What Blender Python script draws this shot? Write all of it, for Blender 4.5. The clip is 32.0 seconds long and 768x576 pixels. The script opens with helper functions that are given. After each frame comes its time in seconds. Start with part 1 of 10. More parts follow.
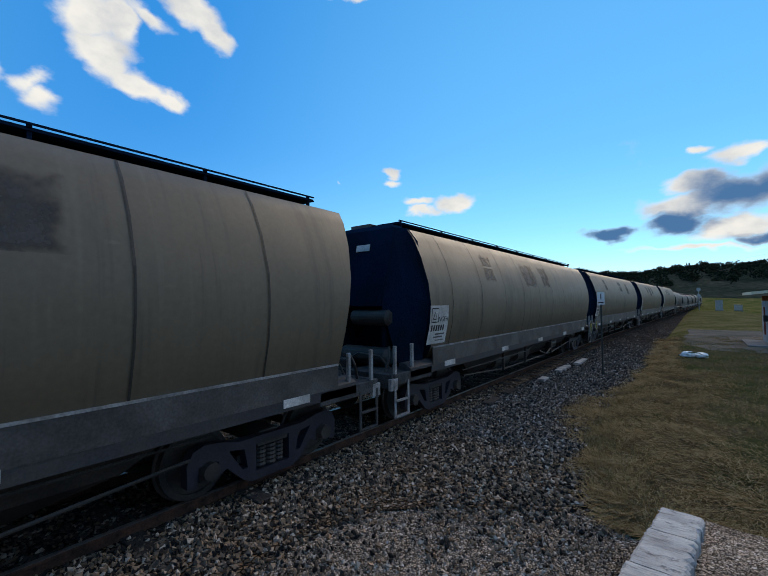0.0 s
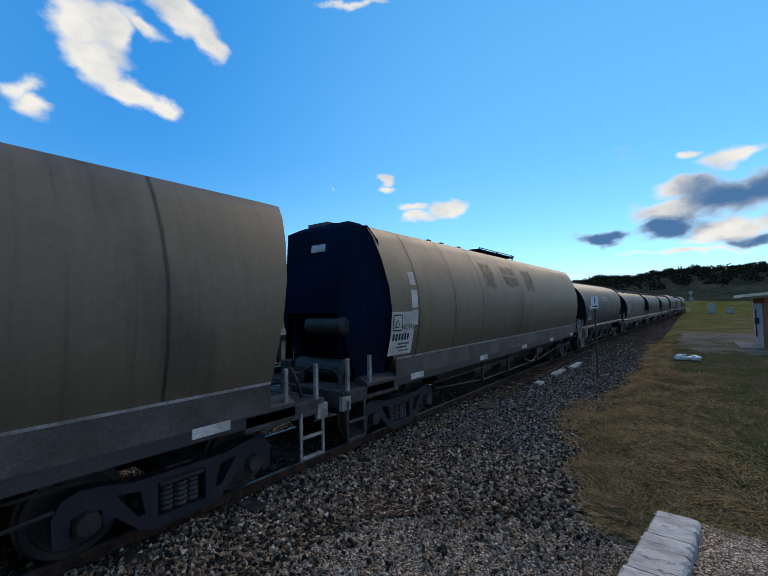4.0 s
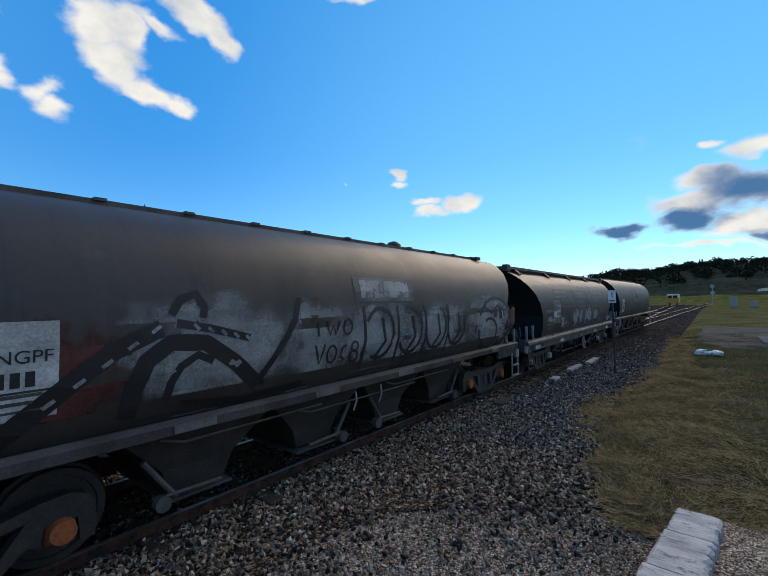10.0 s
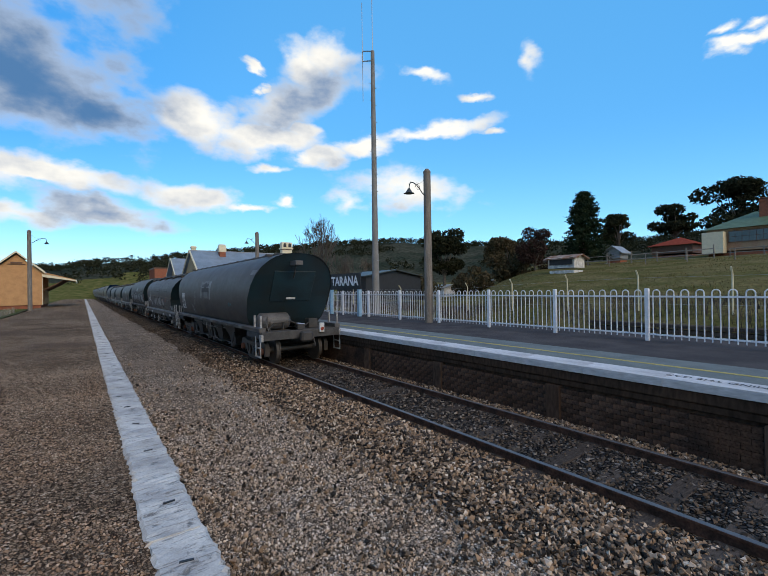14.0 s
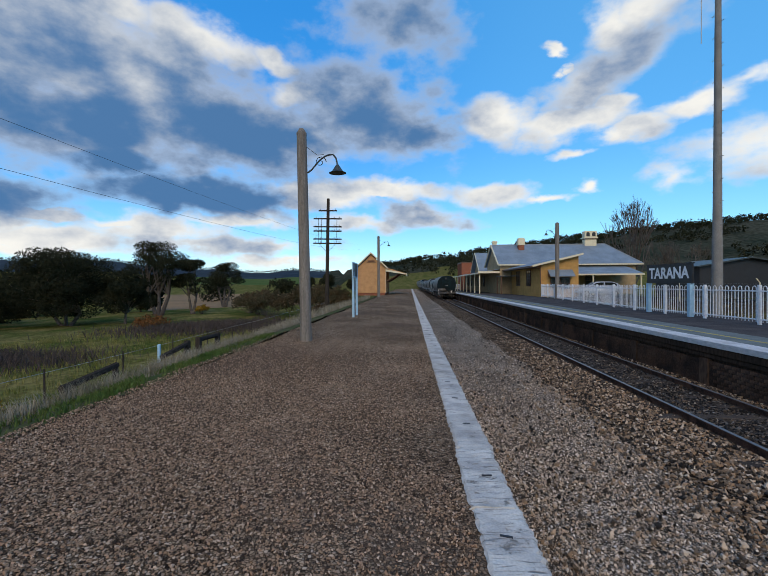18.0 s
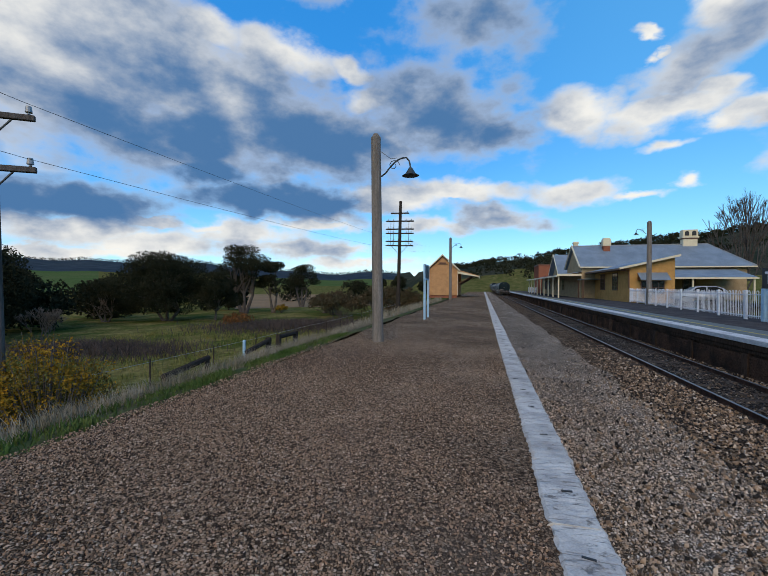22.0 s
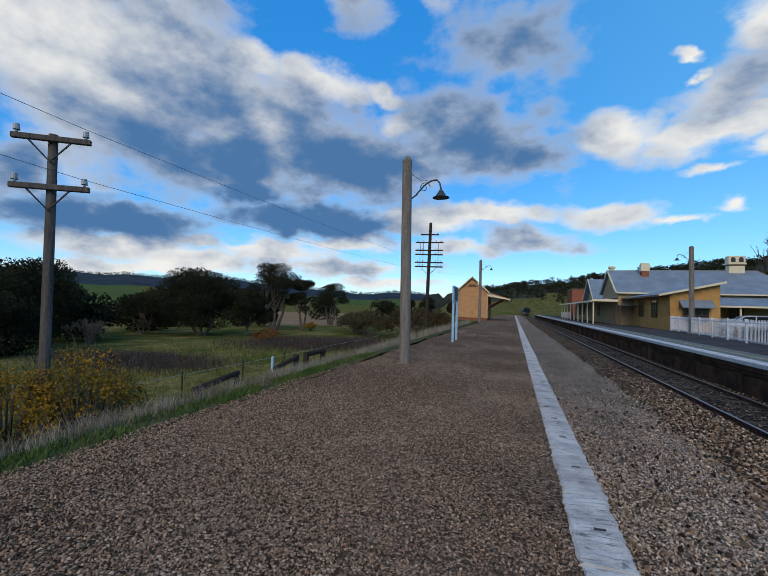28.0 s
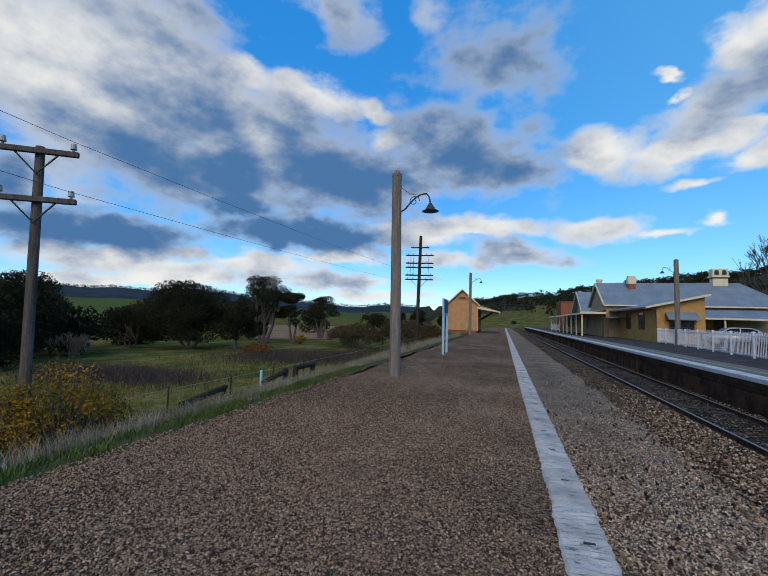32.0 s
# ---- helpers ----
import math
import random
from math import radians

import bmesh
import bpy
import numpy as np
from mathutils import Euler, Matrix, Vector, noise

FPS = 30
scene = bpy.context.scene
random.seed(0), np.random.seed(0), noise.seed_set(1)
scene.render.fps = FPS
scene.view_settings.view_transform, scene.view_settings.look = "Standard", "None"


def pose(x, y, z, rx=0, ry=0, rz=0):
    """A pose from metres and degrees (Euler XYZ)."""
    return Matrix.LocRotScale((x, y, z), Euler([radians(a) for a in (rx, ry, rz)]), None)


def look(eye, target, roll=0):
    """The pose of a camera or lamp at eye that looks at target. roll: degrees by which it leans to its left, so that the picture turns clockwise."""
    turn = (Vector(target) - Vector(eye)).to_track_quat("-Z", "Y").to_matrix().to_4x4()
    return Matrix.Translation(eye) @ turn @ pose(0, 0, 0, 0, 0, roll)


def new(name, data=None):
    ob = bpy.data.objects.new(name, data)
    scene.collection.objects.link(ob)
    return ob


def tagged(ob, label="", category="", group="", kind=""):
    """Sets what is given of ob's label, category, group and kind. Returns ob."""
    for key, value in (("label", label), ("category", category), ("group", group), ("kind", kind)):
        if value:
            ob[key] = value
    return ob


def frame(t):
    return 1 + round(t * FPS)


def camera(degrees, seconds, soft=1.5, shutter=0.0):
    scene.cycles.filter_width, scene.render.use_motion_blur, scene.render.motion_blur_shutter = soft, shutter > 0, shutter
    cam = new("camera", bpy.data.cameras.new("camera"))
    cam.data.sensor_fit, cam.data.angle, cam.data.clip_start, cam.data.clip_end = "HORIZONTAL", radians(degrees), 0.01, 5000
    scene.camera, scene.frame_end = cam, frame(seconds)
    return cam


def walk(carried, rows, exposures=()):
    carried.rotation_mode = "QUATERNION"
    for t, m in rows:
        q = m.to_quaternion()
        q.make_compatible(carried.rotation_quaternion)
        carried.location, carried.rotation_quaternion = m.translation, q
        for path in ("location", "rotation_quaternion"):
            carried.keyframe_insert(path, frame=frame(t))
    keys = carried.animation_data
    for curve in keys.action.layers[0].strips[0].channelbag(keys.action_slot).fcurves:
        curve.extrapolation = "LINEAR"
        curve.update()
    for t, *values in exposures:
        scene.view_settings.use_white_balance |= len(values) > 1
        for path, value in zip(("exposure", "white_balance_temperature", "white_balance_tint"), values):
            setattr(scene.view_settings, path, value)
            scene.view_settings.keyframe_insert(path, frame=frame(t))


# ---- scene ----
cam = camera(86.86, 32.0, soft=0.9)
# an eye that turns about a standing point: seconds, pitch, roll, yaw
PATH = []


def sway(t):
    """The slow shift of weight toward the track after the turn."""
    for (a, p), (b, q) in (((0, 0.0), (13, 0.0)), ((13, 0.0), (19, 0.085)), ((19, 0.085), (30, 0.137)), ((30, 0.137), (32, 0.14))):
        if t <= b:
            return p + (q - p) * (t - a) / (b - a)
    return 0.14



for t, tilt, lean, turn in (
    (0.0, 91.98, 0.58, -142.11),
    (0.5, 92.36, 0.65, -142.25),
    (1.0, 92.54, 0.76, -142.45),
    (1.5, 92.77, 0.99, -142.62),
    (2.0, 93.13, 0.94, -142.63),
    (2.5, 93.26, 0.84, -142.62),
    (3.0, 93.14, 0.74, -142.65),
    (3.5, 92.94, 0.85, -142.67),
    (5.5, 92.49, 1.82, -142.94),
    (6.0, 92.54, 1.99, -142.56),
    (6.5, 92.67, 2.02, -142.23),
    (7.0, 92.93, 2.04, -142.05),
    (7.5, 93.02, 2.03, -142.16),
    (8.0, 93.12, 2.05, -142.18),
    (8.5, 93.21, 1.87, -141.74),
    (9.0, 93.03, 1.50, -141.36),
    (9.5, 92.24, 1.27, -141.04),
    (10.0, 92.14, 1.30, -140.90),
    (10.5, 92.18, 1.36, -140.76),
    (11.0, 92.19, 1.42, -140.57),
    (11.5, 92.03, 1.27, -139.34),
    (11.8, 91.86, 1.35, -134.43),
    (12.0, 91.80, 1.20, -126.81),
    (12.2, 91.68, 0.65, -117.20),
    (12.4, 91.54, 0.05, -105.65),
    (12.6, 91.35, -0.32, -92.83),
    (12.8, 91.00, -0.47, -79.47),
    (13.0, 90.77, -0.27, -66.55),
    (13.2, 90.46, 0.39, -56.79),
    (13.4, 90.34, 0.52, -50.90),
    (13.6, 90.23, 0.67, -46.17),
    (13.8, 90.10, 0.75, -41.28),
    (14.0, 90.07, 0.81, -36.60),
    (14.6, 90.26, 0.68, -24.55),
    (15.0, 89.52, 0.32, -17.34),
    (15.5, 88.84, 0.54, -10.37),
    (17.5, 89.34, 0.05, 2.43),
    (18.0, 89.43, 0.28, 3.64),
    (18.5, 89.28, 0.17, 5.07),
    (19.0, 89.27, 0.19, 6.71),
    (19.5, 89.15, -0.05, 8.49),
    (20.0, 89.18, -0.30, 10.07),
    (20.5, 89.36, -0.33, 11.19),
    (21.0, 89.41, -0.30, 12.19),
    (21.5, 89.42, -0.31, 13.02),
    (22.0, 89.72, -0.29, 13.65),
    (22.5, 90.22, -0.27, 14.14),
    (23.0, 90.70, -0.25, 14.35),
    (23.5, 91.29, -0.45, 14.40),
    (24.0, 91.81, -1.03, 14.57),
    (24.5, 92.09, -1.40, 14.86),
    (26.5, 91.62, -2.20, 15.89),
    (27.0, 91.81, -2.13, 16.29),
    (27.5, 92.01, -2.17, 16.90),
    (28.0, 92.53, -1.78, 17.65),
    (28.5, 93.40, -1.51, 18.16),
    (29.0, 94.31, -1.19, 18.44),
    (29.5, 95.31, -1.01, 18.09),
    (30.0, 96.10, -0.84, 17.62),
    (30.5, 96.38, -0.88, 17.37),
    (31.0, 95.96, -1.32, 17.30),
    (31.5, 95.01, -1.50, 16.89),
    (32.0, 94.37, -1.66, 16.34),
):
    PATH.append((t, pose(-0.25 * math.sin(radians(turn)) + sway(t), 0.25 * math.cos(radians(turn)), 2.33, tilt, lean, turn)))
walk(cam, PATH, [(0.0, 0.43, 7300, 9), (12.2, 0.48, 7300, 9), (13.0, 0.95, 7700, 9), (14.2, 0.66, 7400, 9), (18.0, 0.52, 7200, 9), (24.0, 0.47, 7150, 9), (30.0, 0.42, 7000, 9), (32.0, 0.42, 7000, 9)])

# ---------------------------------------------------------------- light
world = bpy.data.worlds.new("sky")
scene.world = world
world.use_nodes = True
SUN_AZ, SUN_EL = 176.0, 33.0


def clouds(nt, sky_out):
    """Cloud masses over the sky: soft patches by azimuth and elevation, broken up by noise."""
    N, L = nt.nodes.new, nt.links.new
    co = N("ShaderNodeTexCoord")
    sep = N("ShaderNodeSeparateXYZ")
    turn = N("ShaderNodeMapping"); turn.inputs["Rotation"].default_value = (0, 0, radians(70))
    L(co.outputs["Generated"], turn.inputs[0]); L(turn.outputs[0], sep.inputs[0])
    at = N("ShaderNodeMath"); at.operation = "ARCTAN2"
    L(sep.outputs[0], at.inputs[0]); L(sep.outputs[1], at.inputs[1])
    el = N("ShaderNodeMath"); el.operation = "ARCSINE"
    L(sep.outputs[2], el.inputs[0])
    n1 = N("ShaderNodeTexNoise"); n1.inputs["Scale"].default_value = 8.0; n1.inputs["Detail"].default_value = 10; n1.inputs["Roughness"].default_value = 0.56
    stretch = N("ShaderNodeMapping"); stretch.inputs["Scale"].default_value = (1, 1, 1.7)
    L(co.outputs["Generated"], stretch.inputs[0]); L(stretch.outputs[0], n1.inputs["Vector"])
    pos = N("ShaderNodeCombineXYZ")
    L(at.outputs[0], pos.inputs[0]); L(el.outputs[0], pos.inputs[1])
    warp = N("ShaderNodeVectorMath"); warp.operation = "MULTIPLY_ADD"
    n2 = N("ShaderNodeTexNoise"); n2.inputs["Scale"].default_value = 14; n2.inputs["Detail"].default_value = 7
    L(stretch.outputs[0], n2.inputs["Vector"])
    off = N("ShaderNodeVectorMath"); off.operation = "SUBTRACT"; off.inputs[1].default_value = (0.5, 0.5, 0.5)
    L(n2.outputs["Color"], off.inputs[0])
    L(off.outputs[0], warp.inputs[0]); warp.inputs[1].default_value = (0.085, 0.055, 0); L(pos.outputs[0], warp.inputs[2])
    total = None
    for a, e, w, h, tilt, weight, dark in CLOUDS:
        a = (a - 70 + 180) % 360 - 180
        m = N("ShaderNodeMapping"); m.vector_type = "TEXTURE"
        m.inputs["Location"].default_value = (radians(a), radians(e), 0)
        m.inputs["Rotation"].default_value = (0, 0, radians(tilt))
        m.inputs["Scale"].default_value = (radians(w), radians(h), 1)
        if total is None:
            L(warp.outputs[0], m.inputs[0])
        else:   # taken one after another, which keeps the shader small
            step = N("ShaderNodeVectorMath"); step.operation = "MULTIPLY_ADD"; step.inputs[1].default_value = (1e-6, 1e-6, 0)
            L(total, step.inputs[0]); L(warp.outputs[0], step.inputs[2]); L(step.outputs[0], m.inputs[0])
        ln = N("ShaderNodeVectorMath"); ln.operation = "LENGTH"
        L(m.outputs[0], ln.inputs[0])
        mr = N("ShaderNodeMapRange"); mr.inputs["From Min"].default_value = 1.5; mr.inputs["From Max"].default_value = 0.0
        L(ln.outputs["Value"], mr.inputs["Value"])
        both = N("ShaderNodeVectorMath"); both.operation = "SCALE"
        both.inputs[0].default_value = (weight, dark, 0)
        L(mr.outputs[0], both.inputs["Scale"])
        if total is None:
            total = both.outputs[0]
        else:
            mx = N("ShaderNodeVectorMath"); mx.operation = "MAXIMUM"
            L(total, mx.inputs[0]); L(both.outputs[0], mx.inputs[1]); total = mx.outputs[0]
    split = N("ShaderNodeSeparateXYZ")
    L(total, split.inputs[0])
    total, shade = split.outputs[0], split.outputs[1]
    dens = N("ShaderNodeMath"); dens.operation = "MULTIPLY_ADD"; dens.inputs[1].default_value = 1.15
    L(n1.outputs["Fac"], dens.inputs[0]); L(total, dens.inputs[2])
    cover = N("ShaderNodeMapRange"); cover.interpolation_type = "SMOOTHSTEP"
    cover.inputs["From Min"].default_value = 0.78; cover.inputs["From Max"].default_value = 1.20
    L(dens.outputs[0], cover.inputs["Value"])
    n3 = N("ShaderNodeTexNoise"); n3.inputs["Scale"].default_value = 8; n3.inputs["Detail"].default_value = 9; n3.inputs["Roughness"].default_value = 0.55
    L(stretch.outputs[0], n3.inputs["Vector"])
    deep = N("ShaderNodeMath"); deep.operation = "MULTIPLY_ADD"; deep.inputs[1].default_value = 1.2
    L(n3.outputs["Fac"], deep.inputs[0]); L(shade, deep.inputs[2])
    thick = N("ShaderNodeMapRange"); thick.interpolation_type = "SMOOTHSTEP"
    thick.inputs["From Min"].default_value = 0.50; thick.inputs["From Max"].default_value = 1.36
    L(deep.outputs[0], thick.inputs["Value"])
    tone = N("ShaderNodeMix"); tone.data_type = "RGBA"
    tone.inputs["A"].default_value = CLOUD_LIGHT; tone.inputs["B"].default_value = CLOUD_DARK
    L(thick.outputs[0], tone.inputs["Factor"])
    mix = N("ShaderNodeMix"); mix.data_type = "RGBA"
    L(cover.outputs[0], mix.inputs["Factor"]); L(sky_out, mix.inputs["A"]); L(tone.outputs["Result"], mix.inputs["B"])
    return mix.outputs["Result"]


CLOUD_LIGHT, CLOUD_DARK = (4.3, 4.45, 4.6, 1), (0.32, 0.90, 2.05, 1)
CLOUDS = []
CLOUDS += [
    (-59.7, 26.1, 8.2, 6.7, -21, 0.95, 0.05),
    (-52.0, 22.5, 11.3, 4.6, -13, 0.90, 0.25),
    (-48.6, 32.7, 15.3, 5.5, -13, 0.80, 0.55),
    (-36.8, 30.1, 7.4, 2.6, -8, 0.85, 0.10),
    (-28.5, 28.9, 10.7, 2.8, -7, 0.85, 0.25),
    (-18.3, 27.6, 4.4, 1.5, -16, 0.85, 0.00),
    (-15.4, 24.5, 8.4, 2.1, 7, 0.85, 0.12),
    (-40.5, 17.8, 20.5, 6.6, -5, 0.95, 0.85),
    (-23.9, 18.7, 16.3, 5.5, -2, 0.95, 0.90),
    (-6.2, 22.5, 14.5, 7.0, -12, 0.90, 0.80),
    (-2.6, 32.1, 12.4, 8.4, 10, 0.62, 0.55),
    (-24.5, 38.4, 11.5, 3.7, -14, 0.62, 0.45),
]
CLOUDS += [
    (-11.2, 38.5, 4.6, 3.9, 19, 0.50, 0.30),
    (2.4, 19.9, 8.4, 3.4, 6, 0.85, 0.80),
    (11.4, 21.1, 7.1, 2.9, -4, 0.85, 0.05),
    (19.9, 19.8, 5.7, 2.2, 10, 0.82, 0.10),
    (22.4, 23.4, 6.5, 3.2, 13, 0.72, 0.40),
    (26.1, 28.3, 2.4, 4.3, 40, 0.75, 0.12),
    (26.1, 20.8, 2.8, 1.3, -2, 0.80, 0.10),
    (25.7, 17.8, 2.4, 1.0, 1, 0.80, 0.05),
    (21.0, 16.1, 3.1, 0.8, 3, 0.70, 0.10),
    (19.3, 27.1, 1.5, 0.7, -25, 0.80, 0.00),
    (19.8, 25.0, 1.3, 0.7, 0, 0.75, 0.00),
    (22.6, 11.8, 1.7, 1.1, -9, 0.80, 0.00),
]
CLOUDS += [
    (-53.3, 8.9, 13.7, 2.6, 1, 0.95, 1.00),
    (-27.8, 11.5, 13.6, 2.7, -2, 0.90, 1.00),
    (-60.1, 12.6, 4.0, 3.4, 12, 0.85, 0.75),
    (-37.2, 14.4, 9.1, 2.4, -1, 0.85, 0.95),
    (-50.8, 6.5, 10.5, 2.0, 2, 0.88, 0.20),
    (-41.5, 5.0, 8.4, 2.4, 6, 0.85, 0.08),
    (-33.0, 6.9, 10.8, 2.2, -1, 0.85, 0.30),
    (-23.6, 10.0, 8.5, 1.9, -6, 0.80, 0.20),
    (-12.5, 12.2, 9.3, 2.1, -2, 0.82, 0.10),
    (-2.9, 13.3, 9.2, 1.6, -8, 0.80, 0.10),
    (2.4, 9.1, 8.6, 1.9, -7, 0.85, 0.55),
    (-6.3, 8.6, 8.2, 1.7, -1, 0.80, 0.35),
]
CLOUDS += [
    (11.5, 11.8, 6.3, 1.8, -1, 0.82, 0.15),
    (18.0, 11.0, 3.9, 0.6, -1, 0.75, 0.05),
    (-48.1, 3.7, 19.6, 1.2, 3, 0.80, 0.05),
    (-26.9, 5.1, 15.6, 1.7, -1, 0.80, 0.40),
    (-17.3, 3.2, 12.3, 1.0, 1, 0.70, 0.10),
    (28.2, 29.4, 6.0, 3.1, 18, 0.72, 0.15),
    (25.8, 24.9, 11.2, 3.4, 12, 0.60, 0.40),
    (20.5, 19.9, 9.2, 1.9, 0, 0.80, 0.05),
    (28.3, 18.1, 5.3, 1.5, 8, 0.80, 0.20),
    (33.5, 19.3, 4.6, 1.6, 7, 0.80, 0.05),
    (43.5, 20.9, 9.0, 1.2, 6, 0.82, 0.02),
    (40.7, 13.8, 8.8, 3.1, -9, 0.72, 0.10),
]
CLOUDS += [
    (32.0, 11.9, 3.1, 1.8, 0, 0.60, 0.10),
    (19.8, 27.4, 1.3, 0.9, -10, 0.80, 0.00),
    (20.7, 25.2, 1.4, 0.6, -12, 0.75, 0.00),
    (42.6, 27.7, 3.8, 0.9, -12, 0.72, 0.00),
    (49.6, 24.7, 1.9, 0.6, -5, 0.72, 0.00),
    (56.8, 28.2, 1.5, 2.6, 17, 0.55, 0.10),
    (77.3, 24.3, 1.9, 0.9, 0, 0.75, 0.00),
    (79.7, 24.1, 1.0, 0.8, 3, 0.75, 0.00),
    (52.2, 20.2, 2.2, 0.5, -6, 0.60, 0.00),
    (85.0, 28.1, 0.9, 2.6, 68, 0.62, 0.05),
    (78.4, 24.3, 2.4, 0.6, -7, 0.72, 0.00),
    (93.8, 24.0, 1.5, 1.6, 24, 0.72, 0.05),
]
CLOUDS += [
    (93.6, 27.0, 1.8, 1.0, 2, 0.70, 0.05),
    (84.2, 29.6, 1.6, 1.9, 58, 0.62, 0.05),
    (76.7, 25.7, 1.3, 0.6, -2, 0.70, 0.00),
    (79.2, 25.3, 1.3, 0.6, 0, 0.65, 0.00),
    (88.5, 32.2, 1.3, 1.1, -27, 0.65, 0.00),
    (95.0, 31.3, 2.2, 0.8, -1, 0.75, 0.00),
    (94.0, 28.5, 2.8, 0.6, 8, 0.70, 0.00),
    (93.0, 25.5, 1.6, 1.5, -23, 0.82, 0.00),
    (96.4, 23.7, 2.7, 1.5, -19, 0.85, 0.00),
    (100.4, 23.1, 2.7, 1.5, 18, 0.82, 0.03),
    (95.5, 36.5, 1.4, 1.1, -27, 0.50, 0.00),
    (105.0, 30.7, 3.6, 2.7, 0, 0.88, 0.05),
]
CLOUDS += [
    (108.6, 30.9, 2.1, 2.6, 23, 0.85, 0.00),
    (106.8, 27.1, 3.6, 2.7, -26, 0.88, 0.05),
    (110.8, 24.9, 4.8, 1.7, -13, 0.90, 0.00),
    (114.1, 24.1, 2.4, 1.3, -4, 0.88, 0.00),
    (116.2, 34.1, 3.9, 2.0, -28, 0.92, 0.00),
    (118.8, 32.2, 2.7, 1.3, -26, 0.90, 0.03),
    (111.7, 31.9, 4.2, 1.0, -15, 0.70, 0.05),
    (109.3, 35.5, 1.8, 2.6, 28, 0.55, 0.05),
    (117.2, 37.1, 2.2, 1.4, 16, 0.50, 0.05),
    (143.2, 17.6, 2.0, 0.6, -10, 0.72, 0.00),
    (147.2, 13.8, 2.3, 0.6, -3, 0.80, 0.00),
    (135.7, 16.7, 0.5, 0.4, -6, 0.60, 0.00),
]
CLOUDS += [
    (101.1, 21.9, 2.3, 1.9, -20, 0.80, 0.03),
    (152.6, 13.3, 3.0, 1.1, 1, 0.82, 0.00),
    (147.6, 12.7, 3.0, 0.7, -2, 0.80, 0.00),
    (143.8, 16.4, 2.0, 0.7, -2, 0.70, 0.00),
    (-175.4, 15.5, 4.1, 1.1, 1, 0.90, 0.00),
    (179.9, 16.5, 1.6, 0.5, 4, 0.80, 0.00),
    (-175.8, 11.1, 5.3, 2.5, -5, 0.95, 0.85),
    (-173.7, 11.5, 2.9, 2.5, 1, 0.95, 0.85),
    (179.3, 10.7, 4.8, 1.9, 3, 0.90, 0.35),
    (179.8, 12.9, 3.3, 1.1, 4, 0.88, 0.10),
    (178.3, 8.7, 4.4, 1.2, 4, 0.95, 1.00),
    (171.5, 8.0, 2.9, 1.0, 2, 0.90, 1.00),
]
CLOUDS += [
    (-177.0, 7.8, 4.5, 1.7, 3, 0.92, 0.00),
    (-174.5, 6.3, 3.0, 0.6, -3, 0.80, 0.70),
    (-179.6, 5.8, 7.8, 0.5, -2, 0.75, 0.05),
    (138.8, 37.9, 6.3, 0.4, 2, 0.55, 0.00),
    # broad decks out of view, added to make the skylight less blue
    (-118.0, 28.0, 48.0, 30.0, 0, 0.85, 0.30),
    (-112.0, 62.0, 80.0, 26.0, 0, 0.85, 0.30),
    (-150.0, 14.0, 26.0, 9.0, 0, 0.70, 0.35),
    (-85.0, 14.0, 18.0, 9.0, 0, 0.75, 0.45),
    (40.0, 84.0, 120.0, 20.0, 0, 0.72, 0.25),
]
CLOUDS += [   # the broad grey mass and the heaped rows below it
    (-39.0, 23.9, 20, 9, -14, 0.95, 0.62),
    (-48.3, 25.9, 13, 10, -10, 0.95, 0.42),
    (-24.9, 20.5, 17, 7, -8, 0.92, 0.8),
    (-54.6, 24.4, 9, 13, 0, 0.95, 0.12),
    (-16.6, 19.1, 11, 4.5, -5, 0.85, 0.7),
    (-53.9, 6.5, 5, 1.1, 0, 1.0, 0.05),
    (-43.5, 7.9, 4.5, 0.9, 2, 1.0, 0.03),
    (-44.5, 4.8, 6, 1.6, 2, 1.05, 0.0),
    (-35.5, 7.6, 6, 0.9, 0, 0.95, 0.15),
    (-23.9, 8.3, 7, 1.0, 0, 0.95, 0.25),
    (-13.7, 11.6, 6, 1.3, 8, 1.0, 0.05),
    (-4.1, 12.9, 6, 1.1, 4, 1.0, 0.05),
    (-53.4, 3.6, 5, 0.8, 0, 0.95, 0.2),
    (-20.5, 5.0, 8, 0.9, 0, 0.85, 0.35),
]
nt = world.node_tree
sky = nt.nodes.new("ShaderNodeTexSky")
sky.sky_type, sky.sun_disc = "NISHITA", False
sky.sun_elevation, sky.sun_rotation = radians(SUN_EL), radians(SUN_AZ)
sky.air_density, sky.dust_density, sky.ozone_density, sky.altitude = 1.0, 0.0, 3.0, 900
back = nt.nodes["Background"]
back.inputs["Strength"].default_value = 0.15
vivid = nt.nodes.new("ShaderNodeHueSaturation")
vivid.inputs["Saturation"].default_value = 1.3
vivid.inputs["Hue"].default_value = 0.495
nt.links.new(sky.outputs[0], vivid.inputs["Color"])
veil = nt.nodes.new("ShaderNodeMix")   # thin haze that evens out the blue
veil.data_type = "RGBA"
veil.inputs["Factor"].default_value = 0.60
haze = nt.nodes.new("ShaderNodeMix")   # the blue pales toward the horizon and round the low sun
haze.data_type = "RGBA"
haze.inputs["A"].default_value, haze.inputs["B"].default_value = (0.05, 1.45, 4.7, 1), (1.1, 3.5, 6.1, 1)
way = nt.nodes.new("ShaderNodeTexCoord")
toward = nt.nodes.new("ShaderNodeVectorMath")
toward.operation = "DOT_PRODUCT"
toward.inputs[1].default_value = (math.sin(radians(SUN_AZ)) * 0.985, math.cos(radians(SUN_AZ)) * 0.985, 0.17)
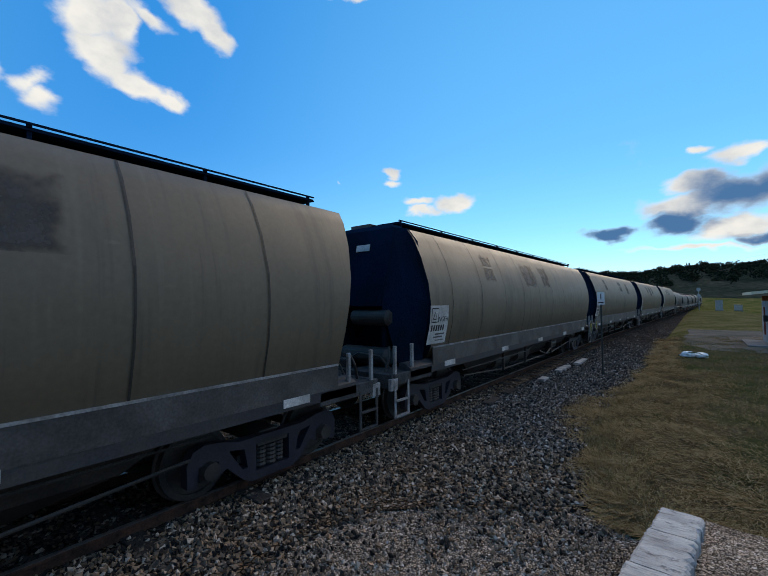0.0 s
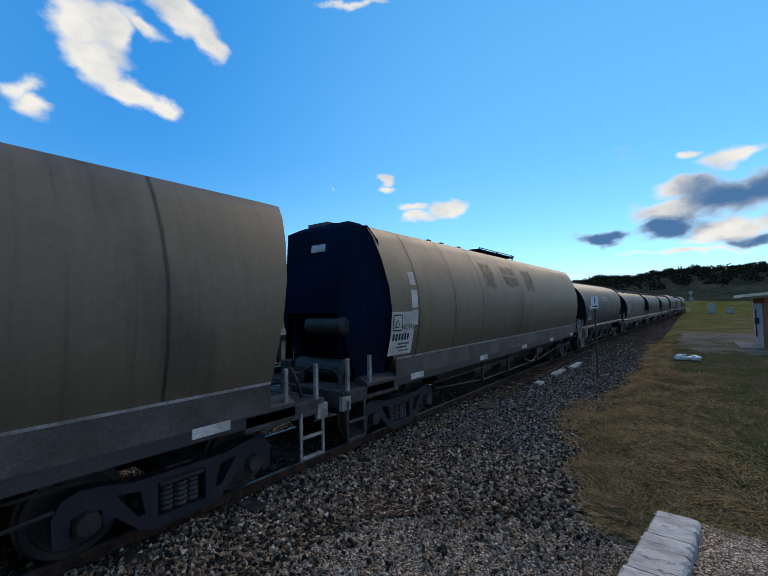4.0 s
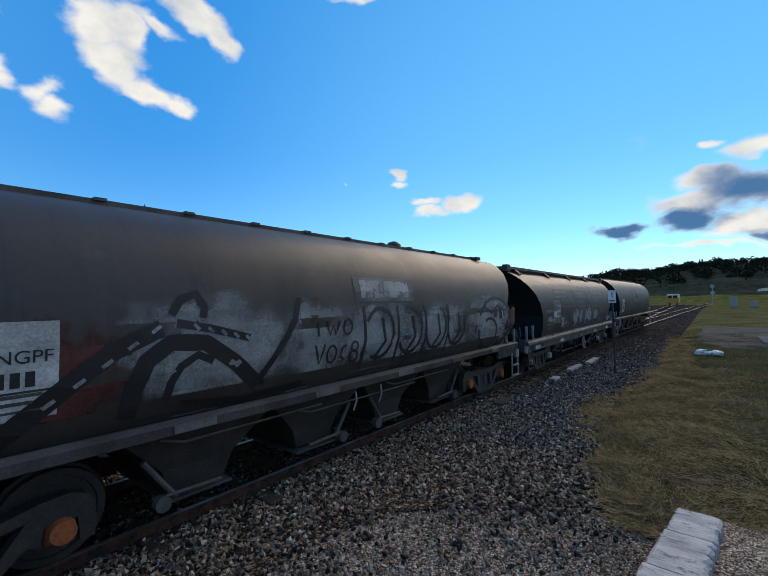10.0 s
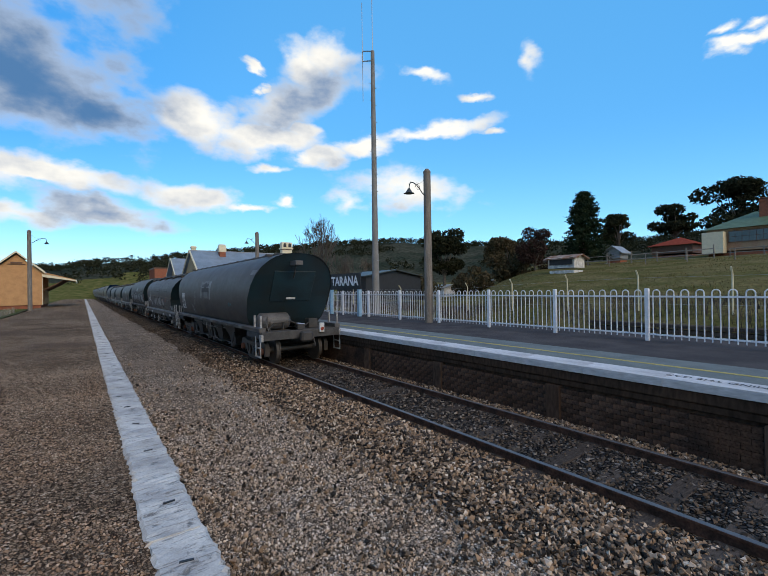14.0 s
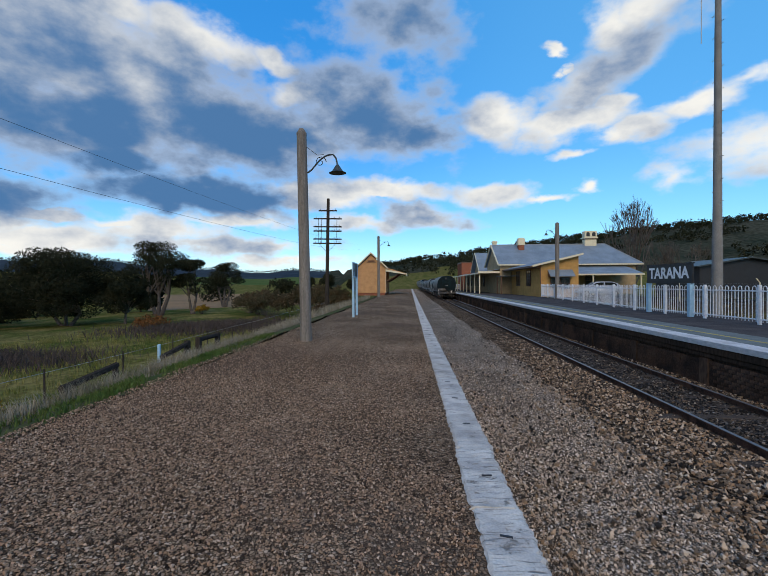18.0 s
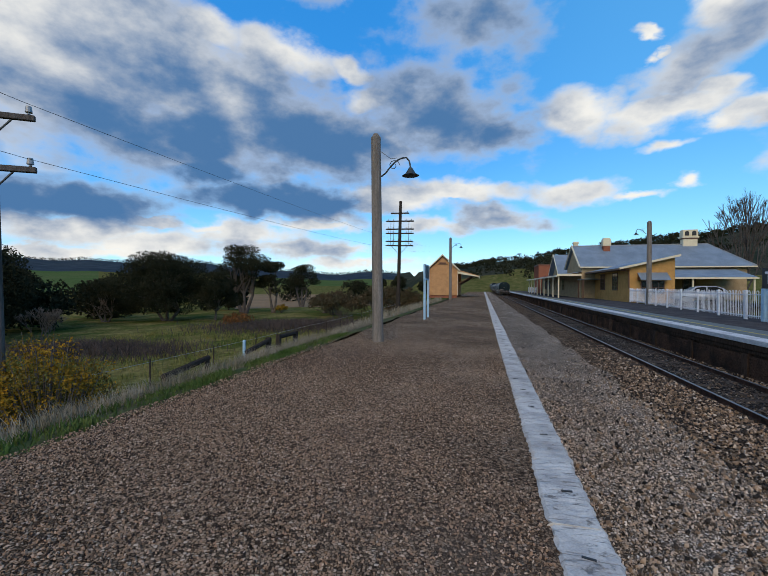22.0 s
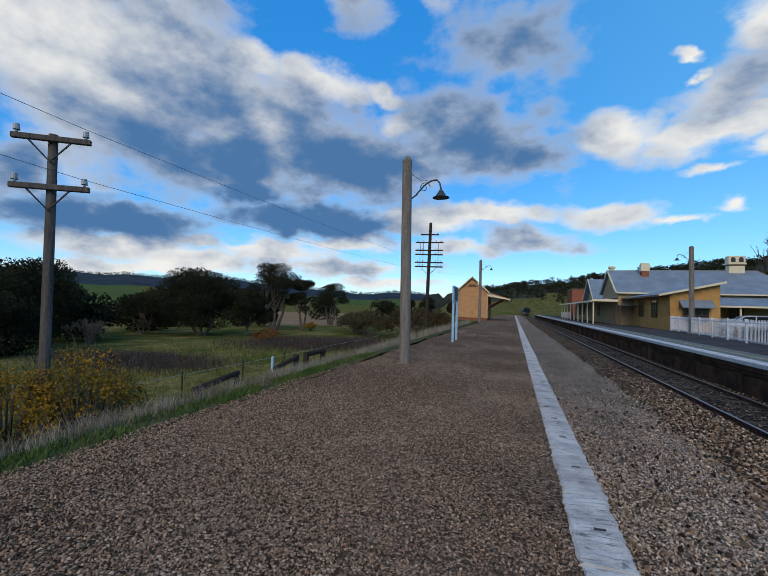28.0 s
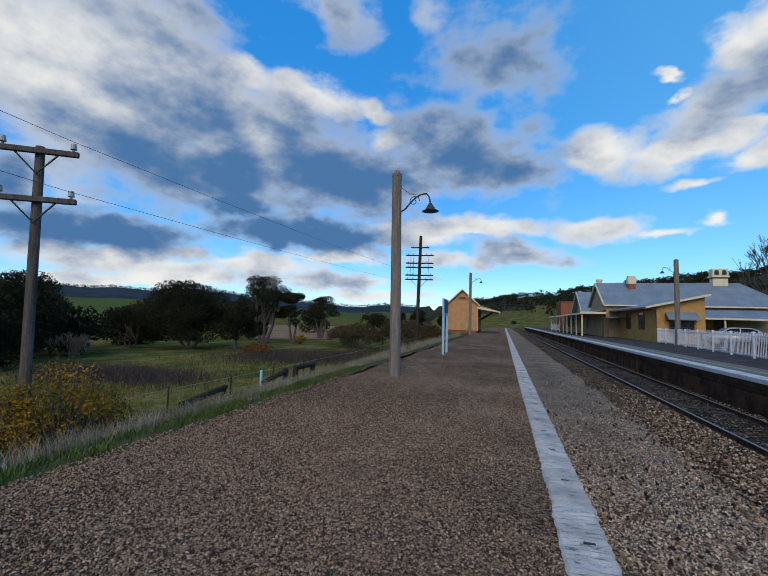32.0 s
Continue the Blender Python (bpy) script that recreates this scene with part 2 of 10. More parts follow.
nt.links.new(way.outputs["Generated"], toward.inputs[0])
ring = nt.nodes.new("ShaderNodeMapRange")
ring.interpolation_type = "SMOOTHSTEP"
ring.inputs["From Min"].default_value, ring.inputs["From Max"].default_value, ring.inputs["To Max"].default_value = 0.45, 1.02, 0.62
nt.links.new(toward.outputs["Value"], ring.inputs["Value"])
height = nt.nodes.new("ShaderNodeSeparateXYZ")
nt.links.new(way.outputs["Generated"], height.inputs[0])
low = nt.nodes.new("ShaderNodeMapRange")
low.interpolation_type = "SMOOTHSTEP"
low.inputs["From Min"].default_value, low.inputs["From Max"].default_value, low.inputs["To Min"].default_value, low.inputs["To Max"].default_value = 0.0, 0.36, 0.55, 0.0
nt.links.new(height.outputs[2], low.inputs["Value"])
pale = nt.nodes.new("ShaderNodeMath")
pale.operation, pale.use_clamp = "ADD", True
nt.links.new(ring.outputs[0], pale.inputs[0]); nt.links.new(low.outputs[0], pale.inputs[1])
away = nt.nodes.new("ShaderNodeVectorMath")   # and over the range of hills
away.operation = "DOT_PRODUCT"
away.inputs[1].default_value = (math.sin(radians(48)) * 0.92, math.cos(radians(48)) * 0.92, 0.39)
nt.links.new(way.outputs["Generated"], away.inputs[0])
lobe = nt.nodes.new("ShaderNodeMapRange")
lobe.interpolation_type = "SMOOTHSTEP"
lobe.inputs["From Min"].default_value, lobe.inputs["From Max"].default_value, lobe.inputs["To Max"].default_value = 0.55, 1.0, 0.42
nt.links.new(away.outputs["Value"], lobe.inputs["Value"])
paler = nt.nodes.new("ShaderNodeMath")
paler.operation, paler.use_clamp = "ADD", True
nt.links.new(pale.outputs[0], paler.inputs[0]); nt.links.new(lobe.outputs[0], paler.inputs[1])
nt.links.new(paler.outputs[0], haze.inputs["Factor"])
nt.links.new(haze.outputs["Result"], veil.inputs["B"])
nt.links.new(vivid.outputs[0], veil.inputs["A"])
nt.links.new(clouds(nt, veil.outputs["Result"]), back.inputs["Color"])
sun = new("sun", bpy.data.lights.new("sun", "SUN"))
sun.data.energy, sun.data.angle, sun.data.color = 1.25, radians(40), (1.0, 0.80, 0.58)
a = radians(SUN_AZ)
sun.matrix_world = look((50 * math.sin(a), 50 * math.cos(a), 50 * math.tan(radians(SUN_EL))), (0, 0, 0))


# ---------------------------------------------------------------- materials
def mat(name, color, rough=0.7, metal=0.0, vary=0.25, scale=3.0, bump=0.0, second=None, fine=40.0, streak=None, obj_random=0.0, spec=0.5):
    """A surface with coarse and fine variation, an optional second colour in patches, and fine relief."""
    m = bpy.data.materials.new(name)
    m.use_nodes = True
    nt = m.node_tree
    N, L = nt.nodes.new, nt.links.new
    b = nt.nodes["Principled BSDF"]
    b.inputs["Roughness"].default_value, b.inputs["Metallic"].default_value = rough, metal
    b.inputs["Specular IOR Level"].default_value = spec if rough < 0.69 else 0.0
    co = N("ShaderNodeTexCoord")
    mp = N("ShaderNodeMapping")
    L(co.outputs["Object"], mp.inputs[0])
    if streak:
        mp.inputs["Scale"].default_value = streak
    big = N("ShaderNodeTexNoise"); big.inputs["Scale"].default_value = scale; big.inputs["Detail"].default_value = 6
    small = N("ShaderNodeTexNoise"); small.inputs["Scale"].default_value = fine; small.inputs["Detail"].default_value = 4
    L(mp.outputs[0], big.inputs["Vector"]); L(mp.outputs[0], small.inputs["Vector"])
    c = (*color, 1)
    d = (*second, 1) if second else (*[v * (1 - vary) for v in color], 1)
    r = N("ShaderNodeMapRange"); r.inputs["From Min"].default_value = 0.38; r.inputs["From Max"].default_value = 0.64
    L(big.outputs["Fac"], r.inputs["Value"])
    mx = N("ShaderNodeMix"); mx.data_type = "RGBA"
    L(r.outputs[0], mx.inputs["Factor"]); mx.inputs["A"].default_value = c; mx.inputs["B"].default_value = d
    hs = N("ShaderNodeHueSaturation")
    r2 = N("ShaderNodeMapRange"); r2.inputs["From Min"].default_value = 0.3; r2.inputs["From Max"].default_value = 0.7
    r2.inputs["To Min"].default_value = 1 - vary; r2.inputs["To Max"].default_value = 1 + vary
    L(small.outputs["Fac"], r2.inputs["Value"])
    val = r2.outputs[0]
    if obj_random:
        oi = N("ShaderNodeObjectInfo")
        r3 = N("ShaderNodeMapRange"); r3.inputs["To Min"].default_value = 1 - obj_random; r3.inputs["To Max"].default_value = 1 + obj_random
        L(oi.outputs["Random"], r3.inputs["Value"])
        mu = N("ShaderNodeMath"); mu.operation = "MULTIPLY"
        L(val, mu.inputs[0]); L(r3.outputs[0], mu.inputs[1]); val = mu.outputs[0]
    L(mx.outputs["Result"], hs.inputs["Color"]); L(val, hs.inputs["Value"])
    L(hs.outputs[0], b.inputs["Base Color"])
    rr = N("ShaderNodeMapRange"); rr.inputs["To Min"].default_value = max(0.05, rough - 0.12); rr.inputs["To Max"].default_value = min(1, rough + 0.12)
    L(big.outputs["Fac"], rr.inputs["Value"]); L(rr.outputs[0], b.inputs["Roughness"])
    if bump:
        bp = N("ShaderNodeBump"); bp.inputs["Strength"].default_value = 0.6; bp.inputs["Distance"].default_value = bump
        L(small.outputs["Fac"], bp.inputs["Height"]); L(bp.outputs[0], b.inputs["Normal"])
    return m


def stones(name, dark, mid, light, size, tint=(0.30, 0.20, 0.12), patch=None):
    """Loose stone: cells of differing tone, shade painted dark into the gaps, and broad patches."""
    m = bpy.data.materials.new(name)
    m.use_nodes = True
    nt = m.node_tree
    N, L = nt.nodes.new, nt.links.new
    b = nt.nodes["Principled BSDF"]
    b.inputs["Roughness"].default_value = 0.85
    b.inputs["Specular IOR Level"].default_value = 0.0
    co = N("ShaderNodeTexCoord")
    v = N("ShaderNodeTexVoronoi"); v.inputs["Scale"].default_value = 1 / size; v.inputs["Randomness"].default_value = 1
    L(co.outputs["Object"], v.inputs["Vector"])
    e = N("ShaderNodeTexVoronoi"); e.feature = "DISTANCE_TO_EDGE"; e.inputs["Scale"].default_value = 1 / size
    L(co.outputs["Object"], e.inputs["Vector"])
    sp = N("ShaderNodeSeparateColor")
    L(v.outputs["Color"], sp.inputs[0])
    ramp = N("ShaderNodeValToRGB")
    els = ramp.color_ramp.elements
    els[0].position, els[0].color = 0.0, (*dark, 1)
    els[1].position, els[1].color = 1.0, (*light, 1)
    k = els.new(0.5); k.color = (*mid, 1)
    k = els.new(0.75); k.color = (*tint, 1)
    L(sp.outputs[0], ramp.inputs[0])
    big = N("ShaderNodeTexNoise"); big.inputs["Scale"].default_value = 0.7; big.inputs["Detail"].default_value = 5
    L(co.outputs["Object"], big.inputs["Vector"])
    r = N("ShaderNodeMapRange"); r.inputs["From Min"].default_value = 0.35; r.inputs["From Max"].default_value = 0.65
    r.inputs["To Min"].default_value = 0.72; r.inputs["To Max"].default_value = 1.2
    L(big.outputs["Fac"], r.inputs["Value"])
    gap = N("ShaderNodeMapRange"); gap.inputs["From Max"].default_value = 0.16; gap.inputs["To Min"].default_value = 0.10
    L(e.outputs["Distance"], gap.inputs["Value"])
    mu = N("ShaderNodeMath"); mu.operation = "MULTIPLY"
    L(r.outputs[0], mu.inputs[0]); L(gap.outputs[0], mu.inputs[1])
    hs = N("ShaderNodeHueSaturation")
    L(ramp.outputs[0], hs.inputs["Color"]); L(mu.outputs[0], hs.inputs["Value"])
    out = hs.outputs[0]
    if patch:
        n = N("ShaderNodeTexNoise"); n.inputs["Scale"].default_value = 0.35; n.inputs["Detail"].default_value = 7
        L(co.outputs["Object"], n.inputs["Vector"])
        pr = N("ShaderNodeMapRange"); pr.inputs["From Min"].default_value = 0.56; pr.inputs["From Max"].default_value = 0.66; pr.inputs["To Max"].default_value = 0.7
        L(n.outputs["Fac"], pr.inputs["Value"])
        px = N("ShaderNodeMix"); px.data_type = "RGBA"
        L(pr.outputs[0], px.inputs["Factor"]); L(out, px.inputs["A"]); px.inputs["B"].default_value = (*patch, 1)
        out = px.outputs["Result"]
    L(out, b.inputs["Base Color"])
    bp = N("ShaderNodeBump"); bp.inputs["Strength"].default_value = 0.9; bp.inputs["Distance"].default_value = size * 0.5
    hh = N("ShaderNodeMath"); hh.operation = "ADD"
    L(gap.outputs[0], hh.inputs[0]); L(sp.outputs[1], hh.inputs[1])
    L(hh.outputs[0], bp.inputs["Height"]); L(bp.outputs[0], b.inputs["Normal"])
    return m


M = {}
def side_paint(name, base, grime, dust, grime_at, rough=0.5):
    """Old wagon paint: broad grime, rain streaks that run down the sheets, dust, dents and scuffs."""
    m = bpy.data.materials.new(name)
    m.use_nodes = True
    nt = m.node_tree
    N, L = nt.nodes.new, nt.links.new
    b = nt.nodes["Principled BSDF"]
    b.inputs["Specular IOR Level"].default_value = 0.45
    co, oi = N("ShaderNodeTexCoord"), N("ShaderNodeObjectInfo")
    shift = N("ShaderNodeVectorMath"); shift.operation = "MULTIPLY_ADD"; shift.inputs[1].default_value = (0, 41, 7)
    L(oi.outputs["Random"], shift.inputs[0]); L(co.outputs["Object"], shift.inputs[2])

    def noise_at(scale, detail, rough_):
        mp = N("ShaderNodeMapping"); mp.inputs["Scale"].default_value = scale
        n = N("ShaderNodeTexNoise"); n.inputs["Scale"].default_value = 1.0; n.inputs["Detail"].default_value = detail; n.inputs["Roughness"].default_value = rough_
        L(shift.outputs[0], mp.inputs[0]); L(mp.outputs[0], n.inputs["Vector"])
        return n.outputs["Fac"]

    def spread(src, a, c, top=1.0):
        r = N("ShaderNodeMapRange"); r.interpolation_type = "SMOOTHSTEP"
        r.inputs["From Min"].default_value, r.inputs["From Max"].default_value, r.inputs["To Max"].default_value = a, c, top
        L(src, r.inputs["Value"])
        return r.outputs[0]

    def mixed(fac, src, colour):
        x = N("ShaderNodeMix"); x.data_type = "RGBA"
        L(fac, x.inputs["Factor"])
        L(src, x.inputs["A"]); x.inputs["B"].default_value = (*colour, 1)
        return x.outputs["Result"]
    tone = N("ShaderNodeRGB"); tone.outputs[0].default_value = (*base, 1)
    broad, streak, fine, scuff = noise_at((0.3, 0.75, 0.40), 5, 0.55), noise_at((0.3, 7.0, 0.32), 6, 0.6), noise_at((16, 16, 16), 5, 0.6), noise_at((1, 1.3, 3.2), 8, 0.7)
    col = mixed(spread(broad, grime_at, grime_at + 0.20, 0.85), tone.outputs[0], grime)
    col = mixed(spread(streak, 0.52, 0.72, 0.55), col, grime)
    col = mixed(spread(streak, 0.46, 0.26, 0.30), col, dust)
    col = mixed(spread(scuff, 0.62, 0.72, 0.40), col, dust)
    hs = N("ShaderNodeHueSaturation"); L(col, hs.inputs["Color"])
    v = N("ShaderNodeMapRange"); v.inputs["To Min"].default_value, v.inputs["To Max"].default_value = 0.78, 1.22
    L(fine, v.inputs["Value"]); L(v.outputs[0], hs.inputs["Value"]); L(hs.outputs[0], b.inputs["Base Color"])
    rr = N("ShaderNodeMapRange"); rr.inputs["To Min"].default_value, rr.inputs["To Max"].default_value = rough - 0.10, rough + 0.16
    L(scuff, rr.inputs["Value"]); L(rr.outputs[0], b.inputs["Roughness"])
    dent = noise_at((0.5, 0.9, 0.9), 2, 0.4)
    bp = N("ShaderNodeBump"); bp.inputs["Strength"].default_value = 0.5; bp.inputs["Distance"].default_value = 0.05
    L(dent, bp.inputs["Height"]); L(bp.outputs[0], b.inputs["Normal"])
    return m


M["black_paint"] = side_paint("grimy dark wagon paint", (0.050, 0.042, 0.036), (0.022, 0.021, 0.022), (0.092, 0.079, 0.066), 0.48, 0.48)
M["black_under"] = mat("oily black steel", (0.028, 0.026, 0.024), 0.6, 0.1, 0.3, 3, 0.002, (0.052, 0.045, 0.039))
M["bogie_steel"] = mat("grimy cast bogie steel", (0.034, 0.031, 0.029), 0.6, 0.1, 0.3, 4, 0.002, (0.055, 0.047, 0.04))
M["end_teal"] = mat("dark teal end paint", (0.006, 0.022, 0.030), 0.5, 0, 0.3, 1.2, 0, (0.010, 0.016, 0.018))
M["end_panel"] = mat("teal end panel paint", (0.010, 0.034, 0.046), 0.5, 0, 0.3, 1.2, 0, (0.008, 0.018, 0.022))
M["navy_sill"] = mat("dark navy sill paint", (0.030, 0.031, 0.038), 0.6, 0, 0.25, 2, 0, (0.05, 0.047, 0.045))
M["seam_dark"] = mat("dark grimy seam", (0.040, 0.034, 0.027), 0.6, 0, 0.3, 3)
M["end_navy"] = mat("navy end paint", (0.004, 0.017, 0.042), 0.72, 0, 0.3, 1.2, 0, (0.006, 0.014, 0.026))
M["brown_paint"] = side_paint("weathered grey-brown wagon paint", (0.150, 0.118, 0.078), (0.068, 0.056, 0.045), (0.215, 0.180, 0.135), 0.56, 0.50)
M["sill_grey"] = mat("grey dusty sill steel", (0.092, 0.085, 0.079), 0.6, 0.0, 0.3, 2, 0.001, (0.045, 0.042, 0.040))
M["light_steel"] = mat("pale grey painted steel", (0.34, 0.335, 0.325), 0.7, 0.0, 0.25, 6, 0, (0.20, 0.19, 0.18))
M["deck_grey"] = mat("dusty grey deck plate", (0.085, 0.084, 0.083), 0.7, 0.1, 0.3, 5)
M["white_panel"] = mat("dirty white paint", (0.60, 0.60, 0.58), 0.6, 0, 0.25, 2.5, 0, (0.36, 0.35, 0.33))
M["grey_patch"] = mat("faded grey paint patch", (0.16, 0.155, 0.145), 0.6, 0, 0.35, 2.0, 0, (0.07, 0.066, 0.06))
M["lettering"] = mat("black lettering", (0.02, 0.02, 0.022), 0.6, 0, 0.2)
M["rust_box"] = mat("rusty axle box", (0.16, 0.070, 0.045), 0.7, 0, 0.35, 9, 0.001, (0.08, 0.04, 0.03))
M["orange_box"] = mat("orange axle box", (0.42, 0.11, 0.03), 0.6, 0, 0.3, 9, 0.001, (0.2, 0.07, 0.03))
M["white_box"] = mat("white painted axle box", (0.46, 0.47, 0.46), 0.6, 0, 0.3, 9, 0.001, (0.20, 0.20, 0.19))
M["rail_side"] = mat("rusty rail side", (0.105, 0.056, 0.040), 0.8, 0.0, 0.3, 6, 0.001, (0.045, 0.030, 0.024))
M["rail_top"] = mat("worn rail head", (0.20, 0.175, 0.16), 0.42, 0.6, 0.15, 4)
M["sleeper"] = mat("weathered timber sleeper", (0.085, 0.070, 0.060), 0.85, 0, 0.35, 8, 0.004, (0.05, 0.042, 0.036), 40, (1, 6, 1), 0.25)
M["ballast"] = stones("ballast", (0.022, 0.018, 0.015), (0.16, 0.115, 0.080), (0.40, 0.32, 0.25), 0.060, (0.24, 0.150, 0.085))
M["ballast_dark"] = stones("oily ballast", (0.022, 0.021, 0.021), (0.075, 0.069, 0.065), (0.23, 0.21, 0.19), 0.06, (0.105, 0.085, 0.067))
M["fine_gravel"] = stones("fine gravel", (0.10, 0.078, 0.060), (0.42, 0.33, 0.255), (0.68, 0.57, 0.47), 0.028, (0.46, 0.345, 0.245), (0.24, 0.185, 0.14))
M["platform_gravel"] = stones("reddish platform gravel", (0.055, 0.037, 0.026), (0.34, 0.232, 0.152), (0.58, 0.435, 0.315), 0.021, (0.40, 0.250, 0.155), (0.115, 0.080, 0.058))
def kerb_paint():
    """Old white paint on rough concrete: fine cracks across the block, bare patches and chips."""
    m = mat("worn white painted concrete", (0.55, 0.52, 0.475), 0.8, 0, 0.14, 3.5, 0.003, (0.36, 0.34, 0.32), 70, None, 0.10)
    nt = m.node_tree
    N, L = nt.nodes.new, nt.links.new
    b = nt.nodes["Principled BSDF"]
    src = b.inputs["Base Color"].links[0].from_socket
    co = N("ShaderNodeTexCoord")
    oi = N("ShaderNodeObjectInfo")
    shift = N("ShaderNodeVectorMath"); shift.operation = "MULTIPLY_ADD"
    shift.inputs[1].default_value = (37, 37, 37)
    L(oi.outputs["Random"], shift.inputs[0]); L(co.outputs["Object"], shift.inputs[2])
    mp = N("ShaderNodeMapping"); mp.inputs["Scale"].default_value = (6.0, 55.0, 6.0)
    L(shift.outputs[0], mp.inputs[0])
    n = N("ShaderNodeTexNoise"); n.inputs["Scale"].default_value = 1.0; n.inputs["Detail"].default_value = 5; n.inputs["Roughness"].default_value = 0.6
    L(mp.outputs[0], n.inputs["Vector"])
    r = N("ShaderNodeMapRange"); r.inputs["From Min"].default_value = 0.30; r.inputs["From Max"].default_value = 0.44
    L(n.outputs["Fac"], r.inputs["Value"])
    chip = N("ShaderNodeTexNoise"); chip.inputs["Scale"].default_value = 9; chip.inputs["Detail"].default_value = 7; chip.inputs["Roughness"].default_value = 0.7
    L(shift.outputs[0], chip.inputs["Vector"])
    rc = N("ShaderNodeMapRange"); rc.inputs["From Min"].default_value = 0.34; rc.inputs["From Max"].default_value = 0.42
    L(chip.outputs["Fac"], rc.inputs["Value"])
    both = N("ShaderNodeMath"); both.operation = "MINIMUM"
    L(r.outputs[0], both.inputs[0]); L(rc.outputs[0], both.inputs[1])
    mx = N("ShaderNodeMix"); mx.data_type = "RGBA"
    L(both.outputs[0], mx.inputs["Factor"]); mx.inputs["A"].default_value = (0.20, 0.185, 0.17, 1); L(src, mx.inputs["B"])
    L(mx.outputs["Result"], b.inputs["Base Color"])
    bp = N("ShaderNodeBump"); bp.inputs["Strength"].default_value = 0.8; bp.inputs["Distance"].default_value = 0.006
    L(both.outputs[0], bp.inputs["Height"]); L(bp.outputs[0], b.inputs["Normal"])
    return m


M["kerb_white"] = kerb_paint()
M["kerb_brick"] = mat("dark old kerb brick", (0.16, 0.085, 0.065), 0.85, 0, 0.35, 5, 0.004, (0.07, 0.055, 0.05))
M["asphalt"] = mat("asphalt platform", (0.060, 0.058, 0.060), 0.85, 0, 0.25, 1.2, 0.003, (0.085, 0.08, 0.08), 120)
M["tactile"] = mat("grey-green tactile strip", (0.165, 0.190, 0.185), 0.75, 0, 0.15, 2, 0.002, (0.13, 0.15, 0.15), 60)
M["yellow_line"] = mat("yellow line paint", (0.42, 0.36, 0.14), 0.7, 0, 0.2, 4)
M["blue_line"] = mat("blue line paint", (0.03, 0.17, 0.52), 0.6, 0, 0.15, 4)
M["brick_dark"] = mat("old dark platform brick", (0.105, 0.060, 0.040), 0.9, 0, 0.40, 1.6, 0.003, (0.045, 0.032, 0.026), 30, None, 0.30)
M["bramble"] = mat("purple-grey twiggy scrub", (0.085, 0.066, 0.062), 0.9, 0, 0.35, 2, 0, (0.05, 0.044, 0.036), 9)
M["pole_dark"] = mat("dark weathered pole timber", (0.125, 0.110, 0.098), 0.9, 0, 0.3, 3, 0.006, (0.075, 0.066, 0.06), 30, (5, 5, 0.5))
M["bogie_navy"] = mat("dark blue bogie paint", (0.014, 0.014, 0.026), 0.6, 0, 0.3, 4, 0.001, (0.024, 0.023, 0.032))
M["slope"] = mat("dry grazed slope", (0.085, 0.082, 0.030), 0.95, 0, 0.45, 0.35, 0.03, (0.150, 0.122, 0.058), 5)
M["stripe_white"] = mat("white edge paint", (0.56, 0.565, 0.57), 0.75, 0, 0.2, 1.6, 0.001, (0.40, 0.40, 0.40), 25, (1, 0.3, 1))
M["wall_dark"] = mat("stained platform wall", (0.085, 0.052, 0.036), 0.85, 0, 0.35, 1.1, 0.006, (0.050, 0.036, 0.028), 16, (1, 1, 0.35), 0.3)
M["fence_white"] = mat("white painted steel fence", (0.74, 0.74, 0.76), 0.5, 0, 0.08, 8, 0, (0.62, 0.62, 0.64))
M["pale_blue"] = mat("pale blue painted steel", (0.33, 0.52, 0.66), 0.5, 0, 0.12, 6)
M["post_wood"] = mat("grey weathered pole timber", (0.22, 0.195, 0.17), 0.85, 0, 0.3, 3, 0.006, (0.15, 0.135, 0.12), 30, (5, 5, 0.5))
M["dark_wood"] = mat("dark creosoted timber", (0.05, 0.042, 0.036), 0.85, 0, 0.3, 3, 0.005, None, 30, (5, 5, 0.5))
M["iron"] = mat("dark painted iron", (0.045, 0.055, 0.055), 0.5, 0.3, 0.2, 8)
M["galv"] = mat("galvanised grey steel", (0.33, 0.34, 0.34), 0.5, 0.4, 0.15, 3)
M["concrete_pole"] = mat("grey concrete mast", (0.24, 0.235, 0.225), 0.75, 0, 0.2, 2, 0.002)
M["cream_wall"] = mat("cream brick wall", (0.40, 0.30, 0.18), 0.8, 0, 0.2, 2, 0.002, (0.32, 0.24, 0.15), 30)
M["yellow_wall"] = mat("mustard yellow weatherboard", (0.52, 0.305, 0.115), 0.7, 0, 0.12, 2, 0.001, (0.42, 0.245, 0.090), 30)
M["salmon_wall"] = mat("salmon painted boards", (0.52, 0.29, 0.14), 0.75, 0, 0.14, 2, 0.002, (0.43, 0.235, 0.115), 30)
M["roof_iron"] = mat("blue-grey corrugated iron", (0.20, 0.245, 0.29), 0.6, 0.1, 0.15, 0.8, 0.004, (0.155, 0.195, 0.235), 14, (1, 1, 1))
M["roof_green"] = mat("green corrugated iron", (0.10, 0.15, 0.075), 0.6, 0.1, 0.2, 1.5)
M["brick_red"] = mat("red brick", (0.30, 0.11, 0.065), 0.85, 0, 0.25, 4, 0.003, (0.22, 0.09, 0.06))
M["trim_cream"] = mat("cream trim paint", (0.68, 0.60, 0.42), 0.6, 0, 0.1, 4)
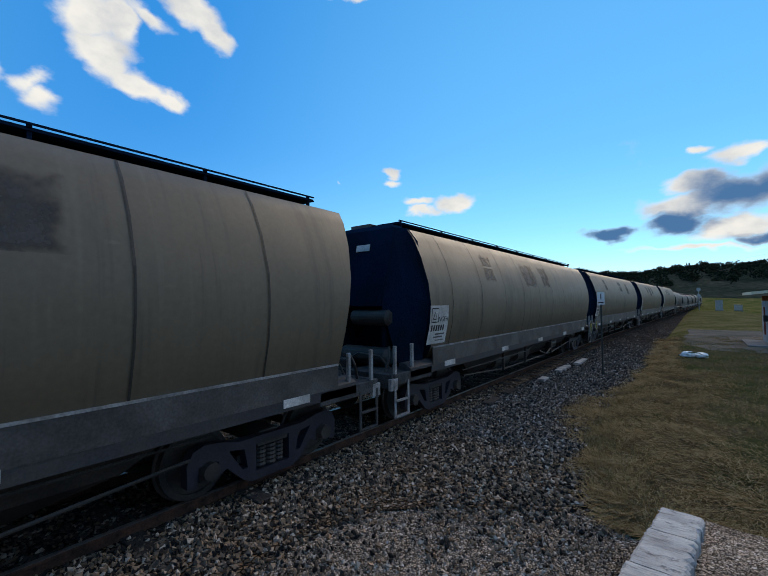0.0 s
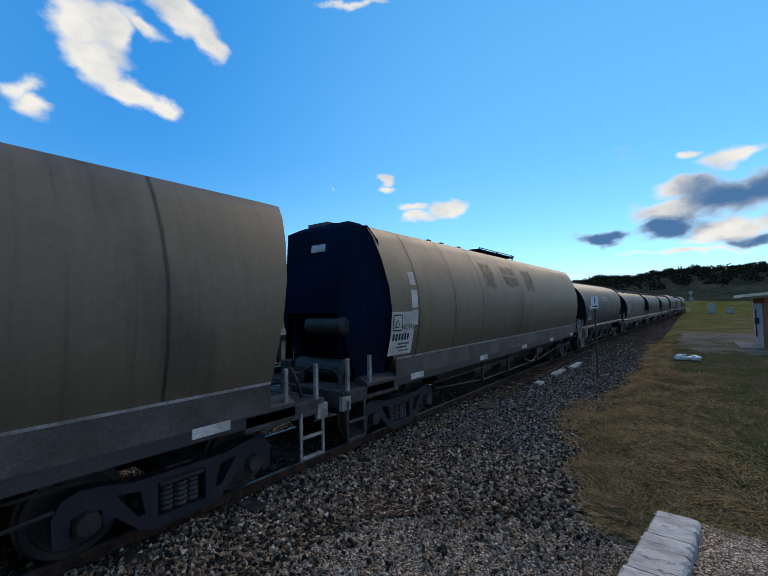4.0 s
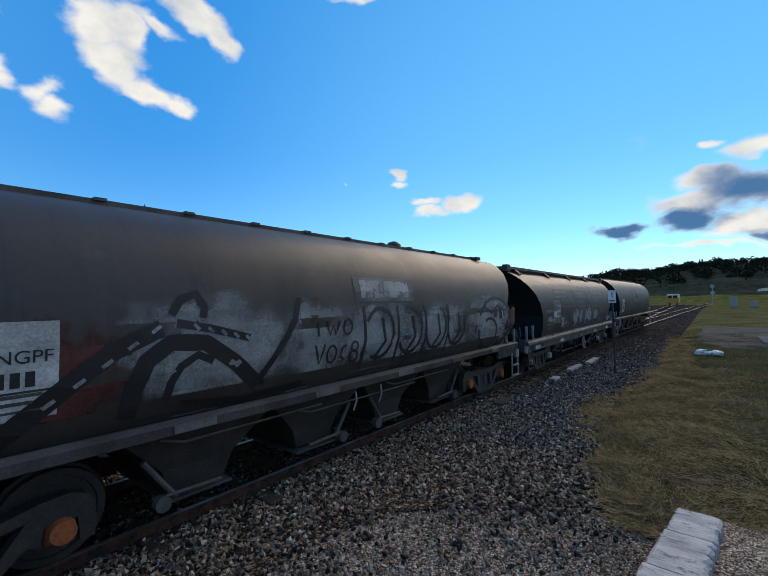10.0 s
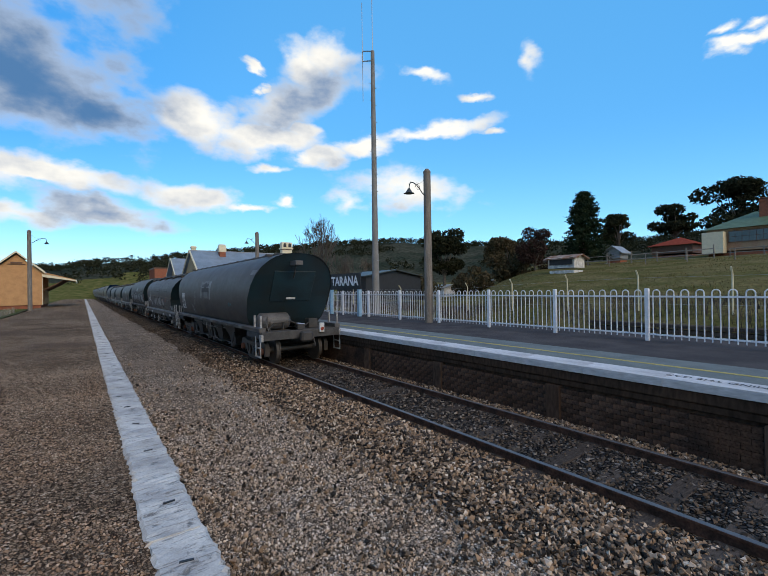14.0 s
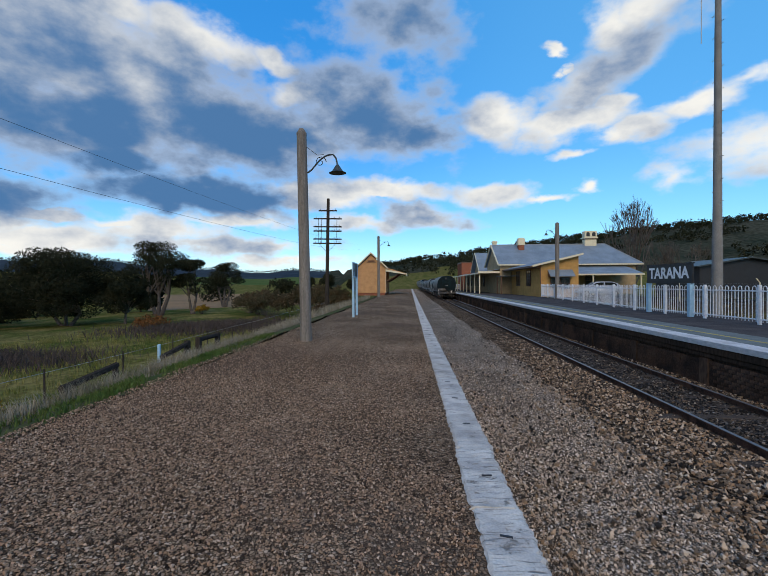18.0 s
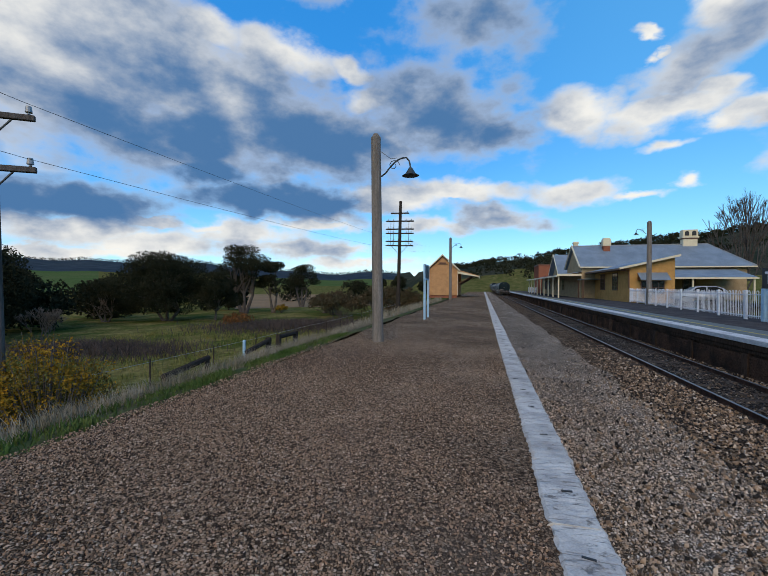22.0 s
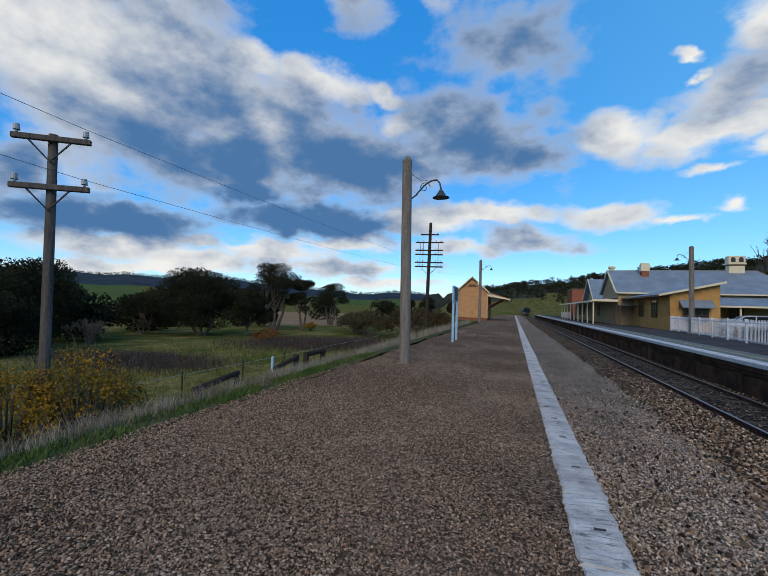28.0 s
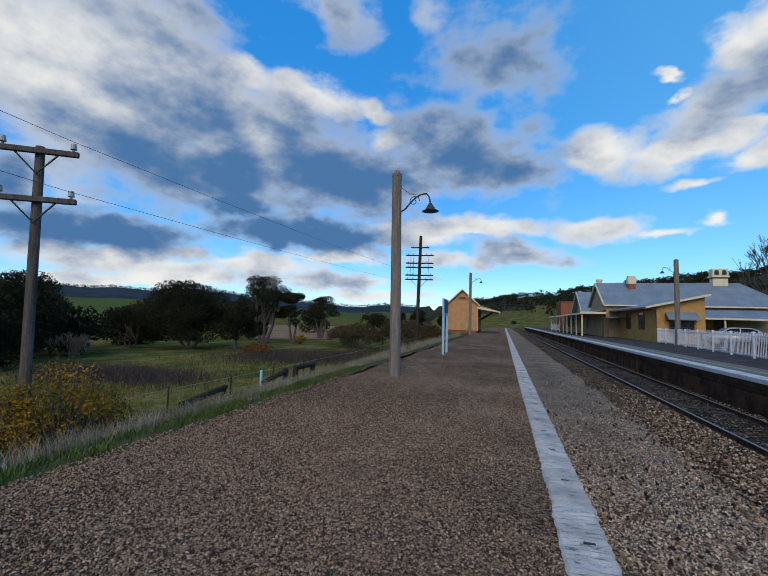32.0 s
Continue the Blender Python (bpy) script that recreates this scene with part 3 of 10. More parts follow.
M["trim_brown"] = mat("brown trim paint", (0.12, 0.055, 0.03), 0.6, 0, 0.2, 4)
M["glass_dark"] = mat("dark window glass", (0.012, 0.014, 0.016), 0.08, 0, 0.1, 1, spec=0.8)
M["black_board"] = mat("black sign board", (0.014, 0.014, 0.016), 0.5, 0, 0.2, 3)
M["sign_white"] = mat("white enamel", (0.80, 0.80, 0.80), 0.4, 0, 0.06, 5)
M["leaf_dark"] = mat("dark gum leaves", (0.019, 0.023, 0.014), 0.8, 0, 0.45, 0.6, 0, (0.034, 0.035, 0.020), 3)
M["leaf_pine"] = mat("dark conifer needles", (0.016, 0.030, 0.018), 0.7, 0, 0.45, 0.8, 0, (0.030, 0.042, 0.022), 3)
M["leaf_gold"] = mat("yellow autumn leaves", (0.30, 0.165, 0.020), 0.7, 0, 0.35, 2.5, 0, (0.10, 0.085, 0.026), 9)
M["shrub_dull"] = mat("dull olive shrub leaves", (0.060, 0.065, 0.025), 0.8, 0, 0.4, 3, 0, (0.11, 0.085, 0.03), 9)
M["leaf_russet"] = mat("russet twigs and leaves", (0.085, 0.062, 0.036), 0.8, 0, 0.4, 0.8, 0, (0.05, 0.05, 0.03), 3)
M["bark"] = mat("grey bark", (0.14, 0.12, 0.10), 0.9, 0, 0.35, 3, 0.01, (0.07, 0.06, 0.052))
M["twig"] = mat("bare grey twigs", (0.11, 0.095, 0.085), 0.9, 0, 0.3, 3)
M["dry_grass"] = mat("dry straw grass", (0.40, 0.265, 0.125), 0.9, 0, 0.4, 1.2, 0, (0.19, 0.145, 0.06), 12)
M["grey_weed"] = mat("grey-green dead weeds", (0.30, 0.265, 0.21), 0.9, 0, 0.4, 2, 0, (0.14, 0.13, 0.09), 12)
M["green_weed"] = mat("green weeds", (0.05, 0.095, 0.026), 0.8, 0, 0.4, 2, 0, (0.10, 0.13, 0.04), 12)
M["orange_loco"] = mat("orange and yellow paint", (0.60, 0.28, 0.05), 0.5, 0, 0.2, 3)
M["red_shed"] = mat("dull red shed", (0.26, 0.06, 0.04), 0.7, 0, 0.2, 3)
M["leaf_russet_bright"] = mat("russet leaves", (0.20, 0.085, 0.03), 0.7, 0, 0.35, 2.5, 0, (0.10, 0.06, 0.03), 9)
M["leaf_red"] = mat("dark red leaves", (0.055, 0.030, 0.026), 0.7, 0, 0.4, 1, 0, (0.03, 0.024, 0.02), 4)
M["bank_soil"] = mat("weedy bank soil", (0.095, 0.090, 0.055), 0.95, 0, 0.4, 1.5, 0.02, (0.055, 0.075, 0.03), 22)
M["paddock_blade"] = mat("green grass blades", (0.085, 0.105, 0.026), 0.85, 0, 0.4, 0.7, 0, (0.22, 0.19, 0.070), 5)
M["slope_blade"] = mat("short olive grass", (0.10, 0.090, 0.034), 0.9, 0, 0.4, 0.6, 0, (0.17, 0.135, 0.06), 5)
M["plastic_white"] = mat("translucent white plastic", (0.75, 0.76, 0.76), 0.3, 0, 0.08, 8)


# ---------------------------------------------------------------- mesh helpers
def finish(bm, name, material, parent=None, label="", smooth=False):
    me = bpy.data.meshes.new(name)
    bm.normal_update()
    bm.to_mesh(me)
    bm.free()
    me.materials.append(M[material])
    if smooth:
        me.shade_smooth()
    ob = new(name, me)
    if parent:
        ob.parent = parent
    if label:
        ob["label"] = label
    return ob


def part(name, bm, material, parent, label="", smooth=False):
    return finish(bm, name, material, parent, label, smooth)


def empty(name, m=None, **tags):
    ob = new(name)
    ob.empty_display_size = 0.2
    if m is not None:
        ob.matrix_basis = m
    return tagged(ob, **tags)


def box(bm, x0, x1, y0, y1, z0, z1, bevel=0.0):
    r = bmesh.ops.create_cube(bm, size=1, matrix=Matrix.Translation(((x0 + x1) / 2, (y0 + y1) / 2, (z0 + z1) / 2)) @ Matrix.Diagonal((abs(x1 - x0), abs(y1 - y0), abs(z1 - z0), 1)))
    if bevel:
        edges = list({e for v in r["verts"] for e in v.link_edges})
        bmesh.ops.bevel(bm, geom=edges, offset=bevel, segments=1, affect="EDGES")
    return bm


def boxes(*rows, bevel=0.0):
    bm = bmesh.new()
    for r in rows:
        box(bm, *r, bevel=bevel)
    return bm


def rod(bm, p, q, r0, r1=None, n=8):
    """A round bar from p to q."""
    p, q = Vector(p), Vector(q)
    d = q - p
    m = Matrix.Translation((p + q) / 2) @ d.to_track_quat("Z", "Y").to_matrix().to_4x4()
    bmesh.ops.create_cone(bm, cap_ends=True, segments=n, radius1=r0, radius2=r0 if r1 is None else r1, depth=d.length, matrix=m)
    return bm


def rods(pts, r, n=6, closed=False):
    """A bent round bar through points, as one tube."""
    bm = bmesh.new()
    pts = [Vector(p) for p in pts]
    k, rings, ref = len(pts), [], None
    for i, p in enumerate(pts):
        before = pts[i - 1] if closed or i else p
        after = pts[(i + 1) % k] if closed or i < k - 1 else p
        d = (after - before).normalized()
        if ref is None:
            ref = d.orthogonal().normalized()
        ref = (ref - d * ref.dot(d)).normalized() if abs(ref.dot(d)) < 0.99 else d.orthogonal().normalized()
        other = d.cross(ref)
        rings.append([bm.verts.new(p + (ref * math.cos(2 * math.pi * j / n) + other * math.sin(2 * math.pi * j / n)) * r) for j in range(n)])
    for a, b in list(zip(rings, rings[1:])) + ([(rings[-1], rings[0])] if closed else []):
        for j in range(n):
            bm.faces.new((a[j], a[(j + 1) % n], b[(j + 1) % n], b[j]))
    if not closed:
        bm.faces.new(rings[0][::-1]); bm.faces.new(rings[-1])
    bmesh.ops.recalc_face_normals(bm, faces=bm.faces)
    return bm


def prism(bm, outline, axis, a, b):
    """A closed outline of (u, v) pushed from a to b along an axis; u, v are the other two axes in order."""
    def at(u, v, w):
        return {"x": (w, u, v), "y": (u, w, v), "z": (u, v, w)}[axis]
    va = [bm.verts.new(at(u, v, a)) for u, v in outline]
    vb = [bm.verts.new(at(u, v, b)) for u, v in outline]
    fs = [bm.faces.new(va), bm.faces.new(vb)]
    k = len(outline)
    for i in range(k):
        fs.append(bm.faces.new((va[i], va[(i + 1) % k], vb[(i + 1) % k], vb[i])))
    bmesh.ops.recalc_face_normals(bm, faces=fs)
    return bm


def quadmesh(verts, faces):
    bm = bmesh.new()
    vs = [bm.verts.new(v) for v in verts]
    for f in faces:
        bm.faces.new([vs[i] for i in f])
    bmesh.ops.recalc_face_normals(bm, faces=bm.faces)
    return bm


def text(name, body, size, m, material, parent=None, label="", thick=0.002):
    cu = bpy.data.curves.new(name, "FONT")
    cu.body, cu.size, cu.extrude, cu.align_x, cu.align_y = body, size, thick, "CENTER", "CENTER"
    cu.materials.append(M[material])
    ob = new(name, cu)
    if parent:
        ob.parent = parent
    ob.matrix_basis = m
    if label:
        ob["label"] = label
    return ob


def lerp(points, v):
    """Piecewise linear through (v, w) pairs."""
    for (a, p), (b, q) in zip(points, points[1:]):
        if v <= b:
            return p + (q - p) * max(0, (v - a)) / (b - a)
    return points[-1][1]


def smooth01(a, b, v):
    k = max(0.0, min(1.0, (v - a) / (b - a)))
    return k * k * (3 - 2 * k)
M["thatch"] = mat("trodden soil and dead grass", (0.092, 0.070, 0.040), 0.95, 0, 0.5, 0.8, 0.012, (0.044, 0.052, 0.020), 45)


# ---------------------------------------------------------------- ground
RIDGE = [(-180, 3.20), (-168, 3.30), (-150, 2.50), (-75, 2.60), (-60, 2.60), (-50, 2.75), (-44, 2.50), (-38, 2.80), (-30, 2.10), (-22, 1.70), (-12, 1.90), (-5, 2.50), (2, 3.20), (12, 4.20), (22, 5.30), (30, 5.90),
         (39, 6.10), (51, 5.10), (62, 4.20), (92, 4.60), (110, 4.40), (140, 2.60), (158, 1.50), (164, 1.90), (172, 2.60), (180, 3.20)]


def ground_z(x, y):
    """Height of the land: trackside flat, embankment and paddock on one side, a rising paddock on the other, ridges far off."""
    r = math.hypot(x, y)
    az = math.degrees(math.atan2(x, y))
    side = smooth01(-3.9, -8.5, x)
    behind = smooth01(-2.0, -9.0, y)
    z = -0.30 - side * (1.3 * (1 - 0.75 * behind) + 0.022 * min(60, max(0, -x - 8)) * (1 - 0.6 * behind))
    z += behind * smooth01(2.6, 1.0, x) * (1 - side * 0.4) * 0.36
    up = smooth01(45, 58, az) * smooth01(128, 112, az)
    z += up * (0.9 * smooth01(17, 24, x) + 6.6 * min(1.0, max(0.0, (x - 20) / 62)) ** 0.74)
    z += smooth01(13, 20, x) * 0.9 * (1 - up)
    far = smooth01(130, 560, r)
    if r < 140:
        z += 0.10 * noise.noise((x * 0.12, y * 0.12, 0)) * smooth01(9, 16, abs(x - 5))
    el = lerp(RIDGE, az) + 0.28 * noise.noise((az * 0.22, 3.0, 0)) + 0.14 * noise.noise((az * 0.9, 7.0, 0))
    reach = 620 if not -80 < az < -10 else 1500
    rise = smooth01(180, reach, r) if r < reach else max(0.4, 1 - (r - reach) / 2500)
    z += rise * (reach * math.tan(radians(el)) + 2)
    return z


def build_ground():
    radii = [0.0]
    r = 1.2
    while r < 2600:
        radii.append(r)
        r *= 1.085 if r > 3 else 1.25
    steps = 288
    verts, faces, mats = [(0, 0, ground_z(0.01, 0.01))], [], []
    for r in radii[1:]:
        for k in range(steps):
            a = 2 * math.pi * k / steps
            x, y = r * math.sin(a), r * math.cos(a)
            verts.append((x, y, ground_z(x, y)))
    for k in range(steps):
        faces.append((0, 1 + (k + 1) % steps, 1 + k)); mats.append(0)
    for j in range(len(radii) - 2):
        for k in range(steps):
            a, b = 1 + j * steps + k, 1 + j * steps + (k + 1) % steps
            faces.append((a, b, b + steps, a + steps))
            az = (360.0 * k / steps + 180) % 360 - 180
            rr = radii[j + 1]
            edge = 1 + 0.25 * noise.noise((az * 0.08, 1.0, 0))
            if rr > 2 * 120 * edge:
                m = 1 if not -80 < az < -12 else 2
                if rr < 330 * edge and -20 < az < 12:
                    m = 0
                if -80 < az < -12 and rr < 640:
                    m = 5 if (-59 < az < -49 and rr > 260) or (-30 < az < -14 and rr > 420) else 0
            else:
                m = 3 if -34 < az < -10 and 88 < rr < 230 else 4 if (30 < az < 130 and rr > 18) or ((az > 150 or az < -150) and rr < 90) else 0
            mats.append(m)
    me = bpy.data.meshes.new("ground")
    me.from_pydata(verts, [], faces)
    for name in ("paddock", "forest", "hazy_hills", "plough", "slope", "green_field"):
        me.materials.append(M[name])
    me.polygons.foreach_set("material_index", mats)
    me.shade_smooth()
    tagged(new("ground", me), "green and straw-coloured paddock land rising to wooded ridges", "ground", kind="structure")


M["paddock"] = mat("paddock grass", (0.062, 0.078, 0.020), 0.9, 0, 0.45, 0.30, 0.06, (0.165, 0.135, 0.050), 2.6)
M["green_field"] = mat("green crop field", (0.065, 0.105, 0.034), 0.95, 0, 0.2, 0.02, 0, (0.085, 0.11, 0.042), 0.6)
M["forest"] = mat("wooded hillside", (0.026, 0.034, 0.024), 0.9, 0, 0.5, 0.03, 1.5, (0.055, 0.056, 0.040), 0.35)
# the blue of distance haze is mixed into the hills' own colour
M["hazy_hills"] = mat("far hills with blue haze in the colour", (0.030, 0.045, 0.060), 0.95, 0, 0.3, 0.006, 0, (0.040, 0.055, 0.065), 0.05)
M["plough"] = mat("tan ploughed field", (0.26, 0.17, 0.10), 0.9, 0, 0.15, 0.05, 0, (0.20, 0.14, 0.085), 1)
M["dirt"] = mat("pale dirt track", (0.17, 0.145, 0.12), 0.9, 0, 0.3, 0.5, 0.01, (0.10, 0.095, 0.075), 25)
build_ground()


def strip(name, material, x0, x1, ys, zf, label, category, nx=10, kind="structure", uneven=0.0):
    """A sheet between two lines, with its height from zf(x, y)."""
    verts, faces = [], []
    for y in ys:
        a, b = (x0(y) if callable(x0) else x0), (x1(y) if callable(x1) else x1)
        for i in range(nx + 1):
            x = a + (b - a) * i / nx
            verts.append((x, y, zf(x, y) + uneven * noise.noise((x * 1.7, y * 1.7, 2))))
    n = nx + 1
    for j in range(len(ys) - 1):
        for i in range(nx):
            faces.append((j * n + i, j * n + i + 1, (j + 1) * n + i + 1, (j + 1) * n + i))
    me = bpy.data.meshes.new(name)
    me.from_pydata(verts, [], faces)
    me.materials.append(M[material])
    me.shade_smooth()
    return tagged(new(name, me), label, category, kind=kind)


def spaced(a, b, step):
    k = max(1, int(round((b - a) / step)))
    return [a + (b - a) * i / k for i in range(k + 1)]


TC = 5.76          # centre line of the running track
KERB0, KERB1 = 0.43, 0.745
PLAT = 0.93


def bed_z(x, y):
    return lerp([(0.6, -0.13), (2.6, -0.12), (3.7, -0.17), (4.4, -0.135), (7.1, -0.13), (8.2, -0.2), (12, -0.25)], x)


def GRASS_EDGE(y):
    """How far the trackside grass reaches toward the rails."""
    return lerp([(-140, 2.2), (-27, 2.1), (-18, 1.75), (-13.4, 1.7), (-11.5, 2.2), (-9.8, 2.35), (-7.5, 1.66), (-6.2, 1.25), (-5.4, 0.9), (-5.0, 0.2)], y) + 0.22 * noise.noise((5, y * 0.9, 1)) + 0.1 * noise.noise((5, y * 3.1, 1))


YS = spaced(-30, 40, 0.5) + spaced(41, 330, 6)
strip("ballast_bed", "ballast", lambda y: (3.5 + 0.35 * noise.noise((0, y * 0.5, 1)) - 2.5 * smooth01(-3.5, -6.0, y)) if y > -6.0 else GRASS_EDGE(y) - 0.3, 7.2, YS, lambda x, y: bed_z(x, y) + 0.006, "coarse brown and grey ballast under the running track", "ballast", 16, uneven=0.03)
strip("gravel_strip", "fine_gravel", lambda y: 0.3, 4.2, spaced(-5.6, 40, 0.5) + spaced(41, 330, 6), lambda x, y: bed_z(x, y) - 0.012, "fine pale gravel beside the platform kerb", "gravel", 8, uneven=0.02)
strip("ballast_dark_bed", "ballast_dark", lambda y: GRASS_EDGE(y) - 0.25, lambda y: 4.4, spaced(-140, -8.6, 0.7), lambda x, y: bed_z(x, y) + 0.018, "dark oily ballast shoulder beside the track", "ballast", 12, uneven=0.03)
strip("dead_grass_mat", "thatch", -7.0, lambda y: GRASS_EDGE(y) - 0.12, spaced(-30, -5.0, 0.25), lambda x, y: max(bed_z(x, y), ground_z(x, y)) + 0.014, "trodden soil and dead grass beside the track", "grass", 36, uneven=0.02)
strip("four_foot", "ballast_dark", TC - 0.71, TC + 0.71, YS, lambda x, y: bed_z(x, y) + 0.012, "dark oily ballast between the rails", "ballast", 6, uneven=0.03)
strip("yard_ballast", "ballast_dark", 4.4, lambda y: 11 + 6 * smooth01(-4, -40, y), spaced(-140, -29.5, 2), lambda x, y: -0.13, "dark yard ballast under the diverging tracks", "ballast", 8, uneven=0.02)
strip("yard_edge", "ballast", 7.2, 13.5, spaced(-30, -2.1, 1), lambda x, y: -0.16, "ballast under the siding", "ballast", 8, uneven=0.02)


# ---------------------------------------------------------------- track
def rail_profile():
    return [(-0.065, -0.172), (0.065, -0.172), (0.065, -0.160), (0.012, -0.140), (0.012, -0.045), (0.036, -0.032), (0.036, -0.004), (-0.036, -0.004), (-0.036, -0.032), (-0.012, -0.045), (-0.012, -0.140), (-0.065, -0.160)]


def build_rail(name, line, parent):
    """A rail along a list of (x, y) points, with its worn head as a part."""
    prof = rail_profile()
    verts, faces = [], []
    for i, (x, y) in enumerate(line):
        p, q = Vector(line[max(0, i - 1)]), Vector(line[min(len(line) - 1, i + 1)])
        d = (q - p).normalized()
        nx, ny = d.y, -d.x
        for u, v in prof:
            verts.append((x + nx * u, y + ny * u, v))
    k = len(prof)
    for i in range(len(line) - 1):
        for j in range(k):
            faces.append((i * k + j, i * k + (j + 1) % k, (i + 1) * k + (j + 1) % k, (i + 1) * k + j))
    faces += [tuple(range(k)), tuple(range((len(line) - 1) * k, len(line) * k))]
    rail = part(name, quadmesh(verts, faces), "rail_side", parent)
    verts, faces = [], []
    for i, (x, y) in enumerate(line):
        p, q = Vector(line[max(0, i - 1)]), Vector(line[min(len(line) - 1, i + 1)])
        d = (q - p).normalized()
        nx, ny = d.y, -d.x
        for u, v in ((-0.034, -0.004), (-0.028, 0.001), (0.028, 0.001), (0.034, -0.004)):
            verts.append((x + nx * u, y + ny * u, v))
    for i in range(len(line) - 1):
        for j in range(3):
            faces.append((i * 4 + j, i * 4 + j + 1, (i + 1) * 4 + j + 1, (i + 1) * 4 + j))
    part("rail_head", quadmesh(verts, faces), "rail_top", rail, "bright worn rail head")


def sleeper_mesh():
    bm = bmesh.new()
    box(bm, -1.22, 1.22, -0.115, 0.115, -0.13, 0.0, bevel=0.012)
    me = bpy.data.meshes.new("sleeper")
    bm.to_mesh(me); bm.free()
    me.materials.append(M["sleeper"])
    return me


SLEEPER = sleeper_mesh()


def build_track(name, line, label, near, far_step=0.65):
    """near: the stretch in y whose sleepers are pieces of their own."""
    t = empty(name, None, label=label, category="railway track", kind="structure")
    for s in (-0.7525, 0.7525):
        pts = []
        for i, (x, y) in enumerate(line):
            p, q = Vector(line[max(0, i - 1)]), Vector(line[min(len(line) - 1, i + 1)])
            d = (q - p).normalized()
            pts.append((x + d.y * s, y - d.x * s))
        build_rail("rail", pts, t)
    sv, sf = [], []
    rng = random.Random(5)
    for (x0, y0), (x1, y1) in zip(line, line[1:]):
        n = max(1, int(abs(y1 - y0) / far_step))
        for i in range(n):
            f = i / n
            x, y = x0 + (x1 - x0) * f, y0 + (y1 - y0) * f
            turn = math.atan2(-(x1 - x0), y1 - y0) + rng.uniform(-0.02, 0.02)
            m = Matrix.Translation((x + rng.uniform(-0.05, 0.05), y, -0.115 + rng.uniform(-0.012, 0.008))) @ Matrix.Rotation(turn, 4, "Z")
            if near and near[0] <= y <= near[1]:
                ob = new("sleeper", SLEEPER)
                ob.parent = t
                ob.matrix_basis = m
            else:
                i = len(sv)
                sv += [tuple(m @ Vector((u, v, w))) for u in (-1.22, 1.22) for v in (-0.115, 0.115) for w in (-0.12, 0.0)]
                sf += [(i, i + 1, i + 3, i + 2), (i + 4, i + 6, i + 7, i + 5), (i, i + 4, i + 5, i + 1), (i + 2, i + 3, i + 7, i + 6), (i + 1, i + 5, i + 7, i + 3)]
    me = bpy.data.meshes.new("sleepers")
    me.from_pydata(sv, [], sf)
    me.materials.append(M["sleeper"])
    ob = new("sleepers", me); ob.parent = t
    tagged(ob, kind="stuff")
    return t


def bend(y):
    """How far the running line swings aside beyond the yard points."""
    d = max(0.0, -y - 24)
    return 0.037 * d * d / (d + 12)


build_track("running_track", [(TC - bend(y), y) for y in spaced(-230, 330, 4)], "rusty steel rails on weathered timber sleepers in ballast", (-16, 26))
build_track("siding_track", [(TC + 0.05 + 0.85 * smooth01(-20, -40, y) + 1.6 * smooth01(-38, -130, y), y) for y in spaced(-150, -23, 3)], "diverging siding rails on timber sleepers", None)
build_track("yard_track", [(TC + 5.6 - 4.3 * smooth01(-48, -80, y), y) for y in spaced(-84, -36, 2)], "yard rails crossing to the siding", None)
build_track("back_siding", [(13.9 - 0.2 * smooth01(-10, -60, y), y) for y in spaced(-140, -6, 5)], "disused siding rails in grass", None)


# ---------------------------------------------------------------- near platform
def ramp_z(y):
    """Height of the coping along the end ramp."""
    return PLAT - 0.153 * max(0.0, -0.8 - y)


def RAMP_IN(y):
    return KERB0 - 0.060 * max(0.0, -0.8 - y)


def coping_bm(half, seed):
    """A coping block with ragged long edges and a slightly uneven top."""
    rng = random.Random(seed)
    n, w = 26, (KERB1 - KERB0) / 2
    cols = [-w, -w + 0.02, -0.05, 0.06, w - 0.02, w]
    verts, faces = [], []
    for j in range(n + 1):
        y = -half + 2 * half * j / n
        ja, jb = rng.uniform(-0.006, 0.014) + (rng.random() < 0.12) * 0.02, rng.uniform(-0.006, 0.012) + (rng.random() < 0.1) * 0.02
        row = [(-w + ja, -0.15), (-w + ja, -0.022)]
        for i, x in enumerate(cols[1:-1]):
            row.append((x + (ja if i == 0 else jb if i == 3 else 0), rng.uniform(-0.004, 0.002)))
        row += [(w - jb, -0.022), (w - jb, -0.15)]
        verts += [(x, y, z) for x, z in row]
    k = 8
    for j in range(n):
        for i in range(k - 1):
            faces.append((j * k + i, j * k + i + 1, (j + 1) * k + i + 1, (j + 1) * k + i))
    faces += [tuple(range(k)), tuple(range(n * k, n * k + k))]
    return quadmesh(verts, faces)


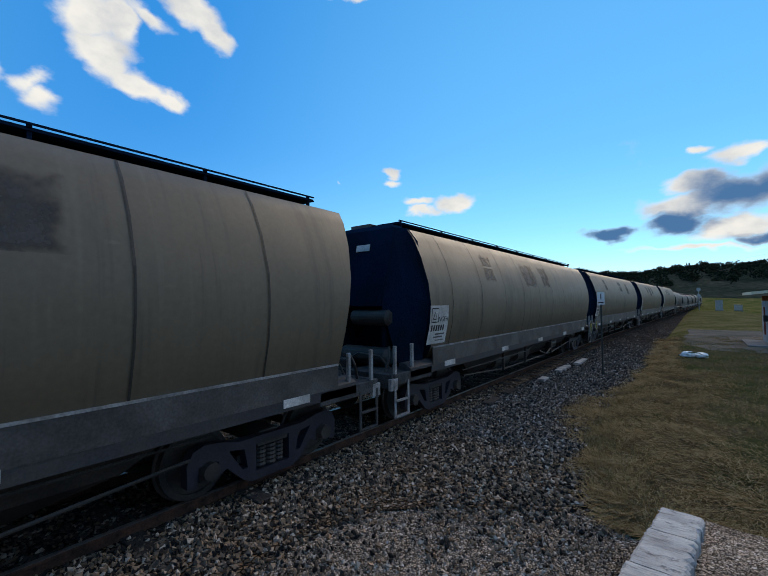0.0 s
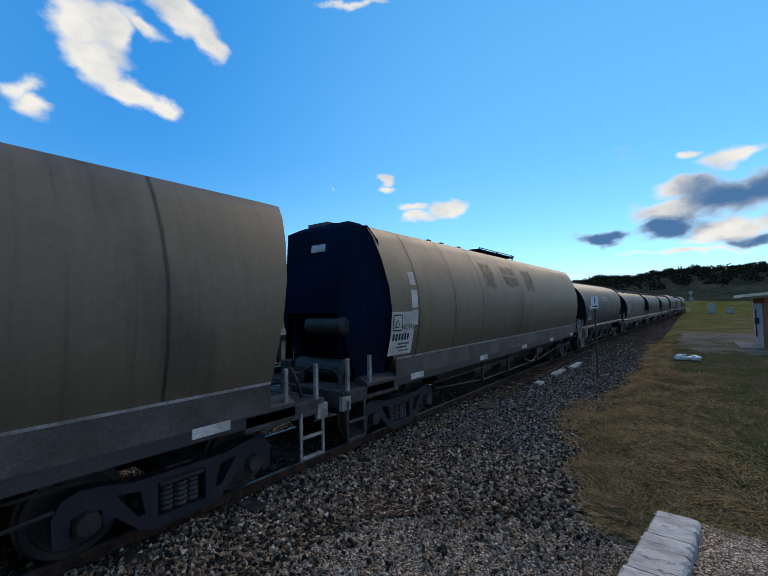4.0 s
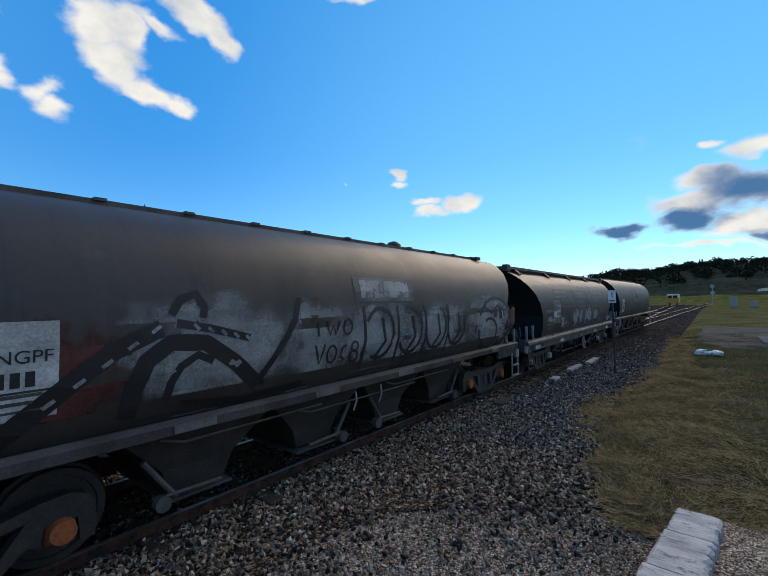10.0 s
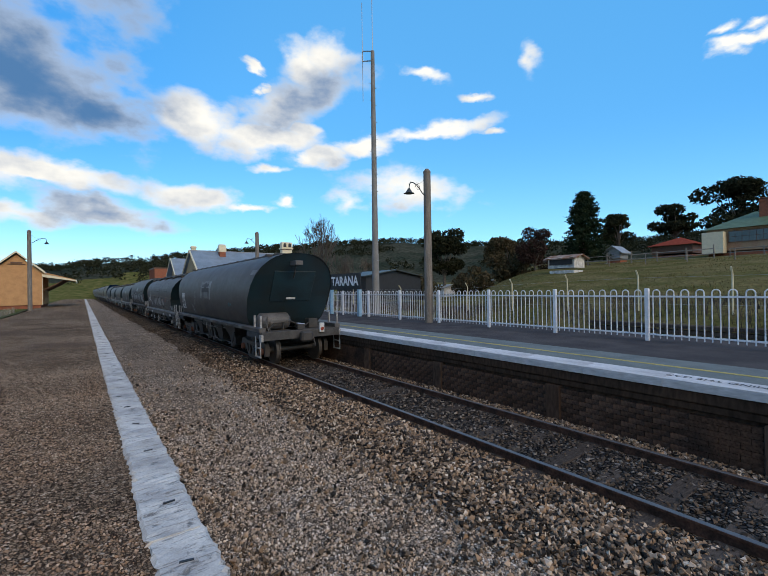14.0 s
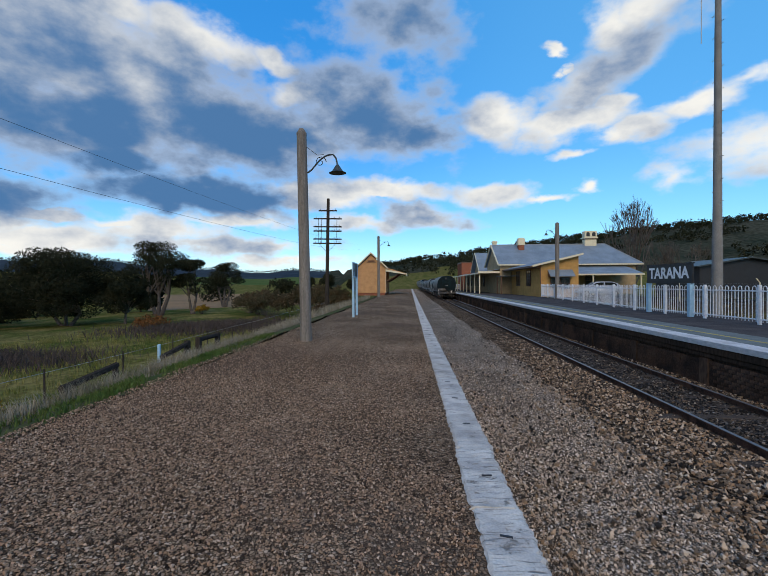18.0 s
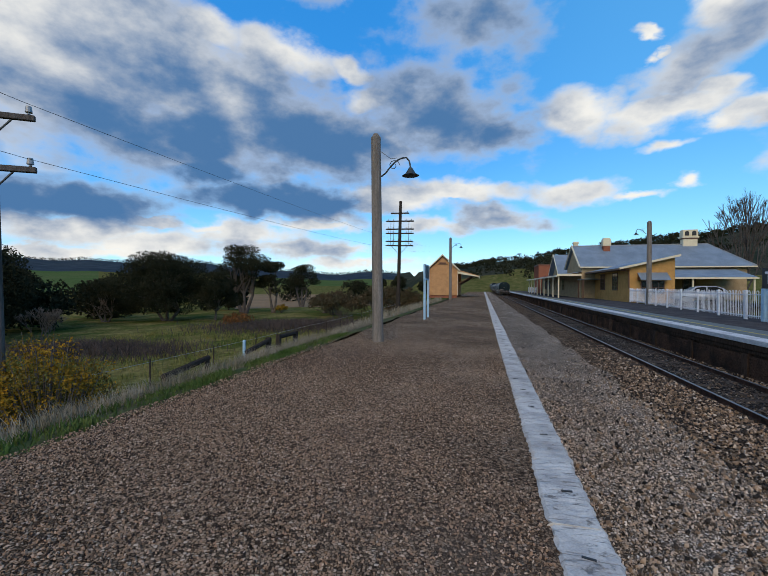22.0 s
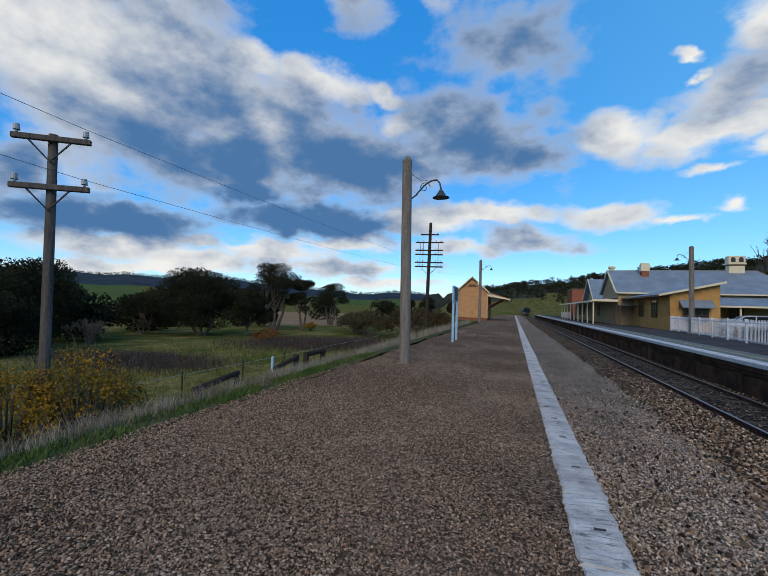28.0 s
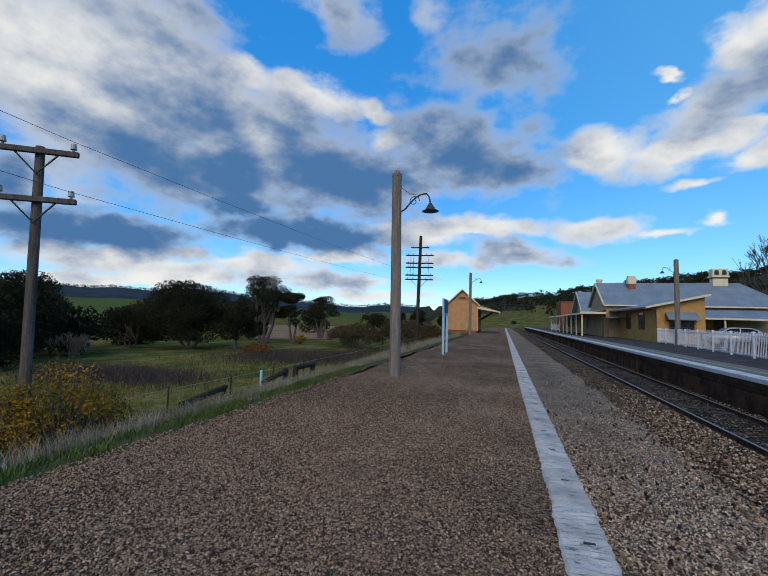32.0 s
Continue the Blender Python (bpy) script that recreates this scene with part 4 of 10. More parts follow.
def build_near_platform():
    t = empty("platform_near", None, label="low gravel-topped island platform with white painted concrete edge", category="platform", kind="structure")
    verts, faces = [], []
    ys = spaced(-0.8, 30, 0.5) + spaced(32, 110, 4)
    cols = 24

    def left(y):
        return -3.85 + 0.18 * noise.noise((0, y * 0.35, 5)) - 0.02 * max(0, 3 - y) + 0.02 * min(8, max(0, y - 3))
    for y in ys:
        for i in range(cols + 1):
            u = i / cols
            x = left(y) + (KERB0 + 0.02 - left(y)) * u
            crown = 0.05 * math.sin(math.pi * u) - 0.05
            z = PLAT + crown + 0.03 + 0.02 * noise.noise((x * 0.9, y * 0.9, 3)) * min(1, 6 * (1 - u))
            if i == 0:
                z -= 0.25
            if i == cols:
                z = PLAT - 0.02
            verts.append((x, y, z))
    n = cols + 1
    for j in range(len(ys) - 1):
        for i in range(cols):
            faces.append((j * n + i, j * n + i + 1, (j + 1) * n + i + 1, (j + 1) * n + i))
    me = bpy.data.meshes.new("gravel_top")
    me.from_pydata(verts, [], faces)
    me.materials.append(M["platform_gravel"]); me.shade_smooth()
    ob = new("gravel_top", me); ob.parent = t
    # ramp down at the end
    verts, faces = [], []
    for j in range(13):
        f = j / 12
        y = -0.8 - 4.6 * f
        for i in range(15):
            x = -3.95 + (RAMP_IN(y) + 0.02 + 3.95) * i / 14
            verts.append((x, y, ramp_z(y) - 0.02 - 0.09 * min(1, 4 * f) + 0.02 * noise.noise((x * 2, y * 2, 1)) - (0.2 if i == 0 else 0)))
    for j in range(12):
        for i in range(14):
            faces.append((j * 15 + i, j * 15 + i + 1, (j + 1) * 15 + i + 1, (j + 1) * 15 + i))
    me = bpy.data.meshes.new("ramp")
    me.from_pydata(verts, [], faces)
    me.materials.append(M["fine_gravel"]); me.shade_smooth()
    ob = new("ramp", me); ob.parent = t
    part("edge_wall", boxes((KERB0 + 0.03, KERB1 - 0.05, -0.8, 110, -0.4, PLAT - 0.14)), "kerb_brick", t, "dark brick edge wall")
    part("embankment_core", boxes((-3.7, KERB0 + 0.02, -0.8, 110, -1.5, PLAT - 0.12)), "dirt", t)
    meshes = []
    for k in range(5):
        bm = coping_bm(0.449, 40 + k)
        me = bpy.data.meshes.new("coping_block")
        bm.to_mesh(me); bm.free()
        me.materials.append(M["kerb_white"])
        meshes.append(me)
    rng = random.Random(3)
    rest = bmesh.new()
    slot = bpy.data.meshes.new("lifting_slot")
    bm = boxes((-0.035, 0.035, -0.008, 0.008, -0.02, 0.003))
    bm.to_mesh(slot); bm.free(); slot.materials.append(M["lettering"])
    y = -0.35
    while y < 110:
        m = pose((KERB0 + KERB1) / 2 + rng.uniform(-0.008, 0.008), y, PLAT + rng.uniform(-0.004, 0.006), rng.uniform(-0.3, 0.3), rng.uniform(-0.6, 0.6), rng.uniform(-0.3, 0.3) + 180 * rng.randrange(2))
        if y < 60:
            ob = new("coping_block", rng.choice(meshes)); ob.parent = t; ob.matrix_basis = m
            if y < 22:
                hole = new("lifting_slot", slot); hole.parent = ob
                hole.matrix_basis = pose(rng.uniform(-0.05, 0.02), rng.uniform(-0.2, 0.2), 0.001, 0, 0, rng.uniform(-20, 20))
        else:
            bmesh.ops.create_cube(rest, size=1, matrix=m @ Matrix.Translation((0, 0, -0.075)) @ Matrix.Diagonal((0.32, 0.898, 0.15, 1)))
        y += 0.902
    tagged(part("coping", rest, "kerb_white", t), kind="stuff")
    # sloping coping at the ramp end
    cuts = [-0.81, -1.7, -2.6, -3.5, -4.35, -5.1]
    for k, (a, b) in enumerate(zip(cuts, cuts[1:])):
        mid = (a + b) / 2
        x = RAMP_IN(mid) + (KERB1 - KERB0) / 2 + 0.015
        tilt = math.degrees(math.atan2(ramp_z(a) - ramp_z(b), a - b))
        ob = part("ramp_coping", coping_bm((a - b) / 2 - 0.002, 60 + k), "kerb_white", t, "sloping white end coping with chipped edge")
        ob.matrix_basis = pose(x, mid, ramp_z(mid), tilt, 0, -2.8) @ Matrix.Diagonal((1.1, 1, 1, 1))
        part("ramp_wall", boxes((-0.14, 0.14, b - mid, a - mid, -0.9, -0.13)), "kerb_brick", t, "reddish brick under the end coping").matrix_basis = pose(x, mid, ramp_z(mid))


build_near_platform()


# ---------------------------------------------------------------- far platform
FARX, FARZ, FENX = 7.08, 0.94, 11.42


def build_far_platform():
    t = empty("platform_far", None, label="asphalt platform with white edge line, grey tactile strip and dark stained wall", category="platform", kind="structure")
    y0, y1 = -2.2, 150
    part("asphalt_top", boxes((8.95, 13.2, y0, y1, FARZ - 0.2, FARZ)), "asphalt", t)
    part("tactile_strip", boxes((7.60, 8.95, y0, y1, FARZ - 0.2, FARZ - 0.001)), "tactile", t, "grey-green tactile strip")
    part("yellow_line", boxes((8.12, 8.22, y0, y1, FARZ - 0.002, FARZ + 0.004)), "yellow_line", t)
    rest = bmesh.new()
    bm = bmesh.new()
    box(bm, -0.26, 0.26, -0.5995, 0.5995, -0.13, 0.0, bevel=0.004)
    me = bpy.data.meshes.new("edge_slab"); bm.to_mesh(me); bm.free(); me.materials.append(M["stripe_white"])
    y = y0 + 0.6
    while y < y1:
        if y < 60:
            ob = new("edge_slab", me); ob.parent = t; ob.matrix_basis = pose(FARX + 0.26, y, FARZ)
        else:
            box(rest, FARX, FARX + 0.52, y - 0.598, y + 0.598, FARZ - 0.13, FARZ)
        y += 1.2
    tagged(part("edge_slabs", rest, "stripe_white", t), kind="stuff")
    part("blue_mark", boxes((FARX - 0.002, FARX + 0.5, -1.75, -0.75, FARZ - 0.1, FARZ + 0.004)), "blue_line", t, "blue painted boarding mark")
    part("wall", boxes((FARX + 0.16, FARX + 0.6, y0, y1, -0.5, FARZ - 0.13)), "wall_dark", t, "dark stained rendered wall")
    for q in ((FARX + 0.04, FARX + 0.3, y0, y1, FARZ - 0.30, FARZ - 0.132), (FARX + 0.08, FARX + 0.3, y0, y1, FARZ - 0.42, FARZ - 0.31)):
        part("ledge", boxes(q, bevel=0.015), "wall_dark", t, "stepped dark coping course")
    part("end_wall", boxes((FARX + 0.2, 13.2, y0 - 0.25, y0 - 0.002, -0.5, FARZ - 0.03)), "wall_dark", t)
    rng = random.Random(9)
    for i in range(34):
        y = 1.2 + i * 3.05
        part("pilaster", boxes((FARX + 0.03, FARX + 0.3, y, y + 0.28, -0.4, FARZ - 0.43), bevel=0.01), "wall_dark", t)
    course, bv, bf = 0, [], []
    me = bpy.data.meshes.new("brick")
    bm = boxes((-0.05, 0.05, -0.1125, 0.1125, -0.0385, 0.0385), bevel=0.004)
    bm.to_mesh(me); bm.free(); me.materials.append(M["brick_dark"])
    while -0.16 + course * 0.083 < FARZ - 0.47:
        z = -0.16 + course * 0.083
        y = 0.0 + (0.115 if course % 2 else 0)
        while y < 46:
            if 2.4 < y < 10.2:
                ob = new("brick", me); ob.parent = t
                ob.matrix_basis = pose(FARX + 0.125 + rng.uniform(-0.006, 0.006), y, z, rng.uniform(-1, 1), 0, rng.uniform(-1, 1))
            else:
                x = FARX + 0.125 + rng.uniform(-0.006, 0.006)
                i = len(bv)
                bv += [(x + u, y + v, z + w) for u in (-0.05, 0.05) for v in (-0.1125, 0.1125) for w in (-0.0385, 0.0385)]
                bf += [(i, i + 1, i + 3, i + 2), (i, i + 2, i + 6, i + 4), (i + 1, i + 5, i + 7, i + 3), (i, i + 4, i + 5, i + 1), (i + 2, i + 3, i + 7, i + 6)]
            y += 0.23
        course += 1
    me = bpy.data.meshes.new("brickwork")
    me.from_pydata(bv, [], bf)
    me.materials.append(M["brick_dark"])
    ob = new("brickwork", me); ob.parent = t
    tagged(ob, "courses of dark old brick", kind="stuff")
    part("core", boxes((FARX + 0.6, 13.1, y0, y1, -0.5, FARZ - 0.21)), "dirt", t)
    return t


build_far_platform()
# painted words on the white edge, read from the platform side
text("edge_lettering", "MIND THE GAP", 0.17, pose(FARX + 0.31, 2.05, FARZ + 0.004, 0, 0, 90), "lettering", None, thick=0.001)
tagged(bpy.data.objects["edge_lettering"], "black painted warning words on the white platform edge", "marking")


# ---------------------------------------------------------------- the train
SPEED, REAR0 = 12.7, -0.95
# body half-widths by height, roof last
PROFILE = {
    "hopper": [(1.17, 1.20), (1.35, 1.33), (1.7, 1.42), (2.1, 1.45), (2.5, 1.42), (2.8, 1.33), (3.05, 1.18), (3.25, 0.97), (3.38, 0.76), (3.46, 0.52), (3.50, 0.25), (3.51, 0.0)],
    "plain": [(1.12, 1.28), (1.4, 1.36), (1.8, 1.42), (2.2, 1.43), (2.5, 1.38), (2.75, 1.27), (2.95, 1.11), (3.12, 0.90), (3.25, 0.64), (3.31, 0.34), (3.33, 0.0)],
    "brown": [(1.12, 1.10), (1.42, 1.34), (1.9, 1.45), (2.3, 1.48), (2.7, 1.45), (3.2, 1.30), (3.6, 1.10), (3.80, 0.95), (3.95, 0.5), (4.0, 0.0)],
}
# how far the end sheet lies in from the end of the frame, by height
RAKE = {
    "hopper": [(1.17, 1.33), (1.38, 1.2), (2.16, 0.83), (2.81, 0.46), (3.31, 0.22), (3.51, 0.12)],
    "plain": [(1.12, 1.45), (1.8, 1.30), (2.13, 1.10), (2.5, 0.80), (2.8, 0.46), (3.05, 0.20), (3.33, 0.0)],
    "brown": [(1.12, 1.40), (1.57, 1.18), (2.26, 1.06), (3.0, 1.0), (3.8, 1.04), (4.0, 1.04)],
}
REAR = dict(RAKE, brown=[(1.12, 0.88), (2.0, 0.82), (2.92, 0.66), (3.8, 0.43), (4.0, 0.42)])


def body_shell(kind, half):
    """Side and roof sheets lofted from end to end, and the two raked end sheets."""
    prof = PROFILE[kind]
    ring = [(w, z) for z, w in prof] + [(-w, z) for z, w in reversed(prof[:-1])]
    stations = [-1, -0.97, -0.9, -0.6, -0.3, 0, 0.3, 0.6, 0.9, 0.97, 1]
    verts, faces = [], []
    for s in stations:
        for w, z in ring:
            verts.append((w, s * (half - lerp((RAKE if s > 0 else REAR)[kind], z)), z))
    k = len(ring)
    for i in range(len(stations) - 1):
        for j in range(k - 1):
            faces.append((i * k + j, i * k + j + 1, (i + 1) * k + j + 1, (i + 1) * k + j))
    shell = quadmesh(verts, faces)
    n = len(prof)
    ends = []
    for s in (1, -1):
        ev, ef = [], []
        for z, w in prof:
            y = s * (half - lerp((RAKE if s > 0 else REAR)[kind], z) - 0.04)
            ev += [(w - 0.004, y, z), (-w + 0.004, y, z)]
        for i in range(n - 1):
            ef.append((2 * i, 2 * i + 1, 2 * i + 3, 2 * i + 2) if i < n - 2 else (2 * i, 2 * i + 1, 2 * i + 2))
        ends.append(quadmesh(ev, ef))
    return shell, ends


def side_w(kind, z):
    return lerp(PROFILE[kind], z)


def patch(bm, kind, y0, y1, z0, z1, lift=0.006, skew=0.0):
    """A painted patch that follows the curve of the side seen from the platform."""
    steps = 5
    grid = []
    for i in range(steps + 1):
        z = z0 + (z1 - z0) * i / steps
        x = -side_w(kind, z) - lift
        grid.append((bm.verts.new((x, y0 + skew * (z - z0), z)), bm.verts.new((x, y1 + skew * (z - z0), z))))
    for (a, b), (c, d) in zip(grid, grid[1:]):
        bm.faces.new((a, c, d, b))
    return bm


def stroke(bm, kind, pts, width, lift=0.009):
    """A brushed or sprayed line through (y, z) points on the side."""
    fine = []
    for (a, b), (c, d) in zip(pts, pts[1:]):
        n = max(1, int(math.hypot(c - a, d - b) / 0.10))
        fine += [(a + (c - a) * i / n, b + (d - b) * i / n) for i in range(n)]
    fine.append(pts[-1])
    prev = None
    for i, (y, z) in enumerate(fine):
        p, q = fine[max(0, i - 1)], fine[min(len(fine) - 1, i + 1)]
        dy, dz = q[0] - p[0], q[1] - p[1]
        ln = math.hypot(dy, dz) or 1
        ny, nz = -dz / ln * width / 2, dy / ln * width / 2
        row = []
        for s in (-1, 1):
            zz = z + s * nz
            row.append(bm.verts.new((-side_w(kind, zz) - lift, y + s * ny, zz)))
        if prev:
            bm.faces.new((prev[0], prev[1], row[1], row[0]))
        prev = row
    return bm


def arc(cy, cz, ry, rz, a0, a1, n=12):
    return [(cy + ry * math.cos(radians(a0 + (a1 - a0) * i / n)), cz + rz * math.sin(radians(a0 + (a1 - a0) * i / n))) for i in range(n + 1)]


WHEEL_R = 0.43


def wheelset(parent, y):
    bm = bmesh.new()
    prof = [(0.0, 0.07), (0.60, 0.07), (0.64, 0.10), (0.66, 0.10), (0.672, 0.36), (0.655, 0.37), (0.655, 0.455), (0.685, 0.455), (0.70, 0.43), (0.785, 0.422), (0.785, 0.36), (0.765, 0.35), (0.75, 0.12), (0.78, 0.10), (0.80, 0.085), (0.96, 0.075)]
    seg = 24
    for s in (-1, 1):
        rings = []
        for x, r in prof:
            rings.append([bm.verts.new((s * x, r * math.cos(2 * math.pi * k / seg), r * math.sin(2 * math.pi * k / seg))) for k in range(seg)])
        for a, b in zip(rings, rings[1:]):
            for k in range(seg):
                bm.faces.new((a[k], a[(k + 1) % seg], b[(k + 1) % seg], b[k]))
        bm.faces.new(rings[-1])
        for k in range(0, seg, 8):   # cap bolts
            c = 2 * math.pi * k / seg
            box(bm, s * 0.96, s * 0.975, 0.045 * math.cos(c) - 0.012, 0.045 * math.cos(c) + 0.012, 0.045 * math.sin(c) - 0.012, 0.045 * math.sin(c) + 0.012)
    bmesh.ops.recalc_face_normals(bm, faces=bm.faces)
    ob = part("wheelset", bm, "black_under", parent)
    ob.matrix_basis = pose(0, y, 0)
    ob.location = (0, y, 0)
    return ob


FRAME_MESH = {}


def side_frame(parent, s, material="bogie_steel"):
    """A cast bogie side frame: arched top, open triangles, a window for the springs, jaws over the axles."""
    if (s, material) not in FRAME_MESH:
        half = [(0.50, 0.20), (0.75, 0.26), (0.95, 0.28), (1.08, 0.23), (1.15, 0.10), (1.14, -0.16), (1.03, -0.18), (1.01, 0.05), (0.77, 0.05), (0.75, -0.12), (0.66, -0.07), (0.44, -0.28), (0.32, -0.34)]
        outer = half + [(-y, z) for y, z in reversed(half)]
        gap = [(0.65, 0.13), (0.43, 0.09), (0.38, -0.15), (0.45, -0.15)]
        holes = [gap, [(-y, z) for y, z in gap], [(0.26, 0.11), (-0.26, 0.11), (-0.26, -0.23), (0.26, -0.23)]]
        bm = bmesh.new()
        edges = []
        for loop in [outer] + holes:
            vs = [bm.verts.new((s * 0.95, y, z)) for y, z in loop]
            edges += [bm.edges.new((vs[i], vs[(i + 1) % len(vs)])) for i in range(len(vs))]
        bmesh.ops.triangle_fill(bm, use_beauty=True, use_dissolve=False, edges=edges)
        ext = bmesh.ops.extrude_face_region(bm, geom=bm.faces[:])
        for v in ext["geom"]:
            if isinstance(v, bmesh.types.BMVert):
                v.co.x = s * 1.09
        bmesh.ops.recalc_face_normals(bm, faces=bm.faces)
        me = bpy.data.meshes.new("side_frame")
        bm.to_mesh(me); bm.free()
        me.materials.append(M[material])
        FRAME_MESH[s, material] = me
    ob = new("side_frame", FRAME_MESH[s, material])
    ob.parent = parent
    return ob


def spring_mesh():
    """One coil spring as a ridged column."""
    bm = bmesh.new()
    seg, prev = 10, None
    for k in range(11):
        z, rr = -0.22 + k * 0.026, 0.078 if k % 2 else 0.058
        ring = [bm.verts.new((rr * math.cos(2 * math.pi * i / seg), rr * math.sin(2 * math.pi * i / seg), z)) for i in range(seg)]
        if prev:
            for i in range(seg):
                bm.faces.new((prev[i], prev[(i + 1) % seg], ring[(i + 1) % seg], ring[i]))
        prev = ring
    me = bpy.data.meshes.new("spring")
    bm.to_mesh(me); bm.free()
    me.materials.append(M["black_under"])
    return me


SPRING = spring_mesh()


def spring_nest(parent, s):
    ob = part("spring_seat", boxes((s * 0.90, s * 1.09, -0.24, 0.24, 0.06, 0.14), bevel=0.01), "black_under", parent)
    for y in (-0.14, 0.0, 0.14):
        c = new("spring", SPRING)
        c.parent = ob
        c.matrix_basis = pose(s * (1.0 if y else 1.02), y, 0)


def bogie(parent, y, box_material):
    b = empty("bogie", pose(0, y, WHEEL_R))
    b.parent = parent
    wheels = [wheelset(b, d) for d in (-0.89, 0.89)]
    for s in (-1, 1):
        side_frame(b, s, "bogie_navy" if box_material == "black_under" else "bogie_steel")
        spring_nest(b, s)
        for d in (-0.89, 0.89):
            bm = bmesh.new()
            box(bm, s * 0.94, s * 1.07, d - 0.115, d + 0.115, -0.14, 0.05, bevel=0.02)
            bmesh.ops.create_cone(bm, cap_ends=True, segments=14, radius1=0.115 if s > 0 else 0.10, radius2=0.10 if s > 0 else 0.115, depth=0.14, matrix=pose(s * 1.10, d, -0.02, 0, 90, 0))
            part("axle_box", bm, box_material, b)
    bm = boxes((-1.0, 1.0, -0.16, 0.16, 0.05, 0.22), bevel=0.02)
    part("bolster", bm, "black_under", b)
    for d in (-0.40, 0.40):
        part("brake_beam", boxes((-0.95, 0.95, d - 0.04, d + 0.04, -0.12, -0.02)), "black_under", b)
        e = d + (0.09 if d > 0 else -0.09)
        for s in (-1, 1):
            part("brake_block", boxes((s * 0.68, s * 0.8, e - 0.05, e + 0.05, -0.2, 0.1), bevel=0.01), "black_under", b)
    return b, wheels


def hand_wheel(parent, x, y, z, r, spoke_material="light_steel", label=""):
    w = empty("hand_wheel", pose(x, y, z, 0, 90, 0))
    w.parent = parent
    bm = bmesh.new()
    n = 28
    bm = rods([(r * math.cos(2 * math.pi * k / n), r * math.sin(2 * math.pi * k / n), 0) for k in range(n)], 0.017, 6, True)
    part("rim", bm, "light_steel", w)
    bm = bmesh.new()
    for k in range(6):
        a = 2 * math.pi * k / 6
        rod(bm, (0, 0, 0.0), (r * math.cos(a), r * math.sin(a), 0), 0.02, 0.016, n=6)
    bmesh.ops.create_cone(bm, cap_ends=True, segments=12, radius1=0.05, radius2=0.05, depth=0.09)
    part("spokes", bm, spoke_material, w, label)
    return w


def ladder(parent, x, y, z0, z1, width, name="step_ladder", material="light_steel", rungs=2):
    """A hanging step of two stiles and rungs."""
    bm = bmesh.new()
    for d in (0, width):
        box(bm, x - 0.012, x + 0.012, y + d - 0.02, y + d + 0.02, z0, z1)
    for k in range(rungs):
        z = z0 + 0.02 + k * (z1 - z0 - 0.08) / max(1, rungs)
        box(bm, x - 0.03, x + 0.03, y, y + width, z - 0.014, z + 0.014)
    return part(name, bm, material, parent)


def stanchions(parent, xs, ys, z0, z1, material="light_steel", r=0.028):
    for x in xs:
        for y in ys:
            bm = boxes((x - r, x + r, y - r, y + r, z0, z1), bevel=0.006)
            part("stanchion", bm, material, parent)


def tank(parent, p, q, r, material="black_under"):
    """A round reservoir with domed ends."""
    p, q = Vector(p), Vector(q)
    d = (q - p).normalized()
    bm = bmesh.new()
    rod(bm, p, q, r, n=18)
    rod(bm, p - d * r * 0.35, p, r * 0.6, r, n=18)
    rod(bm, q, q + d * r * 0.35, r, r * 0.6, n=18)
    part("air_tank", bm, material, parent, smooth=False)


def coupler(parent, s, half, reach):
    bm = bmesh.new()
    box(bm, -0.10, 0.10, s * (half - 0.1), s * (half + reach - 0.14), 0.80, 0.98, bevel=0.02)
    box(bm, -0.19, 0.19, s * (half + reach - 0.22), s * (half + reach + 0.03), 0.72, 1.04, bevel=0.05)
    part("coupler", bm, "black_under", parent)
    pts = [(0.35, s * (half + 0.02), 0.85), (0.34, s * (half + 0.2), 0.62), (0.28, s * (half + reach - 0.08), 0.55), (0.2, s * (half + reach), 0.62)]
    part("brake_hose", rods(pts, 0.025), "black_under", parent)


